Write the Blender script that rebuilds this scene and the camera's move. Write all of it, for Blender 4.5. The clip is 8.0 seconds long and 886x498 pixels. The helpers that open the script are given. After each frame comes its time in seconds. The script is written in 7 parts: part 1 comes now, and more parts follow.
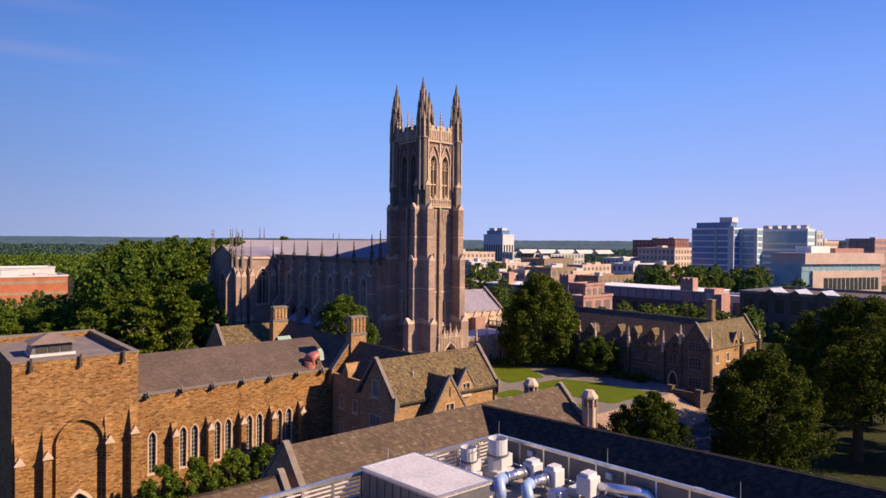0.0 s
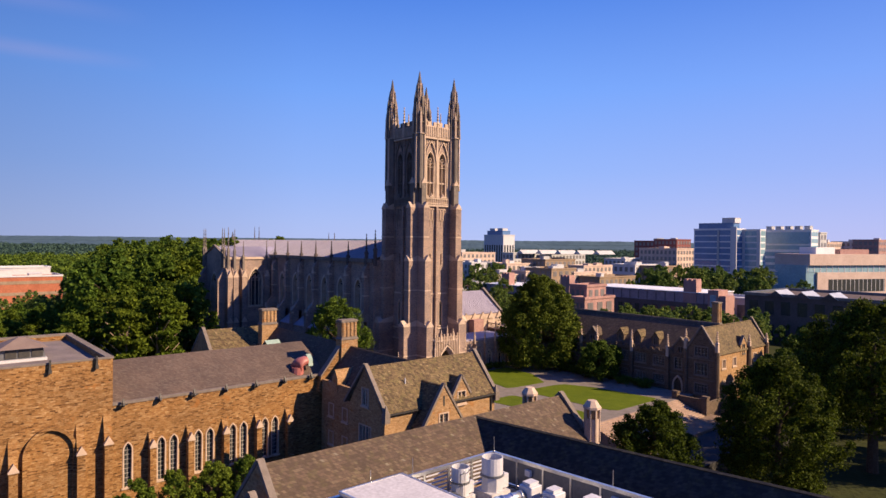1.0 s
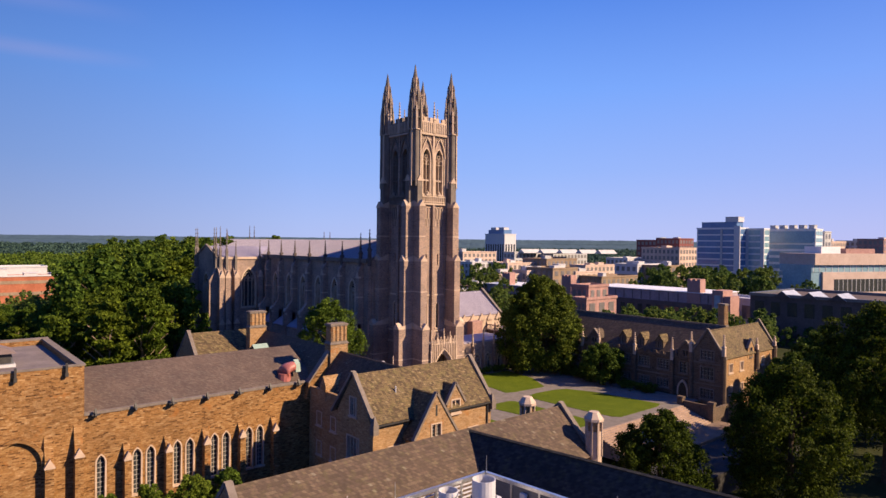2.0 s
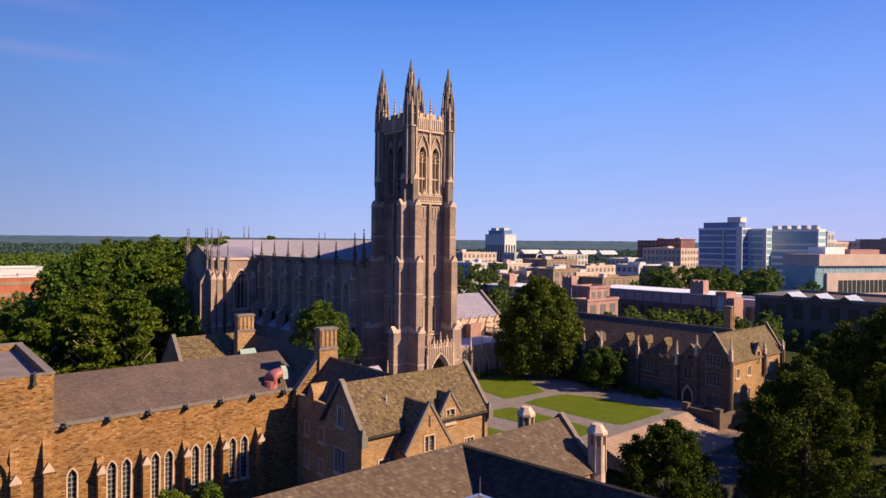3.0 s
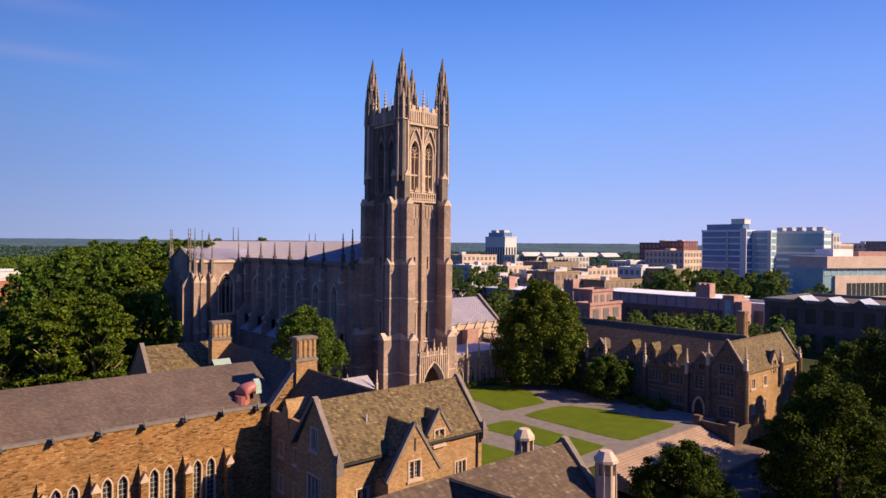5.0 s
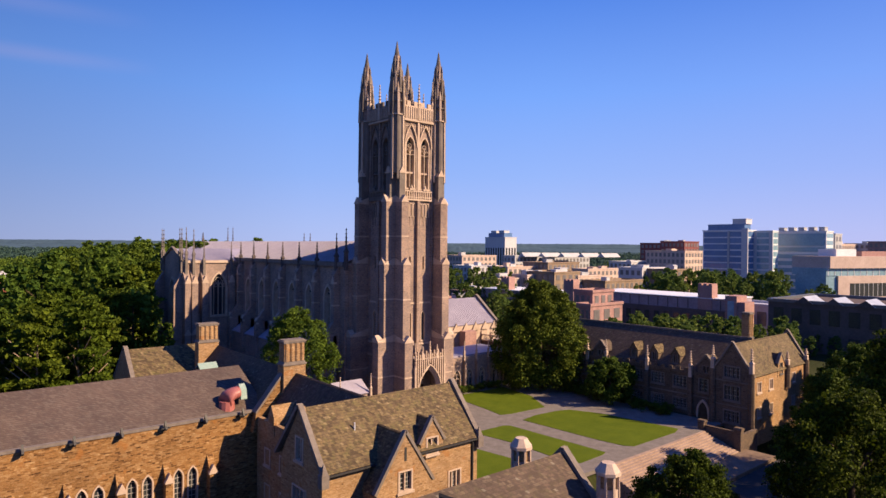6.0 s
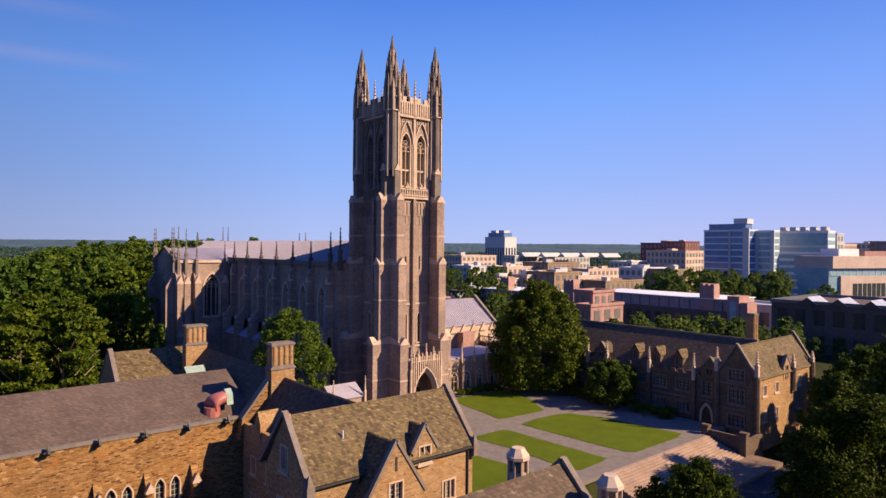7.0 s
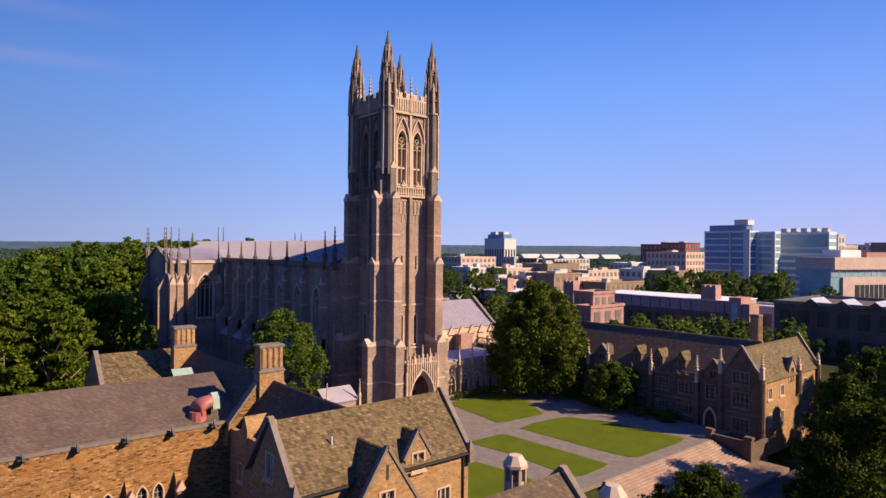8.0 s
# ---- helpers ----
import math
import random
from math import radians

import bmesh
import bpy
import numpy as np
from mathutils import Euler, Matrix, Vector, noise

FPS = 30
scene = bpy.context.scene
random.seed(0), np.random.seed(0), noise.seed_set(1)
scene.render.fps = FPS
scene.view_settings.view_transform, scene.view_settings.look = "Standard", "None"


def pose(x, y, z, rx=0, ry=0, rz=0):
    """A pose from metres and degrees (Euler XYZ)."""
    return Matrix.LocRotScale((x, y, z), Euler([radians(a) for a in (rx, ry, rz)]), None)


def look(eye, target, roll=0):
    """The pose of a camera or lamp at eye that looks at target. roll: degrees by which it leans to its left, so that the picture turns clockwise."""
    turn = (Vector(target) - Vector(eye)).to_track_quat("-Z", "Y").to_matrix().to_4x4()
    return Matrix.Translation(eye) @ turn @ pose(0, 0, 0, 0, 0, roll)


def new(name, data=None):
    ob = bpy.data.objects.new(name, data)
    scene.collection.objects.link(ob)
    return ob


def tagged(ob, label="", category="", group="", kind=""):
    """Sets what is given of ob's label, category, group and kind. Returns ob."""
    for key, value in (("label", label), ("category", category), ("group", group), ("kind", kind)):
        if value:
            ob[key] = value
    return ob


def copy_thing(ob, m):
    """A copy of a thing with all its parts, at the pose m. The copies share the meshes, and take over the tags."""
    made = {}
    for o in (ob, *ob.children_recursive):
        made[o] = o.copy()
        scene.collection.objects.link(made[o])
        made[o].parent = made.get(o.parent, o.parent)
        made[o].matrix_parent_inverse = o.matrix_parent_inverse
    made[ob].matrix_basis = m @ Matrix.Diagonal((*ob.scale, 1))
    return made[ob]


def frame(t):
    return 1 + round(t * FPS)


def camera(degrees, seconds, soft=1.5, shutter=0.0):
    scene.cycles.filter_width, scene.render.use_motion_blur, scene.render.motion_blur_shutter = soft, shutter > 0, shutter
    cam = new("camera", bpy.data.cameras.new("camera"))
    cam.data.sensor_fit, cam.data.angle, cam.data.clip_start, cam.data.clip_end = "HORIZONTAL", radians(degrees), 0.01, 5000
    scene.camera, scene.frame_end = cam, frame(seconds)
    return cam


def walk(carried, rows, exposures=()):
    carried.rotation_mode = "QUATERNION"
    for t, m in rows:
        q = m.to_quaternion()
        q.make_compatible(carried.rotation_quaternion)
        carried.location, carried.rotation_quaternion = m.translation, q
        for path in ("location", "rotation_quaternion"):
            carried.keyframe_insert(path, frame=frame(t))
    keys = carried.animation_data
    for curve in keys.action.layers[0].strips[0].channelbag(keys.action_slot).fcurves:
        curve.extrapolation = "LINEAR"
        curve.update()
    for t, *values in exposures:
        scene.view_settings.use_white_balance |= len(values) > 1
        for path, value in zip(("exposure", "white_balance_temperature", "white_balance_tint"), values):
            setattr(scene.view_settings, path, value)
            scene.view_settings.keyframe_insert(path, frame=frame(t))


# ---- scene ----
cam = camera(69.8, 8.0)
PATH = [
    (0, (-83.989, -104.476, 28.845), (-82.685, -102.96, 28.827), 0.5),
    (0.5, (-82.24, -102.983, 28.825), (-80.937, -101.466, 28.808), 0.5),
    (1, (-80.42, -101.599, 28.816), (-79.118, -100.081, 28.799), 0.6),
    (1.5, (-78.555, -100.263, 28.935), (-77.256, -98.742, 28.915), 0.6),
    (3, (-73.535, -96.271, 28.914), (-72.238, -94.748, 28.896), 0.6),
    (3.5, (-71.952, -94.893, 28.764), (-70.655, -93.37, 28.75), 0.6),
    (4, (-70.34, -93.64, 28.74), (-69.045, -92.116, 28.725), 0.6),
    (4.5, (-68.915, -92.363, 28.705), (-67.62, -90.839, 28.693), 0.6),
    (6, (-64.858, -89.172, 28.386), (-63.564, -87.647, 28.379), 0.5),
    (6.5, (-63.66, -88.264, 28.312), (-62.366, -86.739, 28.306), 0.5),
    (7, (-62.545, -87.405, 28.293), (-61.251, -85.879, 28.286), 0.5),
    (7.5, (-61.484, -86.539, 27.967), (-60.19, -85.014, 27.965), 0.5),
    (8, (-60.531, -85.785, 27.898), (-59.237, -84.26, 27.897), 0.5),
]
walk(cam, [(t, look(eye, target, roll)) for t, eye, target, roll in PATH])

# ---- daylight: a low warm sun and a clear blue sky ----
SUN_DIR = Vector((0.50, -0.67, 0.55)).normalized()      # from the place towards the sun
ELEV = math.asin(SUN_DIR.z)
world = bpy.data.worlds.new("sky")
scene.world = world
world.use_nodes = True
wn, wl = world.node_tree.nodes, world.node_tree.links
sky = wn.new("ShaderNodeTexSky")
sky.sky_type, sky.sun_disc = "NISHITA", False
sky.sun_elevation, sky.sun_rotation = ELEV, math.atan2(SUN_DIR.x, SUN_DIR.y)
sky.air_density, sky.dust_density, sky.ozone_density = 1.0, 0.0, 6.0
# the sky's own deepening blue with height, and thin high wisps
coord = wn.new("ShaderNodeTexCoord")
sep_z = wn.new("ShaderNodeSeparateXYZ")
wl.new(coord.outputs["Generated"], sep_z.inputs[0])
grad = wn.new("ShaderNodeValToRGB")
while len(grad.color_ramp.elements) < 6:
    grad.color_ramp.elements.new(0.5)
for el, (p, c) in zip(grad.color_ramp.elements, ((0.0, (0.50, 0.56, 0.93)), (0.03, (0.46, 0.55, 0.95)), (0.11, (0.33, 0.49, 0.98)), (0.23, (0.205, 0.41, 1.0)), (0.36, (0.10, 0.26, 0.84)), (0.7, (0.03, 0.14, 0.72)))):
    el.position, el.color = p, (*c, 1)
wl.new(sep_z.outputs[2], grad.inputs[0])
wisp_map = wn.new("ShaderNodeMapping")
wisp_map.inputs["Scale"].default_value = (1.2, 1.2, 11.0)
wl.new(coord.outputs["Generated"], wisp_map.inputs[0])
wisp = wn.new("ShaderNodeTexNoise")
wisp.inputs["Scale"].default_value, wisp.inputs["Detail"].default_value = 1.6, 4
wl.new(wisp_map.outputs[0], wisp.inputs["Vector"])
streak = wn.new("ShaderNodeValToRGB")
while len(streak.color_ramp.elements) < 6:
    streak.color_ramp.elements.new(0.5)
for el, (p, v) in zip(streak.color_ramp.elements, ((0.228, 0.0), (0.243, 1.0), (0.258, 0.0), (0.284, 0.0), (0.301, 0.75), (0.318, 0.0))):
    el.position, el.color = p, (v, v, v, 1)
streak.color_ramp.interpolation = "EASE"
wl.new(sep_z.outputs[2], streak.inputs[0])
aside = wn.new("ShaderNodeVectorMath")
aside.operation = "DOT_PRODUCT"
aside.inputs[1].default_value = (0.758, -0.652, 0)
wl.new(coord.outputs["Generated"], aside.inputs[0])
reach = wn.new("ShaderNodeMapRange")
for i, v in ((1, -0.40), (2, -0.53), (3, 0.0), (4, 0.42)):
    reach.inputs[i].default_value = v
wl.new(aside.outputs["Value"], reach.inputs[0])
thin = wn.new("ShaderNodeMath")
thin.operation = "MULTIPLY"
wl.new(streak.outputs[0], thin.inputs[0])
wl.new(reach.outputs[0], thin.inputs[1])
wispy = wn.new("ShaderNodeMath")
wispy.operation = "MULTIPLY"
wl.new(thin.outputs[0], wispy.inputs[0])
wl.new(wisp.outputs[0], wispy.inputs[1])
veil = wn.new("ShaderNodeMix")
veil.data_type = "RGBA"
veil.inputs[7].default_value = (0.56, 0.52, 0.94, 1)
wl.new(wispy.outputs[0], veil.inputs[0])
wl.new(grad.outputs[0], veil.inputs[6])
scaled = wn.new("ShaderNodeMix")
scaled.data_type, scaled.blend_type = "RGBA", "MULTIPLY"
scaled.inputs[0].default_value = 1.0
scaled.inputs[7].default_value = (0.08, 0.10, 0.14, 1)
wl.new(sky.outputs[0], scaled.inputs[6])
blend = wn.new("ShaderNodeMix")
blend.data_type = "RGBA"
blend.inputs[0].default_value = 0.95
wl.new(scaled.outputs[2], blend.inputs[6])
wl.new(veil.outputs[2], blend.inputs[7])
# brighter towards the sun's side
across = wn.new("ShaderNodeMapRange")
for i, v in ((1, -0.6), (2, 0.6), (3, 0.0), (4, 1.0)):
    across.inputs[i].default_value = v
wl.new(aside.outputs["Value"], across.inputs[0])
glow = wn.new("ShaderNodeValToRGB")
while len(glow.color_ramp.elements) < 4:
    glow.color_ramp.elements.new(0.5)
for el, (p, c) in zip(glow.color_ramp.elements, ((0.0, (0.62, 0.66, 0.67)), (0.32, (0.87, 0.92, 0.93)), (0.62, (0.95, 0.97, 0.97)), (1.0, (1.02, 0.93, 0.94)))):
    el.position, el.color = p, (*c, 1)
wl.new(across.outputs[0], glow.inputs[0])
lit = wn.new("ShaderNodeVectorMath")
lit.operation = "MULTIPLY"
wl.new(blend.outputs[2], lit.inputs[0])
wl.new(glow.outputs[0], lit.inputs[1])
wl.new(lit.outputs[0], wn["Background"].inputs[0])
wn["Background"].inputs[1].default_value = 0.42
lamp = bpy.data.lights.new("sun", "SUN")
lamp.energy, lamp.angle, lamp.color = 4.6, radians(0.53), (1.0, 0.73, 0.465)
sun = new("sun", lamp)
sun.matrix_world = look(SUN_DIR * 300, (0, 0, 0))
scene.view_settings.exposure = 1.3

# ---- materials ----
def nodes_of(name):
    m = bpy.data.materials.new(name)
    m.use_nodes = True
    return m, m.node_tree.nodes, m.node_tree.links, m.node_tree.nodes["Principled BSDF"]


def ramp(n, stops):
    r = n.new("ShaderNodeValToRGB")
    e = r.color_ramp.elements
    while len(e) < len(stops):
        e.new(0.5)
    for el, (p, c) in zip(e, stops):
        el.position, el.color = p, (*c, 1)
    return r


def math_node(n, l, op, a, b=None):
    q = n.new("ShaderNodeMath")
    q.operation = op
    for i, v in enumerate((a, b)):
        if v is None:
            continue
        if isinstance(v, (int, float)):
            q.inputs[i].default_value = v
        else:
            l.new(v, q.inputs[i])
    return q.outputs[0]


def wall_coords(n, l):
    """World metres laid on any upright face: along x or y, and up."""
    geo = n.new("ShaderNodeNewGeometry")
    sep = n.new("ShaderNodeSeparateXYZ")
    l.new(geo.outputs["Position"], sep.inputs[0])
    com = n.new("ShaderNodeCombineXYZ")
    l.new(math_node(n, l, "ADD", sep.outputs[0], sep.outputs[1]), com.inputs[0])
    l.new(sep.outputs[2], com.inputs[1])
    return com.outputs[0], geo.outputs["Position"]


def mix(n, l, fac, a, b, blend="MIX"):
    q = n.new("ShaderNodeMix")
    q.data_type, q.blend_type = "RGBA", blend
    for i, v in ((0, fac), (6, a), (7, b)):
        if isinstance(v, (int, float)):
            q.inputs[i].default_value = v
        elif isinstance(v, tuple):
            q.inputs[i].default_value = (*v, 1)
        else:
            l.new(v, q.inputs[i])
    return q.outputs[2]


def tex_noise(n, l, vec, scale, detail=4, rough=0.55):
    q = n.new("ShaderNodeTexNoise")
    q.inputs["Scale"].default_value, q.inputs["Detail"].default_value, q.inputs["Roughness"].default_value = scale, detail, rough
    if vec is not None:
        l.new(vec, q.inputs["Vector"])
    return q.outputs[0]


def bump(n, l, bsdf, height, strength, dist):
    b = n.new("ShaderNodeBump")
    b.inputs["Strength"].default_value, b.inputs["Distance"].default_value = strength, dist
    l.new(height, b.inputs["Height"])
    l.new(b.outputs[0], bsdf.inputs["Normal"])


def stone_mat(name, stops, width=0.62, height=0.2, mortar=(0.2, 0.17, 0.14), stain=0.35, patches=True):
    """Coursed rubble: each stone its own colour, recessed joints, broad weather stains."""
    m, n, l, p = nodes_of(name)
    uv, pos = wall_coords(n, l)
    warp = n.new("ShaderNodeVectorMath")
    warp.operation = "MULTIPLY_ADD"
    nz = n.new("ShaderNodeTexNoise")
    nz.inputs["Scale"].default_value = 0.9
    l.new(uv, nz.inputs["Vector"])
    l.new(nz.outputs[1], warp.inputs[0])
    warp.inputs[1].default_value = (0.5, 0.22, 0)
    l.new(uv, warp.inputs[2])
    br = n.new("ShaderNodeTexBrick")
    br.offset, br.squash, br.squash_frequency = 0.43, 0.7, 3
    for key, v in (("Scale", 1.0), ("Brick Width", width), ("Row Height", height), ("Mortar Size", 0.012), ("Mortar Smooth", 0.3)):
        br.inputs[key].default_value = v
    br.inputs["Color1"].default_value, br.inputs["Color2"].default_value = (0, 0, 0, 1), (1, 1, 1, 1)
    br.inputs["Mortar"].default_value = (0.5, 0.5, 0.5, 1)
    l.new(warp.outputs[0], br.inputs["Vector"])
    col = ramp(n, stops)
    col.color_ramp.interpolation = "CONSTANT"
    thin = n.new("ShaderNodeVectorMath")
    thin.operation = "MULTIPLY"
    thin.inputs[1].default_value = (1.5, 7.5, 1)
    l.new(uv, thin.inputs[0])
    run = n.new("ShaderNodeMapRange")
    run.inputs[1].default_value, run.inputs[2].default_value = 0.36, 0.64
    l.new(tex_noise(n, l, thin.outputs[0], 1.0, 3, 0.6), run.inputs[0])
    pick = math_node(n, l, "ADD", math_node(n, l, "MULTIPLY", br.outputs[0], 0.66), math_node(n, l, "MULTIPLY", run.outputs[0], 0.34))
    l.new(pick, col.inputs[0])
    grain = ramp(n, [(0.3, (0.82, 0.82, 0.82)), (0.7, (1.14, 1.14, 1.14))])
    l.new(tex_noise(n, l, pos, 5.0, 6), grain.inputs[0])
    c = mix(n, l, 1.0, col.outputs[0], grain.outputs[0], "MULTIPLY")
    big = ramp(n, [(0.35, (1 - stain, 1 - stain, 1 - stain * 0.95)), (0.65, (1.08, 1.05, 1.0))])
    l.new(tex_noise(n, l, pos, 0.22, 5, 0.6), big.inputs[0])
    c = mix(n, l, 1.0, c, big.outputs[0], "MULTIPLY")
    if patches:
        rust = ramp(n, [(0.64, (0, 0, 0)), (0.69, (1, 1, 1))])
        l.new(tex_noise(n, l, pos, 0.75, 2), rust.inputs[0])
        c = mix(n, l, math_node(n, l, "MULTIPLY", rust.outputs[0], 0.55), c, (0.26, 0.105, 0.025))
    c = mix(n, l, math_node(n, l, "MULTIPLY", br.outputs["Fac"], 0.45), c, mortar)
    l.new(c, p.inputs["Base Color"])
    p.inputs["Roughness"].default_value = 0.9
    p.inputs["Specular IOR Level"].default_value = 0.15
    h = math_node(n, l, "SUBTRACT", tex_noise(n, l, pos, 9.0, 4), br.outputs["Fac"])
    bump(n, l, p, h, 0.5, 0.03)
    return m


def plain_mat(name, a, b, scale=2.0, rough=0.85, fine=14.0, metal=0.0, relief=0.25, dist=0.02):
    """A surface that drifts between two colours at a broad and a fine scale."""
    m, n, l, p = nodes_of(name)
    geo = n.new("ShaderNodeNewGeometry")
    r1 = ramp(n, [(0.3, a), (0.7, b)])
    l.new(tex_noise(n, l, geo.outputs["Position"], scale, 5, 0.6), r1.inputs[0])
    r2 = ramp(n, [(0.25, (0.75, 0.75, 0.75)), (0.75, (1.15, 1.15, 1.15))])
    f = tex_noise(n, l, geo.outputs["Position"], fine, 4)
    l.new(f, r2.inputs[0])
    l.new(mix(n, l, 1.0, r1.outputs[0], r2.outputs[0], "MULTIPLY"), p.inputs["Base Color"])
    p.inputs["Roughness"].default_value, p.inputs["Metallic"].default_value = rough, metal
    if rough > 0.8:
        p.inputs["Specular IOR Level"].default_value = 0.12
    bump(n, l, p, f, relief, dist)
    return m


def slate_mat(name, stops, course=0.24, width=0.34, moss=0.0, chips=0.4):
    """Roof slates in courses; the courses follow height, so every slope gets them."""
    m, n, l, p = nodes_of(name)
    uv, pos = wall_coords(n, l)
    br = n.new("ShaderNodeTexBrick")
    br.offset = 0.5
    for key, v in (("Scale", 1.0), ("Brick Width", width), ("Row Height", course), ("Mortar Size", 0.012), ("Mortar Smooth", 0.2)):
        br.inputs[key].default_value = v
    br.inputs["Color1"].default_value, br.inputs["Color2"].default_value = (0, 0, 0, 1), (1, 1, 1, 1)
    l.new(uv, br.inputs["Vector"])
    col = ramp(n, stops)
    col.color_ramp.interpolation = "CONSTANT"
    l.new(br.outputs[0], col.inputs[0])
    big = ramp(n, [(0.3, (0.72, 0.72, 0.74)), (0.7, (1.12, 1.1, 1.05))])
    l.new(tex_noise(n, l, pos, 0.35, 6, 0.65), big.inputs[0])
    c = mix(n, l, 1.0, col.outputs[0], big.outputs[0], "MULTIPLY")
    fleck = ramp(n, [(0.30, (0.72, 0.72, 0.70)), (0.52, (1, 1, 1)), (0.72, (1.55, 1.5, 1.35))])
    l.new(tex_noise(n, l, pos, 4.5, 3, 0.75), fleck.inputs[0])
    c = mix(n, l, chips, c, fleck.outputs[0], "MULTIPLY")
    if moss:
        mk = ramp(n, [(0.5, (0, 0, 0)), (0.68, (1, 1, 1))])
        l.new(tex_noise(n, l, pos, 1.6, 5, 0.7), mk.inputs[0])
        c = mix(n, l, math_node(n, l, "MULTIPLY", mk.outputs[0], moss), c, (0.12, 0.115, 0.035))
    c = mix(n, l, math_node(n, l, "MULTIPLY", br.outputs["Fac"], 0.3), c, (0.03, 0.028, 0.026))
    l.new(c, p.inputs["Base Color"])
    p.inputs["Roughness"].default_value = 0.8
    p.inputs["Specular IOR Level"].default_value = 0.2
    bump(n, l, p, math_node(n, l, "SUBTRACT", math_node(n, l, "MULTIPLY", tex_noise(n, l, pos, 6.0), 0.5), br.outputs["Fac"]), 0.5, 0.02)
    return m


def leaf_mat(name, dark, light, trans=0.25):
    """Leaves: each one its own green, some light passes through."""
    m, n, l, p = nodes_of(name)
    geo = n.new("ShaderNodeNewGeometry")
    inf = n.new("ShaderNodeObjectInfo")
    r = ramp(n, [(0.0, dark), (0.75, light), (1.0, tuple(min(1, c * 1.5) for c in light))])
    l.new(geo.outputs["Random Per Island"], r.inputs[0])
    t = ramp(n, [(0.0, (0.75, 0.85, 0.8)), (1.0, (1.25, 1.12, 0.95))])
    l.new(inf.outputs["Random"], t.inputs[0])
    c = mix(n, l, 1.0, r.outputs[0], t.outputs[0], "MULTIPLY")
    l.new(c, p.inputs["Base Color"])
    p.inputs["Roughness"].default_value = 0.75
    p.inputs["Specular IOR Level"].default_value = 0.12
    tr = n.new("ShaderNodeBsdfTranslucent")
    l.new(c, tr.inputs[0])
    ms = n.new("ShaderNodeMixShader")
    ms.inputs[0].default_value = trans
    l.new(p.outputs[0], ms.inputs[1])
    l.new(tr.outputs[0], ms.inputs[2])
    l.new(ms.outputs[0], n["Material Output"].inputs[0])
    return m


TOWER_STONE = stone_mat("tower_stone", [(0, (0.172, 0.133, 0.120)), (0.2, (0.285, 0.212, 0.182)), (0.42, (0.240, 0.190, 0.177)), (0.6, (0.330, 0.241, 0.199)), (0.8, (0.254, 0.183, 0.155)), (0.92, (0.359, 0.283, 0.246))], 0.5, 0.22, patches=False)
HALL_STONE = stone_mat("hall_stone", [(0, (0.075, 0.036, 0.014)), (0.2, (0.165, 0.083, 0.030)), (0.36, (0.235, 0.128, 0.050)), (0.5, (0.195, 0.100, 0.034)), (0.62, (0.285, 0.172, 0.080)), (0.76, (0.24, 0.135, 0.058)), (0.86, (0.35, 0.235, 0.125))], 0.52, 0.17, mortar=(0.22, 0.15, 0.09), stain=0.25)
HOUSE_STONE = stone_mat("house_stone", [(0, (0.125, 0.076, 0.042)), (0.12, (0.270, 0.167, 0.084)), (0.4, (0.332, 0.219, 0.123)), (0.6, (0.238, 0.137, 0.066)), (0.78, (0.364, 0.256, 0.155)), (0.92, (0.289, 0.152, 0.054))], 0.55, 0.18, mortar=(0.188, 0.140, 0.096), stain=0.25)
# court front's stone, darkened to hold its shade; also used on the step piers
SHADED_RANGE_STONE = stone_mat("shaded_range_stone", [(0, (0.070, 0.049, 0.040)), (0.2, (0.128, 0.092, 0.066)), (0.45, (0.106, 0.082, 0.066)), (0.65, (0.150, 0.108, 0.079)), (0.85, (0.112, 0.079, 0.057))], 0.5, 0.2, patches=False)
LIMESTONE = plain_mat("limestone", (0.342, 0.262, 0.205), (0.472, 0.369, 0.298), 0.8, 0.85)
# weathered carved stone; also carries painted shade on faces turned from the sun
OLD_SHADED_LIMESTONE = plain_mat("weathered_shaded_limestone", (0.104, 0.090, 0.083), (0.185, 0.158, 0.141), 0.5, 0.9, 7.0)
COPING = plain_mat("coping_stone", (0.127, 0.105, 0.092), (0.186, 0.159, 0.143), 1.2, 0.9)
DARK_CROCKET = plain_mat("dark_stone", (0.060, 0.050, 0.048), (0.113, 0.091, 0.085), 0.5, 0.9)
GLAZING = plain_mat("glazing_lead", (0.20, 0.19, 0.19), (0.30, 0.29, 0.28), 2.0, 0.7)
SLATE_HALL = slate_mat("hall_slate", [(0, (0.081, 0.058, 0.050)), (0.3, (0.100, 0.075, 0.064)), (0.6, (0.089, 0.065, 0.056)), (0.85, (0.113, 0.089, 0.076))], 0.13, 0.24)
SLATE_MOSS = slate_mat("mossy_slate", [(0, (0.063, 0.044, 0.026)), (0.2, (0.112, 0.081, 0.041)), (0.45, (0.088, 0.061, 0.035)), (0.65, (0.131, 0.095, 0.051)), (0.85, (0.101, 0.073, 0.043)), (0.95, (0.174, 0.131, 0.076))], 0.2, 0.3, 0.4, 0.9)
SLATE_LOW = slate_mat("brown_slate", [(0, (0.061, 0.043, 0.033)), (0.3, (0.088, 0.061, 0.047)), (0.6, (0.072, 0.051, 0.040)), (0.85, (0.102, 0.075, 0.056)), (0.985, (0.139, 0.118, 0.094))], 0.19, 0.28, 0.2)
# slate with the shade of the sunless slope put into its colour
SLATE_SHADED = slate_mat("shaded_slate", [(0, (0.018, 0.018, 0.021)), (0.4, (0.028, 0.028, 0.030)), (0.8, (0.038, 0.036, 0.036))], 0.19, 0.28, 0.2)
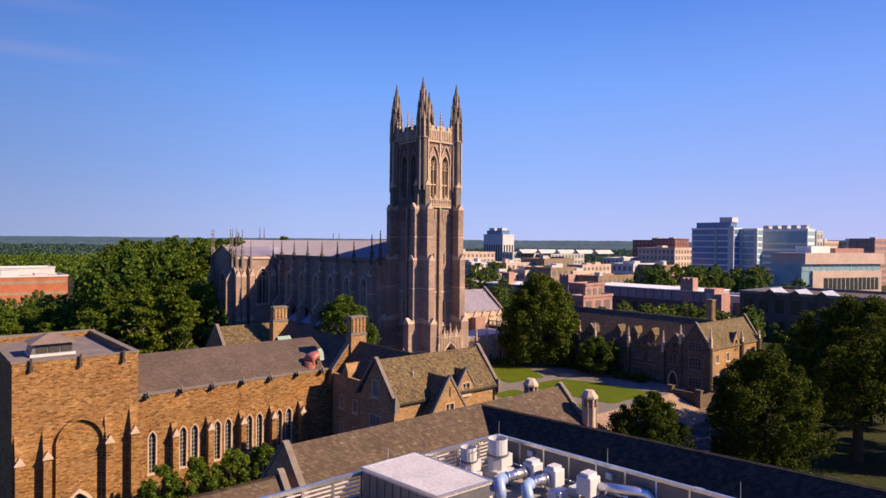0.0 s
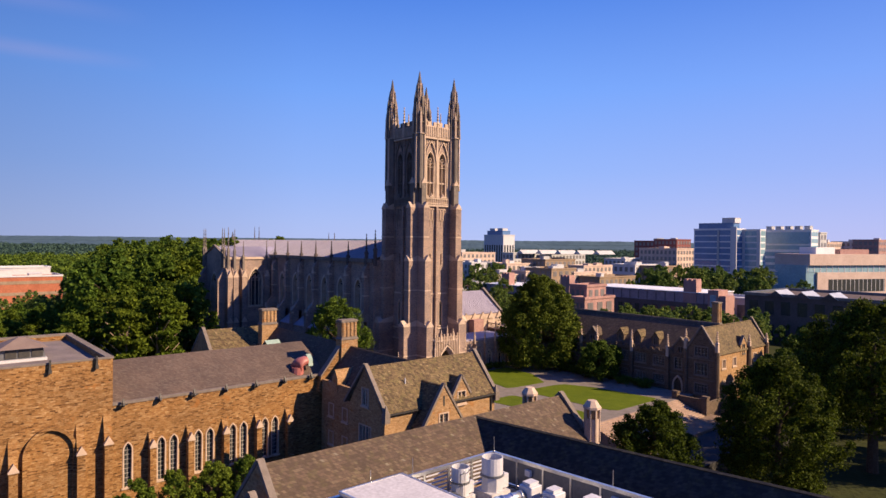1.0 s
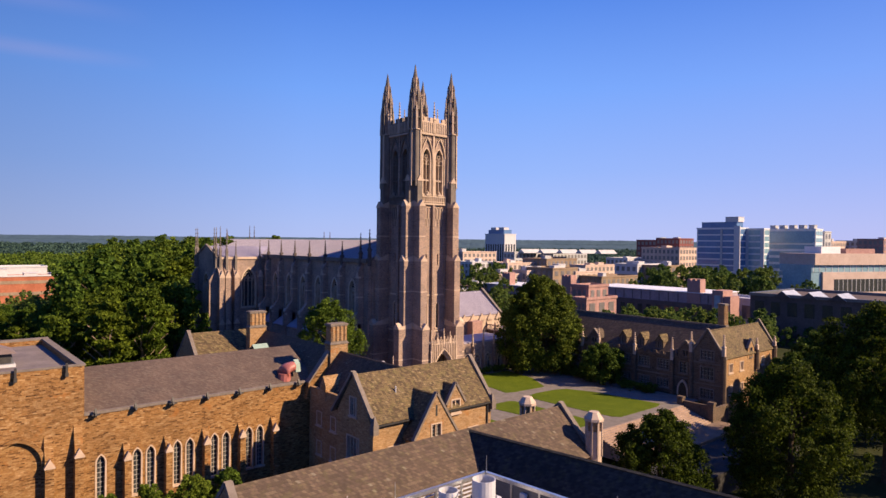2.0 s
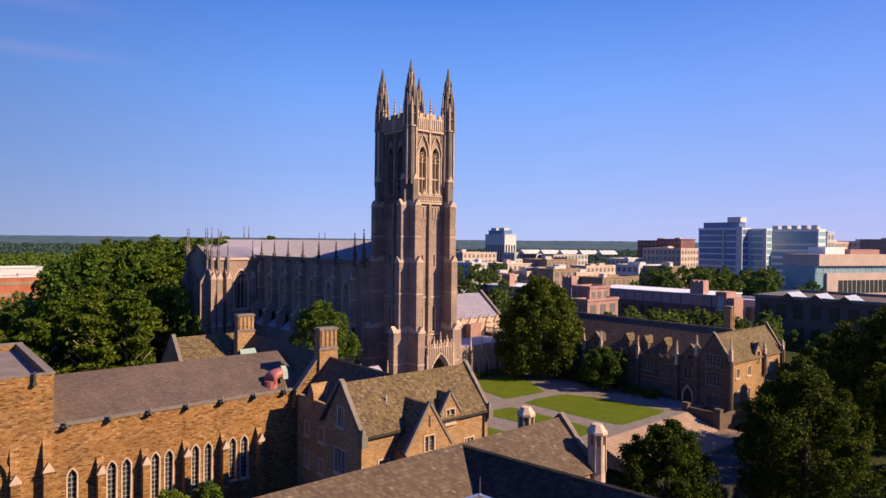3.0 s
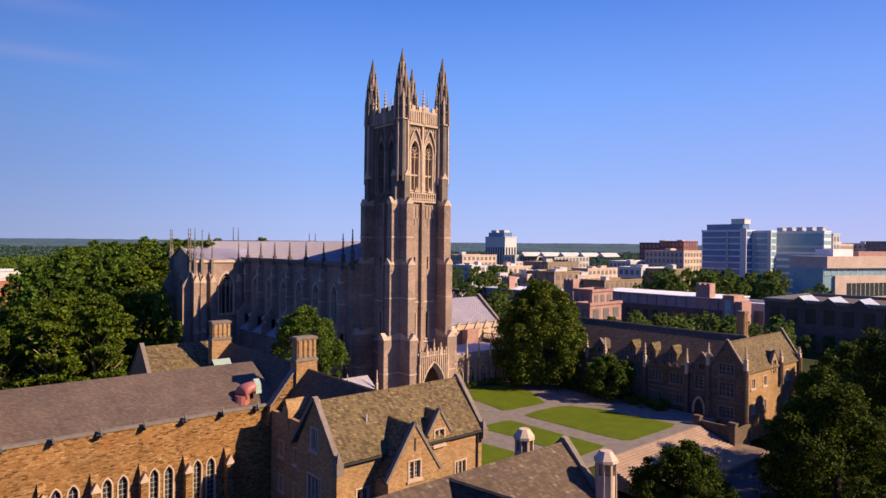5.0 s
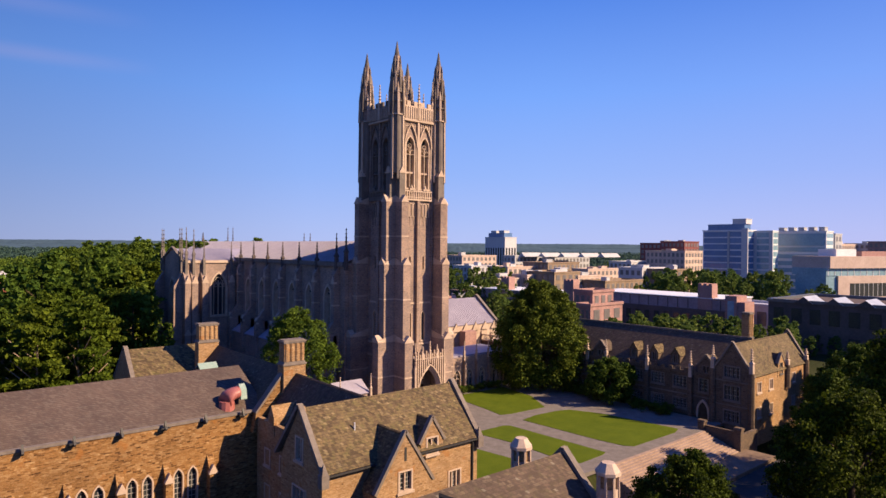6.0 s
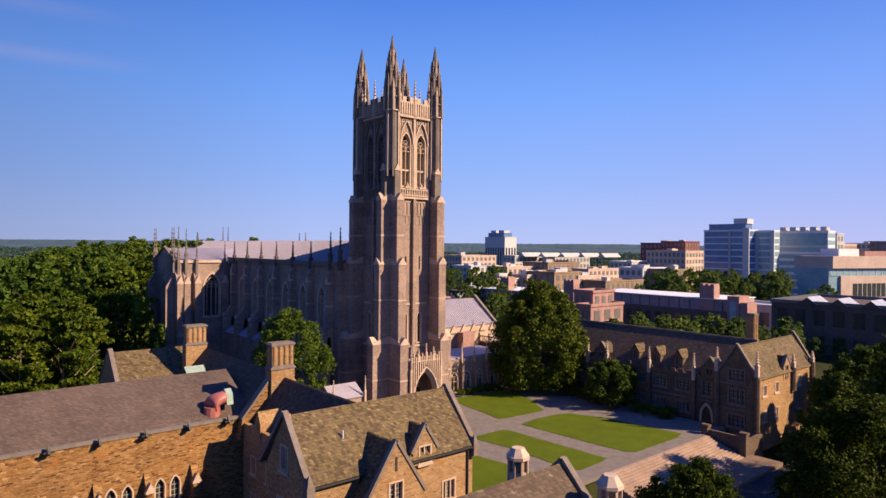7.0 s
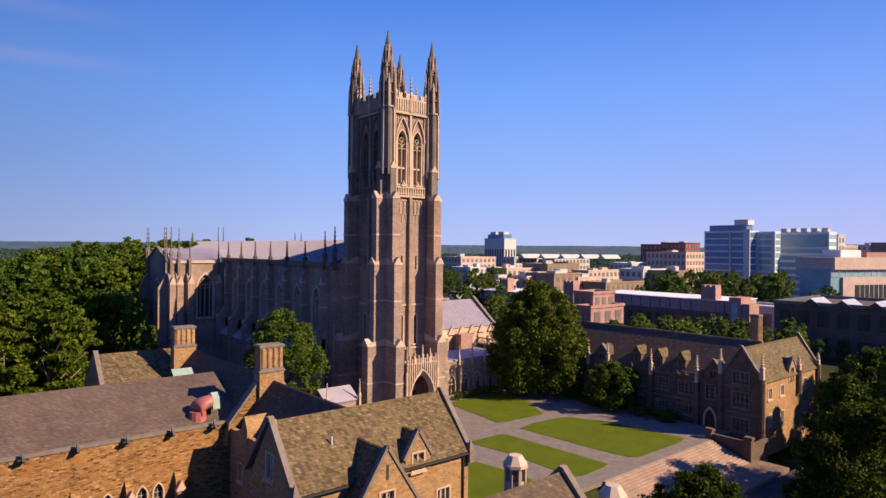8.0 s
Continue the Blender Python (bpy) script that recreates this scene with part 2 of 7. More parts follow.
LEAD = plain_mat("pale_sheet_roof", (0.231, 0.210, 0.268), (0.289, 0.267, 0.328), 0.5, 0.5, 8.0)
IRON = plain_mat("dark_iron", (0.015, 0.015, 0.016), (0.037, 0.033, 0.030), 3.0, 0.6)
COPPER = plain_mat("copper_sheet", (0.240, 0.068, 0.060), (0.304, 0.108, 0.098), 1.5, 0.5)
VERDIGRIS = plain_mat("verdigris", (0.148, 0.244, 0.222), (0.266, 0.326, 0.296), 2.0, 0.7)
GLASS = plain_mat("leaded_glass", (0.015, 0.018, 0.022), (0.05, 0.055, 0.06), 3.0, 0.12, 5.0, 0.0, 0.1, 0.01)
WHITE = plain_mat("white_paint", (0.400, 0.400, 0.433), (0.473, 0.473, 0.509), 0.7, 0.6)
MEMBRANE = plain_mat("white_roof_membrane", (0.367, 0.355, 0.373), (0.474, 0.462, 0.485), 0.5, 0.7, 4.0)
GREY_METAL = plain_mat("grey_metal", (0.096, 0.102, 0.118), (0.144, 0.150, 0.167), 0.8, 0.45, 10.0, 0.4)
STEEL = plain_mat("duct_steel", (0.55, 0.56, 0.58), (0.70, 0.71, 0.72), 1.5, 0.32, 8.0, 0.9)
# steel with the sky's reflection painted in as blue
SKY_TINT_STEEL = plain_mat("sky_tint_duct", (0.16, 0.24, 0.42), (0.24, 0.33, 0.52), 1.5, 0.35)
GRASS = plain_mat("lawn_grass", (0.055, 0.082, 0.002), (0.081, 0.109, 0.004), 0.35, 0.9, 25.0, 0.0, 0.6, 0.05)
PAVING = plain_mat("paving", (0.125, 0.109, 0.097), (0.181, 0.162, 0.149), 0.8, 0.9, 6.0)
ROUGH_GRASS = plain_mat("rough_ground", (0.017, 0.024, 0.006), (0.034, 0.037, 0.010), 0.08, 0.95, 1.2, 0.0, 0.7, 0.3)
BARK = plain_mat("bark", (0.040, 0.030, 0.020), (0.087, 0.067, 0.050), 3.0, 0.95, 20.0, 0.0, 0.8, 0.05)
LEAF_OAK = leaf_mat("oak_leaves", (0.010, 0.020, 0.002), (0.054, 0.076, 0.005), 0.3)
LEAF_DARK = leaf_mat("magnolia_leaves", (0.023, 0.044, 0.005), (0.075, 0.104, 0.011), 0.2)
LEAF_PINE = leaf_mat("pine_needles", (0.024, 0.046, 0.004), (0.072, 0.106, 0.009), 0.35)
LEAF_FAR = leaf_mat("far_leaves", (0.034, 0.068, 0.009), (0.086, 0.130, 0.017), 0.35)
# leaf green lifted to carry the haze over the town
LEAF_TOWN_HAZE = leaf_mat("hazy_town_leaves", (0.045, 0.085, 0.022), (0.105, 0.150, 0.036), 0.4)
DECKING = plain_mat("tan_roof_deck", (0.217, 0.178, 0.146), (0.325, 0.281, 0.243), 0.6, 0.9, 3.0)
PALE_WALL = plain_mat("pale_wall", (0.311, 0.318, 0.340), (0.385, 0.392, 0.414), 0.2, 0.8, 2.0)
CREAM_WALL = plain_mat("cream_wall", (0.410, 0.316, 0.272), (0.517, 0.407, 0.359), 0.15, 0.85, 2.0)
TAN_BRICK = plain_mat("tan_brick", (0.200, 0.147, 0.105), (0.266, 0.200, 0.147), 0.2, 0.9, 2.0)
MAROON_BRICK = plain_mat("maroon_brick", (0.148, 0.056, 0.056), (0.200, 0.081, 0.078), 0.2, 0.9, 2.0)
MAUVE_PANEL = plain_mat("mauve_panel", (0.212, 0.166, 0.194), (0.272, 0.217, 0.248), 0.3, 0.8, 2.0)
WHITE_PANEL = plain_mat("white_panel", (0.527, 0.544, 0.578), (0.629, 0.637, 0.663), 0.2, 0.6, 2.0)
PINE_BARK = plain_mat("pine_bark", (0.171, 0.126, 0.090), (0.270, 0.207, 0.153), 2.0, 0.95, 14.0)
RED_BRICK = plain_mat("red_brick", (0.266, 0.089, 0.052), (0.340, 0.126, 0.074), 0.2, 0.9, 2.0)
DARK_BRICK = plain_mat("dark_brick", (0.081, 0.063, 0.059), (0.126, 0.096, 0.089), 0.2, 0.9, 2.0)
PINK_STONE = plain_mat("pink_stone", (0.260, 0.155, 0.144), (0.352, 0.218, 0.198), 0.3, 0.9, 2.5)
BLUE_GLASS = plain_mat("blue_glass", (0.07, 0.14, 0.28), (0.11, 0.19, 0.36), 0.1, 0.1, 1.0, 0.0, 0.05)
TEAL_GLASS = plain_mat("teal_glass", (0.16, 0.27, 0.34), (0.24, 0.36, 0.43), 0.1, 0.15, 1.0, 0.0, 0.05)
# distance haze is painted into these leaves as a blue-green tint
LEAF_HAZE = leaf_mat("distant_hazy_leaves", (0.028, 0.057, 0.052), (0.051, 0.087, 0.074), 0.3)
# the ridges' blue is air haze put into the surface colour
HAZY_HILLS = plain_mat("hazy_wooded_hills", (0.041, 0.073, 0.102), (0.056, 0.093, 0.120), 0.004, 1.0, 0.03, 0.0, 0.0)
TOWN_GLASS = plain_mat("town_glass", (0.10, 0.095, 0.10), (0.17, 0.16, 0.16), 0.1, 0.3, 1.0, 0.0, 0.05)
ROOF_FELT = plain_mat("roof_felt", (0.126, 0.104, 0.104), (0.192, 0.163, 0.155), 0.4, 0.9, 5.0)
CAP_SHEET = plain_mat("brown_sheet", (0.126, 0.089, 0.074), (0.170, 0.126, 0.104), 0.8, 0.7)
SKYLIGHT = plain_mat("skylight_glass", (0.300, 0.320, 0.360), (0.400, 0.420, 0.460), 0.3, 0.3)
STEP_STONE = plain_mat("step_stone", (0.239, 0.170, 0.131), (0.335, 0.246, 0.192), 0.5, 0.9, 4.0)
ASPHALT = plain_mat("asphalt", (0.026, 0.026, 0.028), (0.048, 0.046, 0.046), 0.4, 0.95, 8.0)
LANDING = plain_mat("brown_paving", (0.130, 0.092, 0.066), (0.196, 0.141, 0.105), 0.5, 0.9, 3.0)

# ---- building blocks ----
def empty(name, label, category, group="", kind="", at=(0, 0, 0)):
    ob = new(name)
    ob.location = at
    ob.empty_display_size = 0.5
    return tagged(ob, label, category, group, kind)


def mesh_of(bm, name, mat, smooth=False):
    me = bpy.data.meshes.new(name)
    bmesh.ops.recalc_face_normals(bm, faces=bm.faces)
    bm.to_mesh(me)
    bm.free()
    me.materials.append(mat)
    if smooth:
        for f in me.polygons:
            f.use_smooth = True
    return me


def part(name, bm, mat, parent=None, label="", smooth=False):
    """One mesh object under a thing or a part; bm is a bmesh or a ready mesh."""
    me = bm if isinstance(bm, bpy.types.Mesh) else mesh_of(bm, name, mat, smooth)
    ob = new(name, me)
    if parent is not None:
        ob.parent = parent
        ob.matrix_parent_inverse = parent_world(parent).inverted()
    return tagged(ob, label)


def parent_world(ob):
    m = ob.matrix_basis.copy()
    while ob.parent is not None:
        m = ob.parent.matrix_basis @ ob.matrix_parent_inverse @ m
        ob = ob.parent
    return m


def box(bm, x0, x1, y0, y1, z0, z1):
    v = [bm.verts.new((x, y, z)) for z in (z0, z1) for x, y in ((x0, y0), (x1, y0), (x1, y1), (x0, y1))]
    for f in ((3, 2, 1, 0), (4, 5, 6, 7), (0, 1, 5, 4), (1, 2, 6, 5), (2, 3, 7, 6), (3, 0, 4, 7)):
        bm.faces.new([v[i] for i in f])
    return bm


def prism(bm, pts, axis, a, b):
    """A polygon drawn across an axis, drawn out along it from a to b. x: (y, z); y: (x, z); z: (x, y)."""
    def at(p, d):
        return {"x": (d, p[0], p[1]), "y": (p[0], d, p[1]), "z": (p[0], p[1], d)}[axis]
    lo, hi = [bm.verts.new(at(p, a)) for p in pts], [bm.verts.new(at(p, b)) for p in pts]
    bm.faces.new(lo), bm.faces.new(hi[::-1])
    for i in range(len(pts)):
        j = (i + 1) % len(pts)
        bm.faces.new((lo[i], lo[j], hi[j], hi[i]))
    return bm


def frustum(bm, x, y, z0, z1, r0, r1, n=8, turn=0.0):
    def ring(z, r):
        return [bm.verts.new((x + r * math.cos(turn + 2 * math.pi * i / n), y + r * math.sin(turn + 2 * math.pi * i / n), z)) for i in range(n)]
    lo = ring(z0, r0)
    bm.faces.new(lo[::-1])
    if r1 < 0.01:
        tip = bm.verts.new((x, y, z1))
        for i in range(n):
            bm.faces.new((lo[i], lo[(i + 1) % n], tip))
    else:
        hi = ring(z1, r1)
        bm.faces.new(hi)
        for i in range(n):
            bm.faces.new((lo[i], lo[(i + 1) % n], hi[(i + 1) % n], hi[i]))
    return bm


def bar(bm, a, b, w, d=None):
    """A straight square bar from a to b."""
    a, b, d = Vector(a), Vector(b), d or w
    q = (b - a).to_track_quat("Z", "X").to_matrix()
    v = []
    for p in (a, b):
        for sx, sy in ((-1, -1), (1, -1), (1, 1), (-1, 1)):
            v.append(bm.verts.new(p + q @ Vector((sx * w / 2, sy * d / 2, 0))))
    for f in ((3, 2, 1, 0), (4, 5, 6, 7), (0, 1, 5, 4), (1, 2, 6, 5), (2, 3, 7, 6), (3, 0, 4, 7)):
        bm.faces.new([v[i] for i in f])
    return bm


def arch_pts(u, w, v0, v1, n=6, flat=1.0):
    """Outline of a pointed opening centred on u, from its foot v0 to its tip v1."""
    rise = min(w * 0.9 * flat, v1 - v0 - 0.05)
    spring = v1 - rise
    half = w / 2
    rr = (half * half + rise * rise) / (2 * half)
    top = math.asin(min(1.0, rise / rr))
    right = [(u + half - rr + rr * math.cos(top * i / n), spring + rr * math.sin(top * i / n)) for i in range(n + 1)]
    left = [(2 * u - x, y) for x, y in right[:-1]][::-1]
    return [(u - half, v0), (u + half, v0)] + right + left


def rect_pts(u, w, v0, v1):
    return [(u - w / 2, v0), (u + w / 2, v0), (u + w / 2, v1), (u - w / 2, v1)]


FACING = {"-y": 0, "+x": 90, "+y": 180, "-x": -90}


def facing(face, plane):
    """Pose for wall pieces drawn in (along, inwards, up): for faces -y and +y the plane is a y, else an x.
    Along runs +x on -y, +y on +x, -x on +y and -y on -x."""
    m = pose(0, 0, 0, 0, 0, FACING[face])
    return Matrix.Translation((plane, 0, 0) if face[1] == "x" else (0, plane, 0)) @ m


def along(face, w):
    """The along coordinate of a world x (faces -y, +y) or y (faces -x, +x)."""
    return w if face in ("-y", "+x") else -w


def wall(parent, face, plane, outline, holes, mat, thick=0.5, name="wall", label=""):
    """A wall of real thickness with openings that go through it. outline, holes: (along, up)."""
    bm = bmesh.new()
    for loop in [outline] + holes:
        vs = [bm.verts.new((u, 0, v)) for u, v in loop]
        for i in range(len(vs)):
            bm.edges.new((vs[i], vs[(i + 1) % len(vs)]))
    bmesh.ops.triangle_fill(bm, use_beauty=True, use_dissolve=False, edges=bm.edges[:], normal=(0, -1, 0))
    res = bmesh.ops.extrude_face_region(bm, geom=bm.faces[:])
    bmesh.ops.translate(bm, verts=[g for g in res["geom"] if isinstance(g, bmesh.types.BMVert)], vec=(0, thick, 0))
    bm.transform(facing(face, plane))
    return part(name, bm, mat, parent, label)


WINDOW_MESHES = {}


def loop_frame(bm, pts, t, y0, y1):
    """A rim of width t along a closed outline."""
    n = len(pts)
    cu, cv = sum(p[0] for p in pts) / n, sum(p[1] for p in pts) / n
    inner = []
    for i, (u, v) in enumerate(pts):
        a, b = Vector(pts[i - 1]), Vector(pts[(i + 1) % n])
        d = (b - a).normalized()
        nrm = Vector((-d.y, d.x))
        if nrm.dot(Vector((cu - u, cv - v))) < 0:
            nrm = -nrm
        k = 1.35 if abs((Vector(pts[i]) - a).normalized().dot((b - Vector(pts[i])).normalized())) < 0.5 else 1.0
        inner.append((u + nrm.x * t * k, v + nrm.y * t * k))
    rings = [[bm.verts.new((u, y, v)) for u, v in p] for p, y in ((pts, y0), (inner, y0), (inner, y1), (pts, y1))]
    for i in range(n):
        j = (i + 1) % n
        for a, b in ((0, 1), (1, 2), (2, 3), (3, 0)):
            bm.faces.new((rings[a][i], rings[a][j], rings[b][j], rings[b][i]))


def window(parent, face, plane, u, v0, w, h, lights=2, pointed=True, mat=None, bars=0, depth=0.3, proud=0.06, rim=0.16, name="window", glass=None, bar_mat=None):
    """A stone-framed window with mullions and glass; alike windows share their meshes. u: along, v0: sill."""
    mat, glass = mat or LIMESTONE, glass or GLASS
    key = (round(w, 2), round(h, 2), lights, pointed, mat.name, bars, rim, glass.name)
    if key not in WINDOW_MESHES:
        pts = arch_pts(0, w, 0, h) if pointed else rect_pts(0, w, 0, h)
        fr = bmesh.new()
        loop_frame(fr, pts, rim, -proud, depth)
        for i in range(1, lights):
            x = -w / 2 + w * i / lights
            box(fr, x - 0.06, x + 0.06, 0.06, depth, 0.05, h * (0.80 if pointed else 1) - 0.02)
        if pointed and lights > 1 and w > 1.6:
            step = w / lights
            for i in range(lights):
                top = arch_pts(-w / 2 + step * (i + 0.5), step * 0.98, h * 0.45, h * 0.74)
                loop_frame(fr, top[2:], 0.07, 0.08, depth - 0.02)
            for i in range(12):
                a, b = math.tau * i / 12, math.tau * (i + 1) / 12
                r, cz = w * 0.17, h * 0.80
                bar(fr, (r * math.cos(a), 0.16, cz + r * math.sin(a)), (r * math.cos(b), 0.16, cz + r * math.sin(b)), 0.09)
        gl = bmesh.new()
        gp = arch_pts(0, w * 0.98, 0.02, h * 0.99) if pointed else rect_pts(0, w * 0.98, 0.02, h * 0.99)
        prism(gl, gp, "y", depth - 0.02, depth + 0.02)
        gb = None
        if bars:
            gb = bmesh.new()
            top = h - (w * 0.5 if pointed else 0.1)
            for i in range(1, bars):
                z = h * i / bars
                wide = w * 0.47 * (1 if z < top else max(0.15, (h - z) / (h - top + 0.01)))
                box(gb, -wide, wide, depth - 0.07, depth - 0.025, z - 0.03, z + 0.03)
            for i in range(1, lights * 2):
                if i % 2:
                    x = -w / 2 + w * i / (lights * 2)
                    box(gb, x - 0.025, x + 0.025, depth - 0.065, depth - 0.03, 0.05, top)
        sl = box(bmesh.new(), -w / 2 - 0.12, w / 2 + 0.12, -proud - 0.1, depth * 0.8, -0.18, 0.03)
        WINDOW_MESHES[key] = (mesh_of(fr, "window", mat), mesh_of(gl, "pane", glass), mesh_of(sl, "sill", mat),
                              mesh_of(gb, "glazing_lattice", bar_mat or GLAZING) if gb else None)
    fr, gl, sl, gb = WINDOW_MESHES[key]
    m = facing(face, plane) @ Matrix.Translation((u, 0, v0))
    top = new(name, fr)
    top.parent, top.matrix_parent_inverse, top.matrix_basis = parent, parent_world(parent).inverted(), m
    for nm, me in (("pane", gl), ("sill", sl), ("glazing_lattice", gb)):
        if me:
            ob = new(nm, me)
            ob.parent = top
    return top


def gablet(bm, x, y, z, w, d, h, axis):
    """A little stone gable that caps a buttress; axis: the way it looks (x or y)."""
    if axis == "y":
        prism(bm, [(x - w / 2, z), (x + w / 2, z), (x + w / 2, z + h * 0.15), (x, z + h), (x - w / 2, z + h * 0.15)], "y", y - d / 2, y + d / 2)
    else:
        prism(bm, [(y - w / 2, z), (y + w / 2, z), (y + w / 2, z + h * 0.15), (y, z + h), (y - w / 2, z + h * 0.15)], "x", x - d / 2, x + d / 2)


def roof_slab(bm, lo_a, lo_b, hi_b, hi_a, t=0.22):
    """One roof slope: eave from lo_a to lo_b, ridge from hi_a to hi_b, t thick."""
    pts = [Vector(p) for p in (lo_a, lo_b, hi_b, hi_a)]
    n = (pts[1] - pts[0]).cross(pts[3] - pts[0]).normalized()
    if n.z < 0:
        n = -n
    up, dn = [bm.verts.new(p) for p in pts], [bm.verts.new(p - n * t) for p in pts]
    bm.faces.new(up), bm.faces.new(dn[::-1])
    for i in range(4):
        j = (i + 1) % 4
        bm.faces.new((up[i], up[j], dn[j], dn[i]))
    return bm


def coping(parent, pts, w=0.45, h=0.3, mat=None, name="coping"):
    """Flat stones along a polyline of a gable or parapet."""
    bm = bmesh.new()
    for a, b in zip(pts, pts[1:]):
        bar(bm, a, b, w, h) if abs(Vector(b).z - Vector(a).z) < 0.01 else bar(bm, a, b, h, w)
    return part(name, bm, mat or COPING, parent)


def chimney(x, y, z0, z1, wx, wy, label, flues=4, shaft=None):
    """A broad stone stack: plain foot, sloped weathering, ribbed flues side by side under a moulded cap."""
    thing = empty("chimney", label, "chimney", at=(x, y, z0))
    mid = z0 + (z1 - z0) * (shaft or 0.58)
    part("base", box(bmesh.new(), x - wx / 2, x + wx / 2, y - wy / 2, y + wy / 2, z0, mid), HOUSE_STONE, thing)
    sh = box(bmesh.new(), x - wx / 2 - 0.1, x + wx / 2 + 0.1, y - wy / 2 - 0.1, y + wy / 2 + 0.1, mid, mid + 0.16)
    prism(sh, [(x - wx / 2 - 0.02, mid + 0.16), (x + wx / 2 + 0.02, mid + 0.16), (x + wx / 2 - 0.12, mid + 0.42), (x - wx / 2 + 0.12, mid + 0.42)], "y", y - wy / 2, y + wy / 2)
    part("shoulder", sh, COPING, thing)
    part("core", box(bmesh.new(), x - wx * 0.46, x + wx * 0.46, y - wy * 0.43, y + wy * 0.43, mid + 0.42, z1 - 0.4), HOUSE_STONE, thing)
    r = wx * 0.92 / flues * 0.34
    for i in range(flues):
        k = ((i + 0.5) / flues - 0.5) * wx * 0.94
        for s in (-1, 1):
            part("flue", frustum(bmesh.new(), x + k, y + s * (wy * 0.5 - r), mid + 0.42, z1 - 0.38, r * 1.3, r * 1.25, 8, math.pi / 8), HOUSE_STONE, thing)
    cap = box(bmesh.new(), x - wx / 2 + 0.02, x + wx / 2 - 0.02, y - wy / 2 - 0.02, y + wy / 2 + 0.02, z1 - 0.38, z1 - 0.24)
    box(cap, x - wx / 2 - 0.06, x + wx / 2 + 0.06, y - wy / 2 - 0.08, y + wy / 2 + 0.08, z1 - 0.24, z1 - 0.1)
    box(cap, x - wx / 2 + 0.08, x + wx / 2 - 0.08, y - wy / 2 + 0.06, y + wy / 2 - 0.06, z1 - 0.1, z1)
    part("cap", cap, COPING, thing)
    return thing


# ---- the ground: a level court, lower land round it, and far hills ----
def ease(a, b, v):
    k = min(1.0, max(0.0, (v - a) / (b - a)))
    return k * k * (3 - 2 * k)


def land(x, y):
    low = max(ease(-39.4, -44, y), ease(-12, -30, x))      # 0 on the court, 1 on the low side
    z = -0.06 - 5.5 * low
    z -= 6.0 * ease(120, 320, math.hypot(x - 5, y + 20))
    r = math.hypot(x + 80, y + 100)
    a = math.atan2(x + 80, y + 100)
    z += ease(1300, 4300, r) * 20
    return z


def make_ground():
    radii = [3 * i for i in range(60)] + [180 * 1.09 ** i for i in range(1, 39)]
    verts, faces, n = [], [], 180
    for r in radii:
        for i in range(n):
            a = math.tau * i / n
            x, y = 5 + r * math.cos(a), -30 + r * math.sin(a)
            verts.append((x, y, land(x, y)))
    for k in range(len(radii) - 1):
        for i in range(n):
            j = (i + 1) % n
            faces.append((k * n + i, k * n + j, (k + 1) * n + j, (k + 1) * n + i))
    me = bpy.data.meshes.new("ground")
    me.from_pydata(verts, [], faces)
    me.materials.append(ROUGH_GRASS)
    for f in me.polygons:
        f.use_smooth = True
    tagged(new("ground", me), "uneven green and brown ground running out to wooded hills", "ground", kind="structure")


make_ground()


def slab(name, pts, z0, z1, mat, label, category, kind="structure", parent=None):
    ob = part(name, prism(bmesh.new(), pts, "z", z0, z1), mat, parent, label)
    return tagged(ob, label, category, kind=kind)


slab("pavement", [(-16, -40), (37, -40), (37, 4), (-16, 4)], -0.5, 0.0, PAVING, "grey flagstone walks round the court lawns", "pavement")
LAWNS = [
    [(12.2, -13.7), (13.0, -9.5), (14.1, -0.7), (14.6, 1.0), (28, 1.0), (26.5, -8), (23.4, -13.0), (22.2, -14.9), (14.2, -14.4)],
    [(12.8, -18.3), (16.7, -17.6), (21.7, -18.0), (24.1, -18.8), (26.4, -23.8), (28.3, -37.1), (26.0, -37.8), (15.1, -37.7), (14.1, -36.6), (13.5, -32.4)],
    [(1.6, -18.5), (8.0, -18.6), (8.8, -19.3), (9.6, -36.7), (8.4, -37.1), (3.4, -37.3), (2.2, -36.5), (2.7, -26.0)],
    [(-3.5, -23.8), (-2.4, -30.8), (-2.4, -34.4), (-3.9, -35.2), (-14.0, -35.4), (-14, -24.0)],
]
for pts in LAWNS:
    slab("lawn", pts, -0.3, 0.05, GRASS, "bright green mown lawn edged by flagstone walks", "lawn")


def court_steps():
    thing = empty("steps", "broad pale stone steps leading down from the court", "steps", kind="structure", at=(20, -42, 0))
    for i in range(12):
        y = -40.0 - 0.46 * i
        part("step", box(bmesh.new(), 4, 30.5, y - 0.51, y, -3.2, -0.002 - 0.165 * i), STEP_STONE, thing)
    slab("landing", [(4, -50), (33, -50), (33, -45.5), (4, -45.5)], -4.0, -1.98, LANDING, "", "", kind="", parent=thing)
    for x, y in ((31.4, -39.4), (31.4, -45.2)):
        bm = box(bmesh.new(), x - 0.5, x + 0.5, y - 0.5, y + 0.5, -2.2, 1.1)
        prism(bm, [(x - 0.6, 1.1), (x + 0.6, 1.1), (x + 0.45, 1.45), (x - 0.45, 1.45)], "y", y - 0.6, y + 0.6)
        part("pier", bm, SHADED_RANGE_STONE, thing, "grey stone pier with a bevelled cap")
    part("side_wall", box(bmesh.new(), 31.2, 31.7, -44.7, -39.9, -2.2, 0.75), SHADED_RANGE_STONE, thing)
    part("side_wall", box(bmesh.new(), 31.9, 37, -45.5, -45.0, -3.6, 0.3), SHADED_RANGE_STONE, thing)


court_steps()

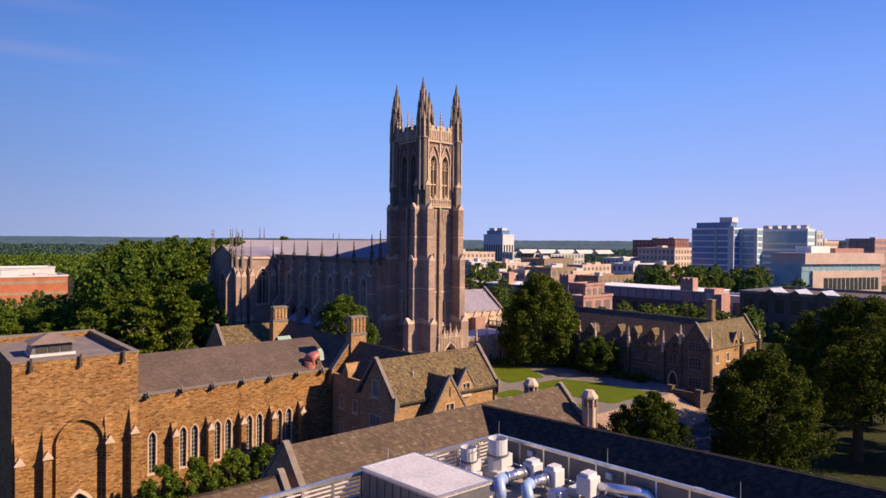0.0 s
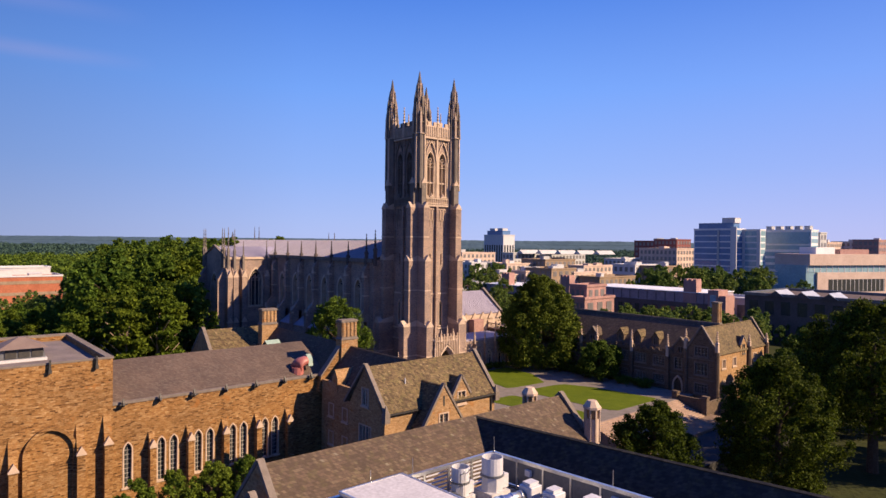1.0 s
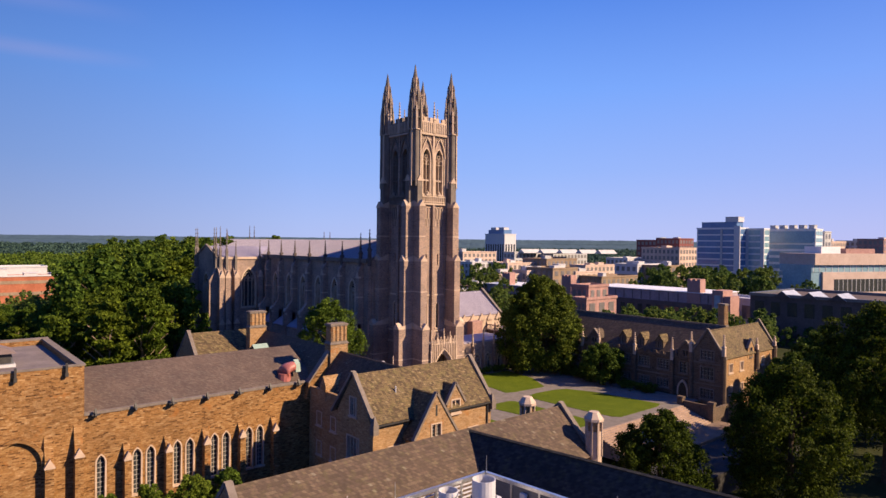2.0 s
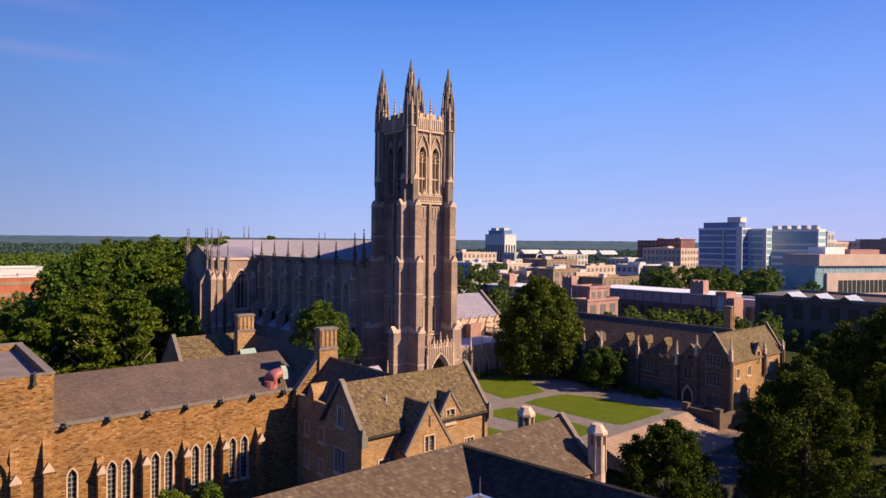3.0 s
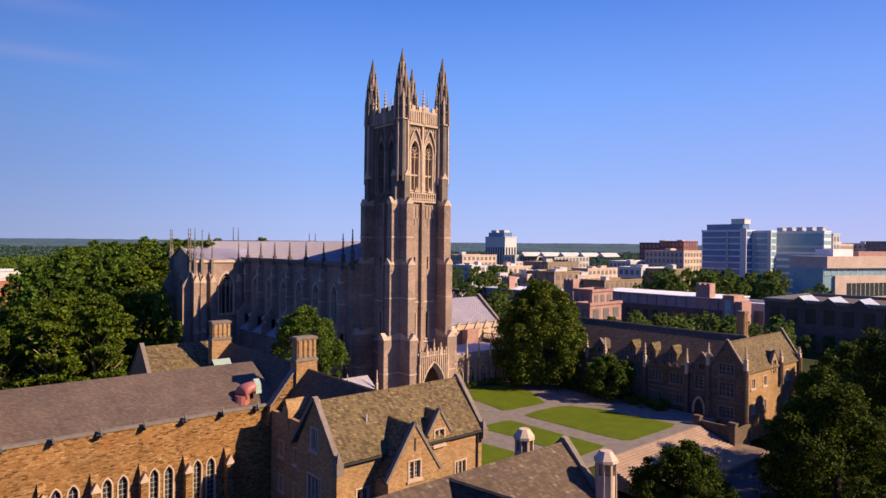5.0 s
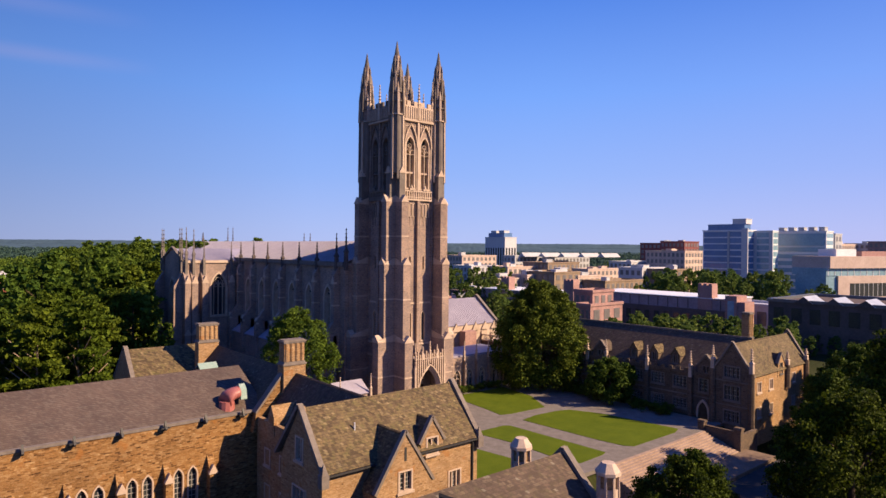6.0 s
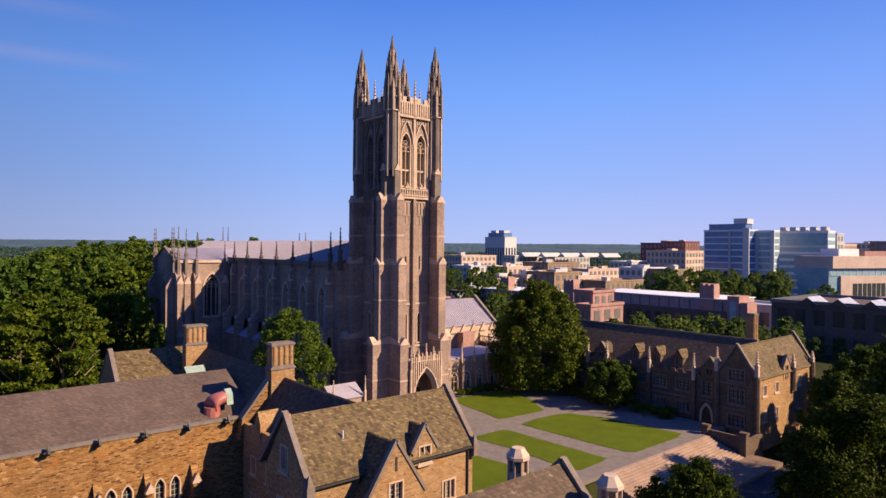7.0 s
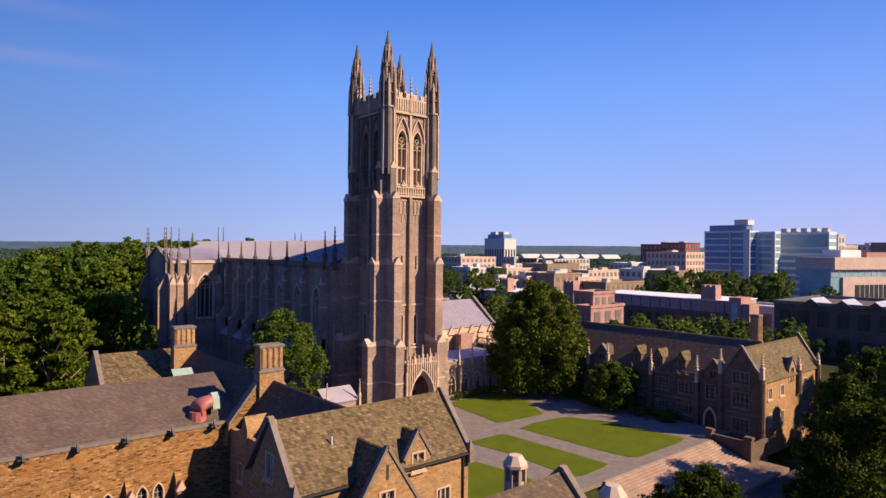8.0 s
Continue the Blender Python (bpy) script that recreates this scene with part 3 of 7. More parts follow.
slab("road", [(-2, -58), (36, -58), (36, -50.3), (-2, -50.3)], -6.5, -2.3, ASPHALT, "dark asphalt drive below the steps", "road")

# ---- the chapel: tower, nave and transept ----
S = 9.35                                   # between the corner pinnacles
MID = S / 2


def pinnacle(parent, x, y, z0, z1, r, name="pinnacle"):
    """An open turret that steps in twice: rings of slim gabled shafts round a dark core, then a crocketed spire."""
    h = z1 - z0
    core = frustum(bmesh.new(), x, y, z0, z0 + h * 0.42, r * 0.85, r * 0.78, 8, math.pi / 8)
    frustum(core, x, y, z0 + h * 0.42, z0 + h * 0.79, r * 0.68, r * 0.46, 8, math.pi / 8)
    ob = part(name, core, TOWER_STONE, parent)
    for n, ring, foot, head, tip, w, turn in ((8, 1.1, 0.0, 0.36, 0.50, 0.18, math.pi / 8), (8, 0.9, 0.30, 0.56, 0.69, 0.15, 0.0), (8, 0.66, 0.52, 0.70, 0.80, 0.13, math.pi / 8)):
        for i in range(n):
            a = turn + math.tau * i / n
            q = 0.06 if n == 8 and i % 2 else 0.0
            px, py = x + r * ring * math.cos(a), y + r * ring * math.sin(a)
            tx, ty = x + r * (ring - 0.1) * math.cos(a), y + r * (ring - 0.1) * math.sin(a)
            rib = bar(bmesh.new(), (px, py, z0 + h * foot), (tx, ty, z0 + h * (head - q)), r * w * 1.5)
            frustum(rib, tx, ty, z0 + h * (head - q), z0 + h * (head - q) + 0.14, r * w * 1.3, r * w * 1.3, 4, a + math.pi / 4)
            frustum(rib, tx, ty, z0 + h * (head - q) + 0.14, z0 + h * (tip - q), r * w * 1.1, 0, 4, a + math.pi / 4)
            part("rib", rib, LIMESTONE if i % 2 else OLD_SHADED_LIMESTONE, ob)
    for k, rr in ((0.0, 1.2), (0.18, 1.08), (0.34, 1.06), (0.54, 0.82)):
        part("band", frustum(bmesh.new(), x, y, z0 + h * k, z0 + h * k + 0.2, r * rr, r * rr * 0.96, 8, math.pi / 8), LIMESTONE if k == 0 else OLD_SHADED_LIMESTONE, ob)
    sp = frustum(bmesh.new(), x, y, z0 + h * 0.76, z1 - 0.2, r * 0.46, 0.05, 8, math.pi / 8)
    frustum(sp, x, y, z1 - 0.7, z1 - 0.52, 0.09, 0.17, 6), frustum(sp, x, y, z1 - 0.52, z1, 0.13, 0, 6)
    for k in range(6):
        rise = 0.03 + 0.14 * k
        z = z0 + h * (0.76 + 0.24 * rise)
        rr = r * 0.37 * (1 - rise)
        for i in range(4):
            a = math.pi / 8 + math.tau * i / 4
            frustum(sp, x + rr * math.cos(a), y + rr * math.sin(a), z, z + 0.18, 0.05, 0.09, 4, a)
    part("spire", sp, OLD_SHADED_LIMESTONE, ob)
    return ob


def spirelet(parent, x, y, z0, z1, r, name="finial", mat=None):
    """A thin shaft under a gabled collar, with stacked crockets up to a cross."""
    h = z1 - z0
    bm = frustum(bmesh.new(), x, y, z0, z0 + h * 0.42, r * 0.95, r * 0.85, 4, math.pi / 4)
    frustum(bm, x, y, z0 + h * 0.40, z0 + h * 0.44, r * 0.8, r * 1.15, 4, math.pi / 4), frustum(bm, x, y, z0 + h * 0.44, z0 + h * 0.52, r * 1.15, r * 0.45, 4, math.pi / 4)
    frustum(bm, x, y, z0 + h * 0.45, z1, r * 0.5, 0.05, 4, math.pi / 4)
    for k in range(5):
        z = z0 + h * (0.56 + 0.095 * k)
        q = r * (0.85 - 0.11 * k)
        frustum(bm, x, y, z, z + 0.16, q * 0.45, q, 6), frustum(bm, x, y, z + 0.16, z + 0.26, q, q * 0.4, 6)
    return part(name, bm, mat or LIMESTONE, parent)


def tower():
    t = empty("chapel_tower", "tall gothic stone tower with four corner pinnacles beside the court", "tower", at=(MID, MID, 0))
    # body: four walls with openings, closed above and below the bell stage
    for face, plane, lit in (("-y", 0.0, True), ("-x", 0.0, True), ("+x", S, False), ("+y", S, False)):
        holes = []
        sg = 1 if face in ("-y", "+x") else -1
        for k in (-1, 1):
            c = sg * (MID + k * 1.62)
            holes.append(arch_pts(c, 2.2, 38.6, 48.0))
            if lit:
                holes.append(rect_pts(sg * (MID + k * 1.5), 0.34, 24.4, 26.6))
                holes.append(arch_pts(sg * (MID + k * 1.5), 1.1, 11.6, 17.0))
        if face == "-y":
            holes.append(arch_pts(MID, 4.2, -0.5, 7.2, 8))
        a, b = sorted((sg * 0.15, sg * (S - 0.15)))
        wall(t, face, plane, [(a, -1.0), (b, -1.0), (b, 50.4), (a, 50.4)], holes, TOWER_STONE, 1.1)
        if not lit:
            continue
        # pale on the sunlit -y face; on -x the shade is in the colour
        carved = LIMESTONE if face == "-y" else OLD_SHADED_LIMESTONE
        for k in (-1, 1):
            c = sg * (MID + k * 1.62)
            # the near-black pane paints in the shade of the bell stage behind
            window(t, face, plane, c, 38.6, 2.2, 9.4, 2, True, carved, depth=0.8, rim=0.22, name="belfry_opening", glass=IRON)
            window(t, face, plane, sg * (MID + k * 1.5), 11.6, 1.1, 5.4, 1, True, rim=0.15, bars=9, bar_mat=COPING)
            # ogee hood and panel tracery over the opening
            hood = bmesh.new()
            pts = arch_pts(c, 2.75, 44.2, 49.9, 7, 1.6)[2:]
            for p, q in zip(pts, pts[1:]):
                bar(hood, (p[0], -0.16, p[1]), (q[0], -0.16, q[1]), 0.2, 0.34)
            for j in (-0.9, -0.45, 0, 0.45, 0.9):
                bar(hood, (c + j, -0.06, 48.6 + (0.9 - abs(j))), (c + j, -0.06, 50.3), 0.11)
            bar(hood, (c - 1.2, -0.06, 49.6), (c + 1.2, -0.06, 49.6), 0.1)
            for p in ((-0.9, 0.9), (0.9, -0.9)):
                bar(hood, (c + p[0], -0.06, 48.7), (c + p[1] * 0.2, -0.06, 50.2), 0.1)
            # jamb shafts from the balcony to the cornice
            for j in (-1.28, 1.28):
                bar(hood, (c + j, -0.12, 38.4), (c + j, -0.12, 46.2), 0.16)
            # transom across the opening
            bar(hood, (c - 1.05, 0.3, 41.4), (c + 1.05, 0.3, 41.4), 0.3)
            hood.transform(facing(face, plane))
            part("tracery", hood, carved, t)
        # balcony: pierced parapet and the blind panels under it
        bal = bmesh.new()
        c = sg * MID
        box(bal, c - 3.1, c + 3.1, -0.42, 0.1, 36.5, 36.8), box(bal, c - 3.1, c + 3.1, -0.42, -0.16, 38.05, 38.3)
        for i in range(13):
            x = c - 3.0 + 0.5 * i
            box(bal, x - 0.1, x + 0.1, -0.4, -0.18, 36.8, 38.05)
        for i in range(12):
            x = c - 2.75 + 0.5 * i
            box(bal, x - 0.16, x + 0.16, -0.36, -0.22, 37.0, 37.2)
        for k in (-1, 1):
            for j in (-0.75, 0.0, 0.75):
                x = c + k * 1.5 + j
                pts = arch_pts(x, 0.66, 33.6, 36.1)
                loop_frame(bal, pts, 0.1, -0.14, 0.05)
                box(bal, x - 0.05, x + 0.05, -0.1, 0.05, 32.2, 33.7)
            box(bal, c + k * 1.5 - 0.5, c + k * 1.5 + 0.5, -0.55, -0.1, 38.3, 38.62)
            frustum(bal, c + k * 1.5, -0.3, 38.62, 39.3, 0.34, 0.05, 6)
        bal.transform(facing(face, plane))
        part("balcony", bal, carved, t)
        # slender middle pier and inner shafts
        for x0, x1, d, z0, z1 in ((-0.28, 0.28, 0.55, 8.0, 36.5), (-0.2, 0.2, 0.34, 38.3, 50.4), (-3.32, -3.08, 0.22, 18.0, 36.5), (3.08, 3.32, 0.22, 18.0, 36.5), (-3.23, -2.97, 0.23, 38.3, 50.4), (2.97, 3.23, 0.23, 38.3, 50.4)):
            pier = box(bmesh.new(), c + x0, c + x1, -d, 0.0, z0, z1)
            pier.transform(facing(face, plane))
            # bell-stage shafts pale only where sun falls; shade is coloured in on -x
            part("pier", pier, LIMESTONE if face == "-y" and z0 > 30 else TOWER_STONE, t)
        # string courses between the buttresses
        for z, d in ((8.6, 0.25), (10.9, 0.2), (18.2, 0.12), (50.4, 0.5)):
            st = box(bmesh.new(), c - 3.4, c + 3.4, -d, 0.05, z, z + 0.3)
            st.transform(facing(face, plane))
            part("string_course", st, LIMESTONE, t)
    # angle buttresses, stepping back as they rise, each step under a gablet
    stages = ((-1.0, 12.0, 3.7, 3.8, 1.75), (12.0, 25.2, 2.9, 2.6, 1.5), (25.2, 36.0, 2.2, 2.2, 1.35), (36.0, 41.0, 1.4, 1.45, 1.15))
    for cx, sx in ((0.0, -1), (S, 1)):
        for cy, sy in ((0.0, -1), (S, 1)):
            for turn in (0, 1):
                for z0, z1, dy, dx, w in stages:
                    bm, cap = bmesh.new(), bmesh.new()
                    off, d = 0.35, (dx if turn else dy)
                    if turn == 0:       # looks along y
                        x, ya, yb = cx - sx * off, cy, cy + sy * d
                        box(bm, x - w / 2, x + w / 2, min(ya, yb), max(ya, yb), z0, z1)
                        gablet(cap, x, cy + sy * (d - 0.45), z1, w + 0.12, 1.1, 1.25, "y")
                        prism(cap, [(cy + sy * (d - 0.4), z1), (cy + sy * (d - 0.4), z1 + 0.5), (cy, z1 + 1.3), (cy, z1)], "x", x - w / 2 + 0.03, x + w / 2 - 0.03)
                        band = box(bmesh.new(), x - w / 2 - 0.06, x + w / 2 + 0.06, min(ya, yb + sy * 0.06), max(ya, yb + sy * 0.06), z1 - 6.0, z1 - 5.75)
                    else:
                        y, xa, xb = cy - sy * off, cx, cx + sx * d
                        box(bm, min(xa, xb), max(xa, xb), y - w / 2, y + w / 2, z0, z1)
                        gablet(cap, cx + sx * (d - 0.45), y, z1, w + 0.12, 1.1, 1.25, "x")
                        prism(cap, [(cx + sx * (d - 0.4), z1), (cx + sx * (d - 0.4), z1 + 0.5), (cx, z1 + 1.3), (cx, z1)], "y", y - w / 2 + 0.03, y + w / 2 - 0.03)
                        band = box(bmesh.new(), min(xa, xb + sx * 0.06), max(xa, xb + sx * 0.06), y - w / 2 - 0.06, y + w / 2 + 0.06, z1 - 6.0, z1 - 5.75)
                    bt = part("buttress", bm, TOWER_STONE if z0 < 30 else OLD_SHADED_LIMESTONE, t)
                    if z1 < 40:
                        part("offset_band", band, LIMESTONE, bt)
                    else:
                        band.free()
                    part("gablet", cap, LIMESTONE, bt)
            # polygonal corner turret under each pinnacle
            bm = frustum(bmesh.new(), cx, cy, 41.0, 51.2, 1.3, 1.22, 8, math.pi / 8)
            ut = part("upper_turret", bm, OLD_SHADED_LIMESTONE, t)
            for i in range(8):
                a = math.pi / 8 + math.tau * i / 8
                part("turret_rib", bar(bmesh.new(), (cx + 1.3 * math.cos(a), cy + 1.3 * math.sin(a), 40.0), (cx + 1.24 * math.cos(a), cy + 1.24 * math.sin(a), 51.2), 0.34), OLD_SHADED_LIMESTONE if i % 2 else LIMESTONE, ut)
            pinnacle(t, cx, cy, 51.0, 64.0, 1.25)
            for ox, oy in ((-sx * 1.5, sy * 0.2), (sx * 0.2, -sy * 1.5)):
                spirelet(t, cx + ox, cy + oy, 50.6, 58.2, 0.34, "corner_spirelet")
    # parapet with battlements and upright ribs
    for face, plane in (("-y", -0.05), ("-x", -0.05), ("+x", S + 0.05), ("+y", S + 0.05)):
        sg = 1 if face in ("-y", "+x") else -1
        tops, n = [], 9
        for i in range(n):
            a = 1.2 + i * (S - 2.4) / n
            b = a + (S - 2.4) / n
            z = 53.9 if i % 2 else 53.1
            tops += [(a, z), (b, z)]
        pts = [(1.2, 50.7)] + tops + [(S - 1.2, 50.7)]
        bm = prism(bmesh.new(), [(sg * u, v) for u, v in pts], "y", -0.4, 0.0)
        bm.transform(facing(face, plane))
        # sunlit -y parapet pale, the other sides coloured darker for their shade
        pp = part("parapet", bm, LIMESTONE if face == "-y" else OLD_SHADED_LIMESTONE, t)
        if face in ("-y", "-x"):
            for i in range(15):
                u = sg * (1.25 + i * (S - 2.5) / 14)
                bm = box(bmesh.new(), u - 0.08, u + 0.08, -0.54, -0.4, 50.9, 52.9)
                bm.transform(facing(face, plane))
                part("parapet_rib", bm, LIMESTONE, pp)
    for x, y in ((MID, -0.3), (-0.3, MID), (MID, S + 0.3), (S + 0.3, MID)):
        spirelet(t, x, y, 50.8, 57.2, 0.42, "middle_pinnacle")
    part("flat_roof", box(bmesh.new(), 0.3, S - 0.3, 0.3, S - 0.3, 50.0, 50.5), LEAD, t)
    part("bell_floor", box(bmesh.new(), 1.1, S - 1.1, 1.1, S - 1.1, 37.6, 38.4), LIMESTONE, t)
    part("back_lining", box(bmesh.new(), 3.2, S - 3.2, 3.2, S - 3.2, 38.4, 50.0), TOWER_STONE, t)
    # projecting porch between the buttresses: moulded arch, panelled screen, doors
    wall(t, "-y", -3.9, [(1.35, -1), (S - 1.35, -1), (S - 1.35, 9.0), (1.35, 9.0)], [arch_pts(MID, 4.7, -0.9, 7.7, 9)], OLD_SHADED_LIMESTONE, 0.7, "porch_wall")
    part("porch_roof", box(bmesh.new(), 1.36, S - 1.36, -3.19, -0.01, 8.3, 8.8), LEAD, t)
    for k in range(4):
        p = bmesh.new()
        loop_frame(p, arch_pts(MID, 5.3 - 0.36 * k, -0.9, 8.15 - 0.26 * k, 9), 0.22, -4.15 + 0.2 * k, -3.9 + 0.2 * k)
        part("arch_order", p, LIMESTONE, t)
    for i in range(15):
        x = MID - 3.15 + 0.45 * i
        k = abs(i - 7)
        foot = 8.3 - 0.3 * k - 0.06 * k * k if k < 6 else 0.0
        r = part("screen_panel", box(bmesh.new(), x - 0.09, x + 0.09, -4.2, -3.9, max(0.0, foot), 9.9 + (0.55 if i % 2 else 0)), LIMESTONE, t)
        if i % 2 == 0 and i < 14:
            bm = bmesh.new()
            loop_frame(bm, arch_pts(x + 0.225, 0.36, 8.7, 9.8), 0.06, -4.12, -3.92)
            part("cusped_head", bm, LIMESTONE, r)
    part("screen_cornice", box(bmesh.new(), 1.35, S - 1.35, -4.1, -3.6, 9.0, 9.25), LIMESTONE, t)
    for x, z in ((-3.2, 12.0), (-1.6, 11.2), (0, 12.0), (1.6, 11.2), (3.2, 12.0)):
        spirelet(t, MID + x, -4.0, 9.0 if abs(x) < 3 else 4.0, z, 0.28, "porch_pinnacle")
    part("tympanum", box(bmesh.new(), MID - 2.0, MID + 2.0, 0.3, 0.45, 3.6, 7.2), LIMESTONE, t)
    for k in (-1, 1):
        part("portal_door", box(bmesh.new(), MID + k * 1.0 - 0.95, MID + k * 1.0 + 0.95, 0.32, 0.44, 0.0, 3.6), BARK, t, "dark oak door leaf")


def nave():
    t = empty("chapel_nave", "long stone chapel nave with buttresses and pale sheet roof", "chapel", at=(MID, 50, 0))
    x0, x1, ye, ridge, eave = -4.2, S + 4.2, 106.0, 29.3, 25.2
    # side walls with tall windows, bay by bay
    bays = [15.5 + 7.2 * i for i in range(6)]
    holes = [arch_pts(-y, 3.2, 11.0, 21.3) for y in bays]
    wall(t, "-x", x0, [(-ye, -6), (-S - 0.3, -6), (-S - 0.3, eave), (-ye, eave)], holes, TOWER_STONE, 0.8)
    wall(t, "+x", x1, [(S, -6), (ye, -6), (ye, eave), (S, eave)], [], TOWER_STONE, 0.8)
    wall(t, "+y", ye, [(-x1 + 0.85, -6), (-x0 - 0.85, -6), (-x0 - 0.85, eave), (-MID, ridge), (-x1 + 0.85, eave)], [], TOWER_STONE, 0.8)
    wall(t, "-y", S + 0.2, [(x0 + 0.85, -6), (x1 - 0.85, -6), (x1 - 0.85, eave), (MID, ridge), (x0 + 0.85, eave)], [], TOWER_STONE, 0.8)
    for y in bays:
        window(t, "-x", x0, -y, 11.0, 3.2, 10.3, 3, True, depth=0.6, rim=0.42, proud=0.16)
    for sx, a, b in ((-1, x0 - 0.35, MID), (1, x1 + 0.35, MID)):
        part("roof", roof_slab(bmesh.new(), (a, S + 0.3, eave + 0.1), (a, ye, eave + 0.1), (b, ye, ridge), (b, S + 0.3, ridge)), LEAD, t, "pale standing-seam sheet roof")
    seams = bmesh.new()
    for i in range(136):
        y = 10.2 + 0.7 * i
        bar(seams, (x0 - 0.3, y, eave + 0.2), (MID, y, ridge + 0.09), 0.09, 0.2)
    part("roof_seam", seams, LEAD, t)
    # parapet, buttresses and crocketed finials
    part("parapet", box(bmesh.new(), x0 - 0.5, x0 - 0.1, S + 0.3, 60.0, eave - 0.6, eave + 0.25), COPING, t)
    for i in range(7):
        y = 11.9 + 7.2 * i
        bm = box(bmesh.new(), x0 - 1.2, x0, y - 0.5, y + 0.5, 9.0, 23.0)
        prism(bm, [(x0 - 1.2, 23.0), (x0, 23.0), (x0, 25.0)], "y", y - 0.5, y + 0.5)
        box(bm, x0 - 3.2, x0 - 0.5, y - 0.5, y + 0.5, -6, 12.0)
        prism(bm, [(x0 - 3.2, 12.0), (x0 - 1.2, 12.0), (x0 - 1.2, 14.5)], "y", y - 0.5, y + 0.5)
        part("buttress", bm, TOWER_STONE, t)
        cap = bmesh.new()
        gablet(cap, x0 - 0.95, y, 21.4, 1.15, 0.6, 1.5, "x")
        part("gablet", cap, LIMESTONE, t)
        cap = bmesh.new()
        gablet(cap, x0 - 2.9, y, 11.4, 1.15, 0.6, 1.5, "x")
        part("gablet", cap, LIMESTONE, t)
        part("offset_band", box(bmesh.new(), x0 - 1.27, x0, y - 0.55, y + 0.55, 17.4, 17.65), LIMESTONE, t)
        spirelet(t, x0 - 0.4, y, 23.2, 30.8 if i == 0 else 29.1, 0.46, mat=DARK_CROCKET)
    spirelet(t, x0 - 0.4, 8.6, 24.0, 31.6, 0.46, mat=DARK_CROCKET)
    for x, y, z in ((x1 + 0.4, 59.2, 31.6), (x1 + 0.4, 56.0, 31.6), (12.4, ye, 34.0), (14.0, ye, 34.0), (MID, ye, 32.0)):
        spirelet(t, x, y, eave - 2.0 if x != MID else ridge - 0.3, z, 0.42, mat=DARK_CROCKET)
    # low aisle along the nave's foot
    part("aisle_wall", box(bmesh.new(), x0 - 2.6, x0, S + 3, 56, -6, 8.6), TOWER_STONE, t)
    part("aisle_roof", roof_slab(bmesh.new(), (x0 - 2.8, S + 3, 8.7), (x0 - 2.8, 56, 8.7), (x0, 56, 10.6), (x0, S + 3, 10.6)), LEAD, t)


def transept():
    t = empty("chapel_transept", "stone chapel transept with gable and traceried window", "chapel", at=(-12, 66, 0))
    y0, y1, xa, xb, eave, ridge = 57.8, 72.2, -17.0, -4.2, 24.7, 27.4
    ym = (y0 + y1) / 2
    wall(t, "-y", y0, [(xa, -6), (xb, -6), (xb, eave), (xa, eave)], [arch_pts(-8.8, 4.2, 11.8, 22.2)], TOWER_STONE, 0.8)
    window(t, "-y", y0, -8.8, 11.8, 4.2, 10.4, 4, True, depth=0.6, rim=0.42, proud=0.12)
    wall(t, "-x", xa, [(-y1, -6), (-y0 - 0.85, -6), (-y0 - 0.85, eave), (-ym, ridge), (-y1, eave)], [arch_pts(-ym, 5.0, 8.0, 21.0)], TOWER_STONE, 0.8)
    window(t, "-x", xa, -ym, 8.0, 5.0, 13.0, 4, True, depth=0.5, rim=0.4)
    part("roof", roof_slab(bmesh.new(), (xa + 0.4, y0 - 0.3, eave), (MID, y0 - 0.3, eave), (MID, ym, ridge), (xa + 0.4, ym, ridge)), LEAD, t, "pale standing-seam sheet roof")
    part("roof", roof_slab(bmesh.new(), (xa + 0.4, y1 + 0.3, eave), (MID, y1 + 0.3, eave), (MID, ym, ridge), (xa + 0.4, ym, ridge)), LEAD, t)
    sm = bmesh.new()
    for i in range(18):
        x = xa + 0.8 + 0.7 * i
        bar(sm, (x, y0 - 0.3, eave + 0.09), (x, ym, ridge + 0.09), 0.09, 0.2)
    part("roof_seam", sm, LEAD, t)
    coping(t, [(xa, y0 - 0.4, eave), (xa, ym, ridge + 0.4), (xa, y1 + 0.4, eave)], 0.6, 0.35)
    part("cornice", box(bmesh.new(), xa, xb, y0 - 0.3, y0 - 0.02, eave - 0.5, eave + 0.1), LIMESTONE, t)
    for x, d, tip in ((xa + 0.6, 2.0, 32.4), (-14.75, 1.7, 32.0), (-12.4, 1.5, 29.0), (-6.0, 1.2, 29.2)):
        bm = box(bmesh.new(), x - 0.65, x + 0.65, y0 - d, y0, -6, 20.0)
        prism(bm, [(y0 - d, 20.0), (y0, 20.0), (y0, 22.6)], "x", x - 0.65, x + 0.65)
        part("buttress", bm, TOWER_STONE, t)
        cap = bmesh.new()
        gablet(cap, x, y0 - d + 0.4, 19.6, 1.4, 0.9, 1.7, "y")
        part("gablet", cap, LIMESTONE, t)
        cap = bmesh.new()
        gablet(cap, x, y0 - d + 0.3, 8.0, 1.5, 0.9, 1.5, "y")
        part("gablet", cap, LIMESTONE, t)
        spirelet(t, x, y0 - 0.5, 21.5, tip, 0.42, "corner_finial", OLD_SHADED_LIMESTONE)
    for y in (y0 + 0.7, y1 - 0.7):
        bm = box(bmesh.new(), xa - 1.9, xa, y - 0.65, y + 0.65, -6, 19.0)
        prism(bm, [(xa - 1.9, 19.0), (xa, 19.0), (xa, 22.0)], "y", y - 0.65, y + 0.65)
        part("buttress", bm, TOWER_STONE, t)
        for k in (0, 1.3):
            spirelet(t, xa - 0.2, y - 0.6 + k, 22.0, 32.2, 0.42, "corner_finial", OLD_SHADED_LIMESTONE)


tower()
nave()
transept()

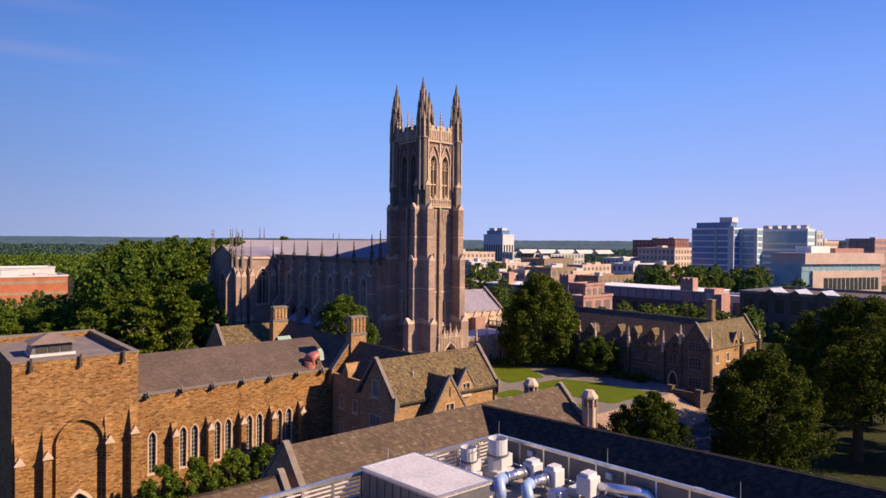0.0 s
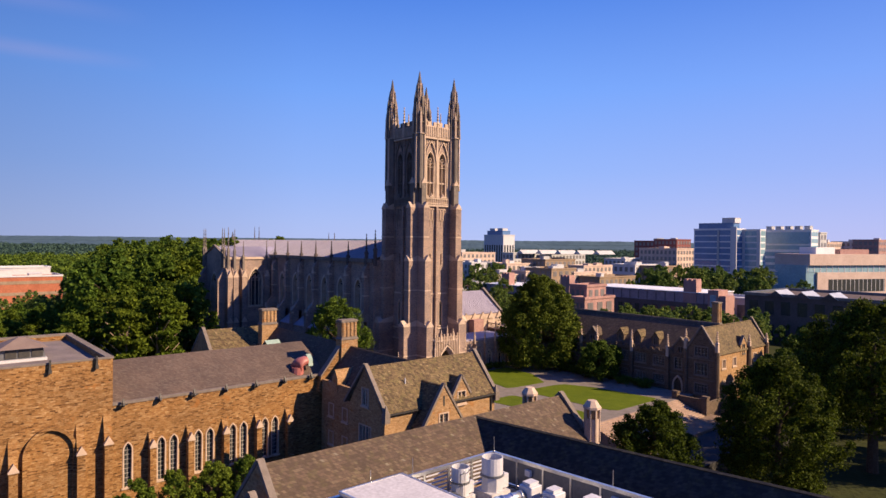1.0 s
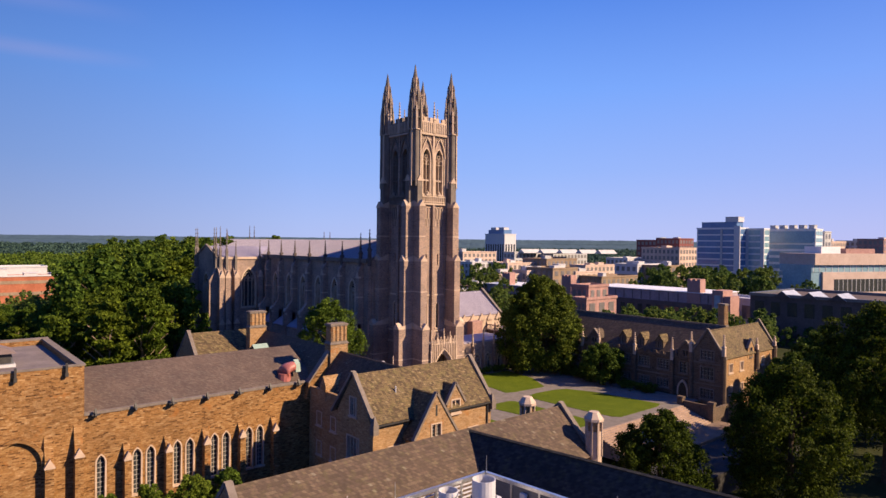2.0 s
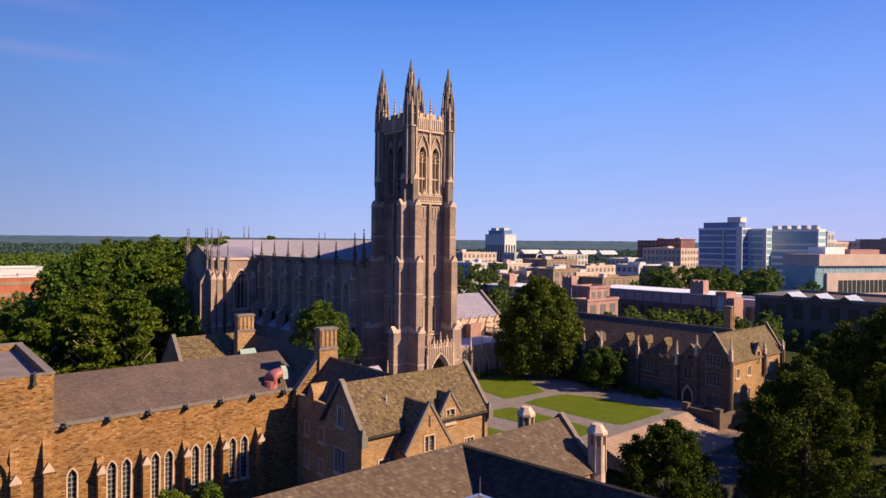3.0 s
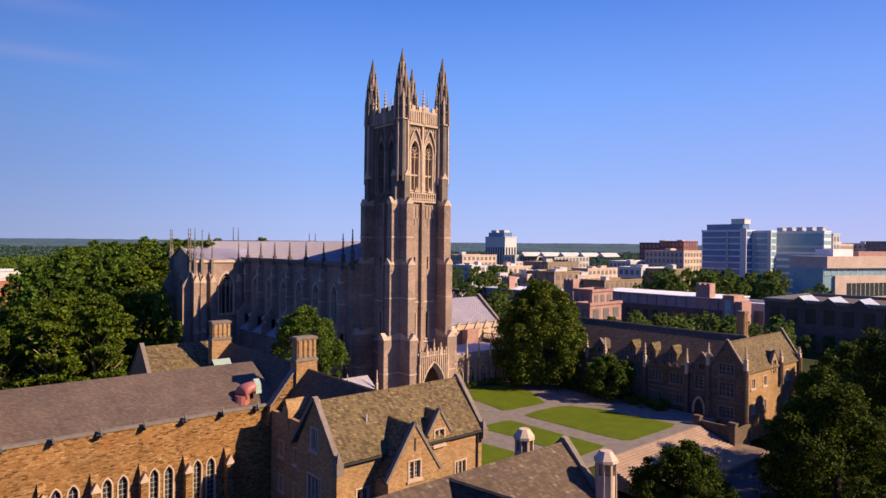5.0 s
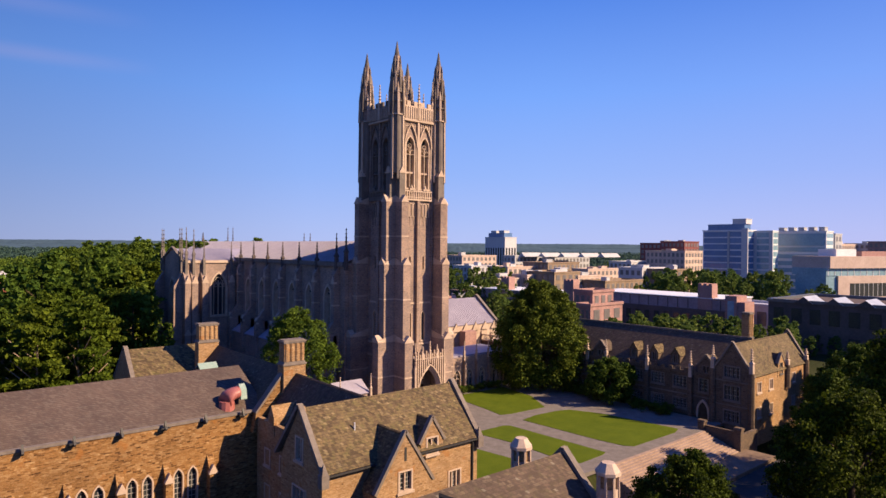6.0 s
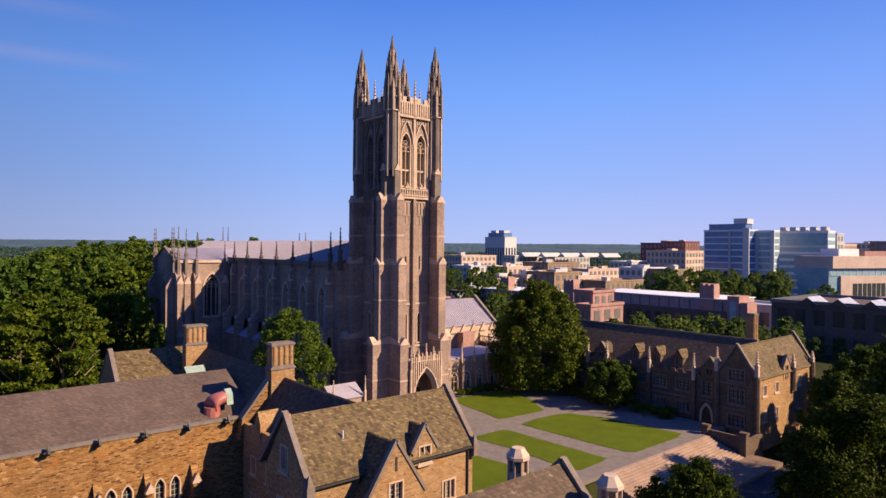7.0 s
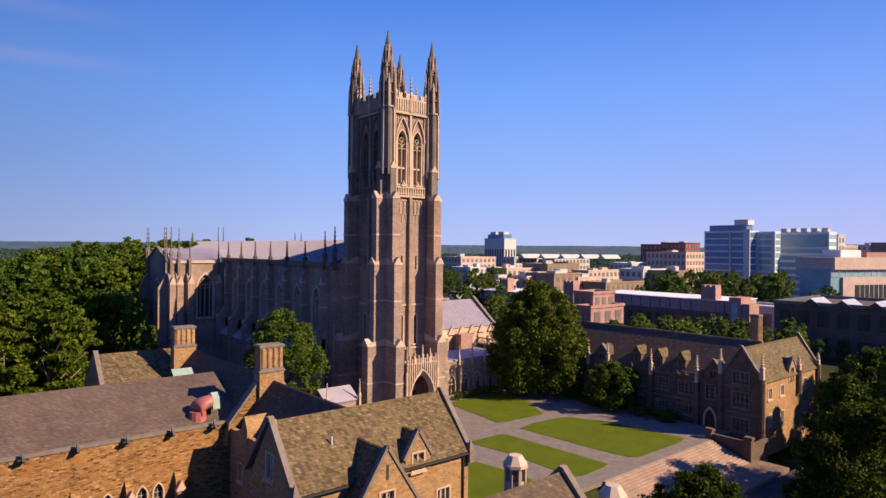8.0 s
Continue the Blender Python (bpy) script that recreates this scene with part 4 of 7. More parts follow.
# ---- the long hall with its tower block ----
HY = -22.6


def hall():
    t = empty("great_hall", "long tan rubble-stone hall with tall paired gothic windows", "hall", at=(-48, -16, -5))
    xa, xb = -61.9, -34.9
    butts = [-62.1 + 4.37 * i for i in range(6)]
    wins = [(-60.25, 1)] + [(-55.85 + 4.37 * i, 2) for i in range(4)]
    holes = []
    for u, n in wins:
        for k in ([0] if n == 1 else [-0.72, 0.72]):
            holes.append(arch_pts(u + k, 1.12, 0.3, 5.6))
    wall(t, "-y", HY, [(xa, -7), (xb + 3, -7), (xb + 3, 10.0), (xa, 10.0)], holes, HALL_STONE, 0.7)
    for u, n in wins:
        for k in ([0] if n == 1 else [-0.72, 0.72]):
            window(t, "-y", HY, u + k, 0.3, 1.12, 5.3, 1, True, depth=0.35, rim=0.14, bars=10)
    part("roof", roof_slab(bmesh.new(), (xa, HY + 0.5, 9.9), (-33.6, HY + 0.5, 9.9), (-33.6, -13.9, 13.7), (xa, -13.9, 13.7)), SLATE_HALL, t, "brown-grey slate roof")
    part("roof", roof_slab(bmesh.new(), (xa, -5.3, 9.9), (-33.6, -5.3, 9.9), (-33.6, -13.9, 13.7), (xa, -13.9, 13.7)), SLATE_HALL, t)
    part("back_wall", box(bmesh.new(), xa, xb, -5.6, -5.0, -7, 9.8), HALL_STONE, t)
    part("parapet", box(bmesh.new(), xa, -35.0, HY - 0.1, HY + 0.45, 10.0, 10.28), COPING, t)
    for x in butts[1:]:
        bm = box(bmesh.new(), x - 0.35, x + 0.35, HY - 1.0, HY, -7, 4.8)
        prism(bm, [(HY - 1.0, 4.8), (HY, 4.8), (HY, 6.4)], "x", x - 0.35, x + 0.35)
        box(bm, x - 0.42, x + 0.42, HY - 1.4, HY - 1.0, -7, 0.2)
        b = part("buttress", bm, HALL_STONE, t)
        cap = bmesh.new()
        gablet(cap, x, HY - 0.9, 4.6, 0.9, 0.45, 1.0, "y")
        part("gablet", cap, LIMESTONE, b)
    for i in range(7):        # carved water spouts on the parapet
        x = -60.9 + 4.0 * i
        bm = box(bmesh.new(), x - 0.14, x + 0.14, HY - 0.5, HY - 0.1, 9.75, 10.1)
        prism(bm, [(HY - 0.95, 10.02), (HY - 0.5, 9.8), (HY - 0.3, 10.3), (HY - 0.5, 10.75), (HY - 0.72, 10.3)], "x", x - 0.1, x + 0.1)
        if i % 2 == 0:
            box(bm, x - 0.42, x + 0.42, HY - 0.75, HY - 0.6, 10.0, 10.16)
        part("gargoyle", bm, IRON, t, "dark carved water spout")
    # tower block at the hall's end
    b = empty("hall_tower_block", "square tan stone block with flat roof beside the hall", "tower", at=(-68, -12, -5))
    x0, x1, top = -74.6, -61.9, 15.4
    wall(b, "-y", HY - 0.06, [(x0, -7), (x1, -7), (x1, top), (x0, top)], [arch_pts(-68.2, 4.4, -7.0 + 0.05, 0.3)], HALL_STONE, 0.7)
    wall(b, "-x", x0, [(0, -7), (-HY - 0.66, -7), (-HY - 0.66, top), (0, top)], [], HALL_STONE, 0.7)
    wall(b, "+x", x1 + 0.02, [(HY + 0.66, -7), (0, -7), (0, top), (HY + 0.66, top)], [], HALL_STONE, 0.7)
    wall(b, "+y", 0.6, [(-x1, -7), (-x0, -7), (-x0, top), (-x1, top)], [], HALL_STONE, 0.7)
    part("roof_deck", box(bmesh.new(), x0 + 0.5, x1 - 0.5, HY + 0.5, 0.1, top - 0.9, top - 0.6), ROOF_FELT, b, "grey flat roof")
    cp = bmesh.new()
    box(cp, x0 - 0.12, x1 + 0.12, HY - 0.12, HY + 0.4, top, top + 0.2), box(cp, x0 - 0.12, x1 + 0.12, -0.1, 0.7, top, top + 0.28)
    box(cp, x0 - 0.12, x0 + 0.65, HY + 0.4, -0.1, top, top + 0.2), box(cp, x1 - 0.65, x1 + 0.12, HY + 0.4, -0.1, top, top + 0.2)
    part("coping", cp, COPING, b)
    arch = bmesh.new()
    loop_frame(arch, arch_pts(-68.0, 5.1, -7, 8.8, 10, 0.65), 0.4, HY - 0.5, HY - 0.07)
    part("blind_arch", arch, HALL_STONE, b)
    loop = bmesh.new()
    loop_frame(loop, arch_pts(-68.2, 4.6, -7, 0.45, 8), 0.35, HY - 0.25, HY + 0.6)
    part("door_arch", loop, LIMESTONE, b)
    part("door", box(bmesh.new(), -70.3, -66.1, HY + 0.3, HY + 0.42, -7, 0.1), BARK, b)
    for x, tp in ((-74.0, 5.2), (-71.4, 5.4), (-65.2, 6.0), (-62.5, 6.6)):
        bm = box(bmesh.new(), x - 0.4, x + 0.4, HY - 1.05, HY - 0.06, -7, tp - 0.6)
        prism(bm, [(HY - 1.05, tp - 0.6), (HY - 0.06, tp - 0.6), (HY - 0.06, tp + 2.6)], "x", x - 0.4, x + 0.4)
        q = part("buttress", bm, HALL_STONE, b)
        cap = bmesh.new()
        gablet(cap, x, HY - 0.95, tp - 0.7, 1.0, 0.45, 1.0, "y")
        part("gablet", cap, LIMESTONE, q)
    for x in (-72.9, -68.1, -63.6):
        bm = box(bmesh.new(), x - 0.16, x + 0.16, HY - 0.55, HY - 0.07, 14.5, 14.9)
        box(bm, x - 0.1, x + 0.1, HY - 0.45, HY - 0.25, 14.9, 15.9)
        part("gargoyle", bm, IRON, b, "dark carved water spout")
    # roof vent house on the block
    v = empty("roof_vent_house", "dark louvred vent house with hipped metal cap on the flat roof", "roof vent", at=(-69.6, -13, top - 0.6))
    part("curb", box(bmesh.new(), -72.0, -67.2, -15.6, -11.0, top - 0.6, top - 0.3), WHITE, v)
    part("body", prism(bmesh.new(), [(-71.9, top - 0.3), (-67.3, top - 0.3), (-67.6, top + 0.9), (-71.6, top + 0.9)], "y", -15.2, -11.4), GREY_METAL, v)
    for i in range(3):
        for y in (-15.26, -11.34):
            part("louvre_panel", box(bmesh.new(), -71.3 + 1.3 * i, -70.2 + 1.3 * i, y - 0.04, y + 0.04, top - 0.15, top + 0.75), IRON, v)
    part("cap", frustum(bmesh.new(), -69.6, -13.3, top + 0.9, top + 2.0, 3.5, 0.35, 4, math.pi / 4), CAP_SHEET, v, "brown hipped metal cap")


hall()

# ---- gabled houses between hall and court ----
def house_b():
    t = empty("cross_wing", "stone cross wing with steep slate roof behind the hall", "building", at=(-31, -18, -5))
    part("west_wall", box(bmesh.new(), -35.4, -34.9, -38.4, -23.4, -7, 9.7), HOUSE_STONE, t)
    part("east_wall", box(bmesh.new(), -27.0, -26.5, -38.4, 2.0, -7, 9.7), HOUSE_STONE, t)
    part("roof", roof_slab(bmesh.new(), (-35.0, -38.6, 8.6), (-35.0, -23.5, 8.6), (-31, -23.5, 14.0), (-31, -38.6, 14.0)), SLATE_LOW, t, "steep brown slate roof")
    part("roof", roof_slab(bmesh.new(), (-26.4, -38.6, 8.6), (-26.4, 2, 8.6), (-31, 2, 14.0), (-31, -38.6, 14.0)), SLATE_LOW, t)
    part("roof", roof_slab(bmesh.new(), (-35.2, -22.5, 9.4), (-35.2, 2, 9.4), (-31, 2, 14.2), (-31, -22.5, 14.2)), SLATE_LOW, t)
    bm = prism(bmesh.new(), [(-35.9, 8.0), (-26.2, 8.0), (-30.2, 14.6), (-31.9, 14.6), (-35.6, 10.0)], "y", -23.5, -22.62)
    part("gable_wall", bm, HALL_STONE, t)
    coping(t, [(-35.6, -23.05, 10.1), (-31.9, -23.05, 14.7)], 1.0, 0.2, COPING, "gable_coping")
    chimney(-31.2, -23.1, 11.0, 17.75, 2.7, 1.5, "stone chimney with clustered flues on the gable of the cross wing", 4)
    chimney(-32.3, 0.4, 11.0, 17.4, 2.8, 1.5, "stone chimney with clustered flues behind the hall roof", 4)
    for y in (-26.0, -29.5, -33.5):
        for z in (1.2, 5.0):
            window(t, "-x", -35.4, -y, z, 1.4, 1.9, 2, False, bars=4)
    for y in (-27.0, -32.5):        # small gabled dormers on the court-away slope
        bm = prism(bmesh.new(), [(y - 0.7, 8.5), (y + 0.7, 8.5), (y + 0.7, 10.4), (y, 11.6), (y - 0.7, 10.4)], "x", -35.5, -32.8)
        part("dormer", bm, HOUSE_STONE, t)


def house_d():
    t = empty("rear_wing", "mossy slate roofed wing with stone gable behind the hall", "building", at=(-37, 4, -5))
    part("roof", roof_slab(bmesh.new(), (-41.7, -0.4, 9.4), (-31, -0.4, 9.4), (-31, 4.6, 14.0), (-41.7, 4.6, 14.0)), SLATE_MOSS, t)
    part("roof", roof_slab(bmesh.new(), (-41.7, 9.6, 9.4), (-31, 9.6, 9.4), (-31, 4.6, 14.0), (-41.7, 4.6, 14.0)), SLATE_MOSS, t)
    bm = prism(bmesh.new(), [(-0.2, -7), (9.4, -7), (9.4, 9.4), (4.6, 14.0), (-0.2, 9.4)], "x", -42.1, -41.6)
    part("gable_wall", bm, HOUSE_STONE, t)
    part("wall", box(bmesh.new(), -41.6, -31, 0.0, 0.5, -7, 9.3), HOUSE_STONE, t)
    coping(t, [(-41.85, -0.5, 9.5), (-41.85, 4.6, 14.4), (-41.85, 9.7, 9.5)], 0.55, 0.3)


def house_c():
    t = empty("gabled_house", "stone house with steep mossy slate roof beside the court", "building", at=(-29, -38, -5))
    x0, x1, ye, yr, eave, ridge = -38.3, -20.6, -42.6, -38.6, 9.3, 14.1
    yb = 2 * yr - ye
    # front wall with its windows
    hs = [rect_pts(-23.6, 1.7, 4.6, 6.6), rect_pts(-35.6, 1.5, 4.6, 6.6)]
    wall(t, "-y", ye, [(x0, -7), (x1, -7), (x1, eave), (x0, eave)], hs, HOUSE_STONE, 0.5)
    window(t, "-y", ye, -23.6, 4.6, 1.7, 2.0, 3, False, bars=5)
    window(t, "-y", ye, -35.6, 4.6, 1.5, 2.0, 2, False, bars=5)
    part("roof", roof_slab(bmesh.new(), (x0 + 0.3, ye - 0.35, eave), (x1 - 0.3, ye - 0.35, eave), (x1 - 0.3, yr, ridge), (x0 + 0.3, yr, ridge)), SLATE_MOSS, t, "steep mossy brown slate roof")
    part("roof", roof_slab(bmesh.new(), (x0 + 0.3, yb + 0.35, eave), (x1 - 0.3, yb + 0.35, eave), (x1 - 0.3, yr, ridge), (x0 + 0.3, yr, ridge)), SLATE_MOSS, t)
    for face, plane in (("-x", x0), ("+x", x1)):
        s = along(face, 1)
        pts = [(s * (ye + 0.55), -7), (s * (yb - 0.55), -7), (s * (yb - 0.55), eave), (s * yr, ridge + 0.1), (s * (ye + 0.55), eave)]
        hl = [rect_pts(s * yr, 1.5, 9.4, 11.6), rect_pts(s * yr, 2.6, 4.4, 7.2)] if face == "-x" else []
        wall(t, face, plane, pts, hl, HOUSE_STONE, 0.5, "gable_wall")
        if hl:
            window(t, face, plane, s * yr, 9.4, 1.5, 2.2, 2, False, bars=5)
            window(t, face, plane, s * yr, 4.4, 2.6, 2.8, 4, False, bars=6)
        coping(t, [(plane, ye - 0.45, eave - 0.1), (plane, yr, ridge + 0.3), (plane, yb + 0.45, eave - 0.1)], 0.5, 0.3)
        k = bmesh.new()
        box(k, plane - 0.35, plane + 0.35, ye - 0.6, ye + 0.1, eave - 1.0, eave + 0.1)
        frustum(k, plane, ye - 0.25, eave + 0.1, eave + 1.0, 0.42, 0.05, 4, math.pi / 4)
        part("kneeler", k, COPING, t)
    part("gutter", box(bmesh.new(), x0 + 0.4, x1 - 0.4, ye - 0.5, ye - 0.36, eave - 0.2, eave - 0.05), IRON, t)
    part("downpipe", frustum(bmesh.new(), x1 - 0.7, ye - 0.12, -6, eave - 0.2, 0.09, 0.09, 8), IRON, t)
    # large projecting gable and the dormer beside it
    for name, xc, hw, yf, ze, zr, sill, wh, ww in (("cross_gable", -31.3, 3.0, -44.8, 7.4, 12.0, 6.9, 1.9, 1.6), ("wall_dormer", -26.6, 1.35, -42.75, 10.0, 12.1, 8.7, 1.7, 1.5)):
        g = bmesh.new()
        back = yr - 0.4
        fw = wall(t, "-y", yf, [(xc - hw, -7 if name == "cross_gable" else eave - 0.6), (xc + hw, -7 if name == "cross_gable" else eave - 0.6), (xc + hw, ze), (xc, zr), (xc - hw, ze)],
                  [rect_pts(xc, ww, sill, sill + wh)], HOUSE_STONE, 0.45, name)
        window(fw, "-y", yf, xc, sill, ww, wh, 2, False, bars=5)
        if name == "cross_gable":
            for k in (-1, 1):
                part("cheek", box(bmesh.new(), min(xc + k * hw, xc + k * (hw - 0.4)), max(xc + k * hw, xc + k * (hw - 0.4)), yf + 0.46, ye, -7, ze), HOUSE_STONE, fw)
        else:
            for k in (-1, 1):
                part("cheek", box(bmesh.new(), min(xc + k * hw, xc + k * (hw - 0.25)), max(xc + k * hw, xc + k * (hw - 0.25)), yf + 0.46, yr - 1.5, eave - 0.6, ze), HOUSE_STONE, fw)
        for k in (-1, 1):
            part("roof", roof_slab(bmesh.new(), (xc + k * (hw + 0.2), yf + 0.3, ze - 0.2), (xc + k * (hw + 0.2), back, ze - 0.2), (xc, back, zr), (xc, yf + 0.3, zr), 0.18), SLATE_MOSS, fw)
        coping(fw, [(xc - hw - 0.2, yf + 0.12, ze - 0.1), (xc, yf + 0.12, zr + 0.22)], 0.45, 0.26)
        coping(fw, [(xc, yf + 0.12, zr + 0.22), (xc + hw + 0.2, yf + 0.12, ze - 0.1)], 0.45, 0.26)
    part("roof_vent_pipe", frustum(bmesh.new(), -33.9, -40.6, 11.6, 12.5, 0.08, 0.08, 8), WHITE, t)
    part("slit", box(bmesh.new(), -31.42, -31.18, -44.83, -44.79, 9.6, 10.8), IRON, t)


def house_e():
    t = empty("low_range", "long low range with brown slate roof and gable ends", "building", at=(-44, -57, -5))
    x0, x1, yr, hw, eave, ridge = -60.0, -25.0, -57.2, 4.0, 8.2, 12.3
    for k in (-1, 1):
        part("roof", roof_slab(bmesh.new(), (x0 + 0.2, yr + k * (hw + 0.3), eave), (x1 - 0.2, yr + k * (hw + 0.3), eave), (x1 - 0.2, yr, ridge), (x0 + 0.2, yr, ridge)), SLATE_LOW, t, "brown slate roof with pale chipped slates")
        a, b = sorted((yr + k * hw, yr + k * (hw - 0.5)))
        part("wall", box(bmesh.new(), x0 + 0.6, x1 - 0.6, a, b, -7, eave), HOUSE_STONE, t)
    for x in (x0, x1):
        part("gable_wall", prism(bmesh.new(), [(yr - hw, -7), (yr + hw, -7), (yr + hw, eave), (yr, ridge), (yr - hw, eave)], "x", x - 0.25, x + 0.25), HOUSE_STONE, t)
        coping(t, [(x, yr - hw - 0.4, eave - 0.1), (x, yr, ridge + 0.3), (x, yr + hw + 0.4, eave - 0.1)], 0.55, 0.3)
    w = empty("west_wing", "small low wing with brown slate roof and stone coping", "building", at=(-68, -60.5, -5))
    for k in (-1, 1):
        part("roof", roof_slab(bmesh.new(), (-78, -60.5 + k * 4.0, 7.4), (-62.2, -60.5 + k * 4.0, 7.4), (-62.2, -60.5, 11.4), (-78, -60.5, 11.4)), SLATE_LOW, w)
    part("gable_wall", prism(bmesh.new(), [(-64.2, -7), (-56.8, -7), (-56.8, 7.6), (-60.5, 11.5), (-64.2, 7.6)], "x", -62.3, -61.9), HOUSE_STONE, w)
    coping(w, [(-62.1, -64.6, 7.4), (-62.1, -60.5, 11.7), (-62.1, -56.4, 7.4)], 0.5, 0.28)
    f = empty("side_range", "long range with shade-dark slate roof running off from the low range", "building", at=(-34, -90, -5))
    d = Vector((0.16, -0.987, 0))
    s = Vector((-0.987, -0.16, 0))
    a, b = Vector((-38.0, -57.0, 0)), Vector((-38.0, -57.0, 0)) + d * 75
    for k in (-1, 1):
        e = s * k * 4.0
        up = Vector((0, 0, 1))
        part("roof", roof_slab(bmesh.new(), a + e + up * 6.1, b + e + up * 6.1, b + up * 12.2, a + up * 12.2), SLATE_SHADED, f, "slate roof, its shade put into a dark blue-grey")
        w = s * k * 3.8
        bm = bmesh.new()
        prism(bm, [tuple((a + w).xy), tuple((b + w).xy), tuple((b + w * 0.88).xy), tuple((a + w * 0.88).xy)], "z", -7, 6.0)
        part("wall", bm, HOUSE_STONE, f)
    for n, (x, y) in enumerate(((-24.8, -61.2), (-25.4, -53.0))):
        q = empty("stone_turret", "octagonal stone turret with ribbed cap at the gable corner", "turret", "gable turrets", at=(x, y, 4))
        part("shaft", frustum(bmesh.new(), x, y, -7, 10.6, 0.85, 0.8, 8, math.pi / 8), LIMESTONE, q)
        for i in range(8):
            an = math.pi / 8 + math.tau * i / 8
            part("rib", bar(bmesh.new(), (x + 0.8 * math.cos(an), y + 0.8 * math.sin(an), 8.2), (x + 0.76 * math.cos(an), y + 0.76 * math.sin(an), 11.6), 0.17), LIMESTONE, q)
        part("core", frustum(bmesh.new(), x, y, 10.6, 11.6, 0.66, 0.66, 8, math.pi / 8), HOUSE_STONE, q)
        cap = frustum(bmesh.new(), x, y, 11.6, 11.85, 0.98, 0.98, 8, math.pi / 8)
        frustum(cap, x, y, 11.85, 12.45, 0.92, 0.5, 8, math.pi / 8)
        part("cap", cap, LIMESTONE, q)


def roof_dormer(parent, x0, x1, y, z0, ze, zr, hw):
    """A small dormer that looks along -x: stone front with a window, slate slopes behind a coped gable."""
    front = wall(parent, "-x", x0, [(-y - hw, z0), (-y + hw, z0), (-y + hw, ze), (-y, zr), (-y - hw, ze)], [rect_pts(-y, hw * 1.1, z0 + 0.35, ze)], SHADED_RANGE_STONE, 0.3, "dormer")
    window(front, "-x", x0, -y, z0 + 0.35, hw * 1.1, ze - z0 - 0.35, 2, False, OLD_SHADED_LIMESTONE, rim=0.1, depth=0.2)
    for k in (-1, 1):
        part("dormer_roof", roof_slab(bmesh.new(), (x0 - 0.15, y + k * (hw + 0.15), ze - 0.15), (x1, y + k * (hw + 0.15), ze - 0.15), (x1, y, zr + 0.12), (x0 - 0.15, y, zr + 0.12), 0.14), SLATE_MOSS, front)
        a, b = sorted((y + k * hw, y + k * (hw - 0.2)))
        part("cheek", box(bmesh.new(), x0 + 0.31, x1, a, b, z0, ze - 0.1), SHADED_RANGE_STONE, front)


def wall_gable(parent, face, plane, u, hw, z0, ze, zr, mat, back):
    """A gabled bay that stands up through the eaves, with its coping and little roof."""
    s = along(face, 1)
    g = wall(parent, face, plane, [(s * u - hw, z0), (s * u + hw, z0), (s * u + hw, ze), (s * u, zr), (s * u - hw, ze)], [rect_pts(s * u, hw * 0.9, z0 + 0.5, ze)], mat, 0.4, "wall_gable")
    window(g, face, plane, s * u, z0 + 0.5, hw * 0.9, ze - z0 - 0.5, 2, False, OLD_SHADED_LIMESTONE, rim=0.12)
    for k in (-1, 1):
        if face == "-x":
            coping(g, [(plane + 0.15, u + k * (hw + 0.1), ze - 0.1), (plane + 0.15, u, zr + 0.15)], 0.5, 0.22)
            part("gable_roof", roof_slab(bmesh.new(), (plane + 0.3, u + k * (hw + 0.1), ze - 0.1), (back, u + k * (hw + 0.1), ze - 0.1), (back, u, zr), (plane + 0.3, u, zr), 0.15), SLATE_LOW, g)
        else:
            coping(g, [(u + k * (hw + 0.1), plane + 0.15, ze - 0.1), (u, plane + 0.15, zr + 0.15)], 0.5, 0.22)
            part("gable_roof", roof_slab(bmesh.new(), (u + k * (hw + 0.1), plane + 0.3, ze - 0.1), (u + k * (hw + 0.1), back, ze - 0.1), (u, back, zr), (u, plane + 0.3, zr), 0.15), SLATE_LOW, g)


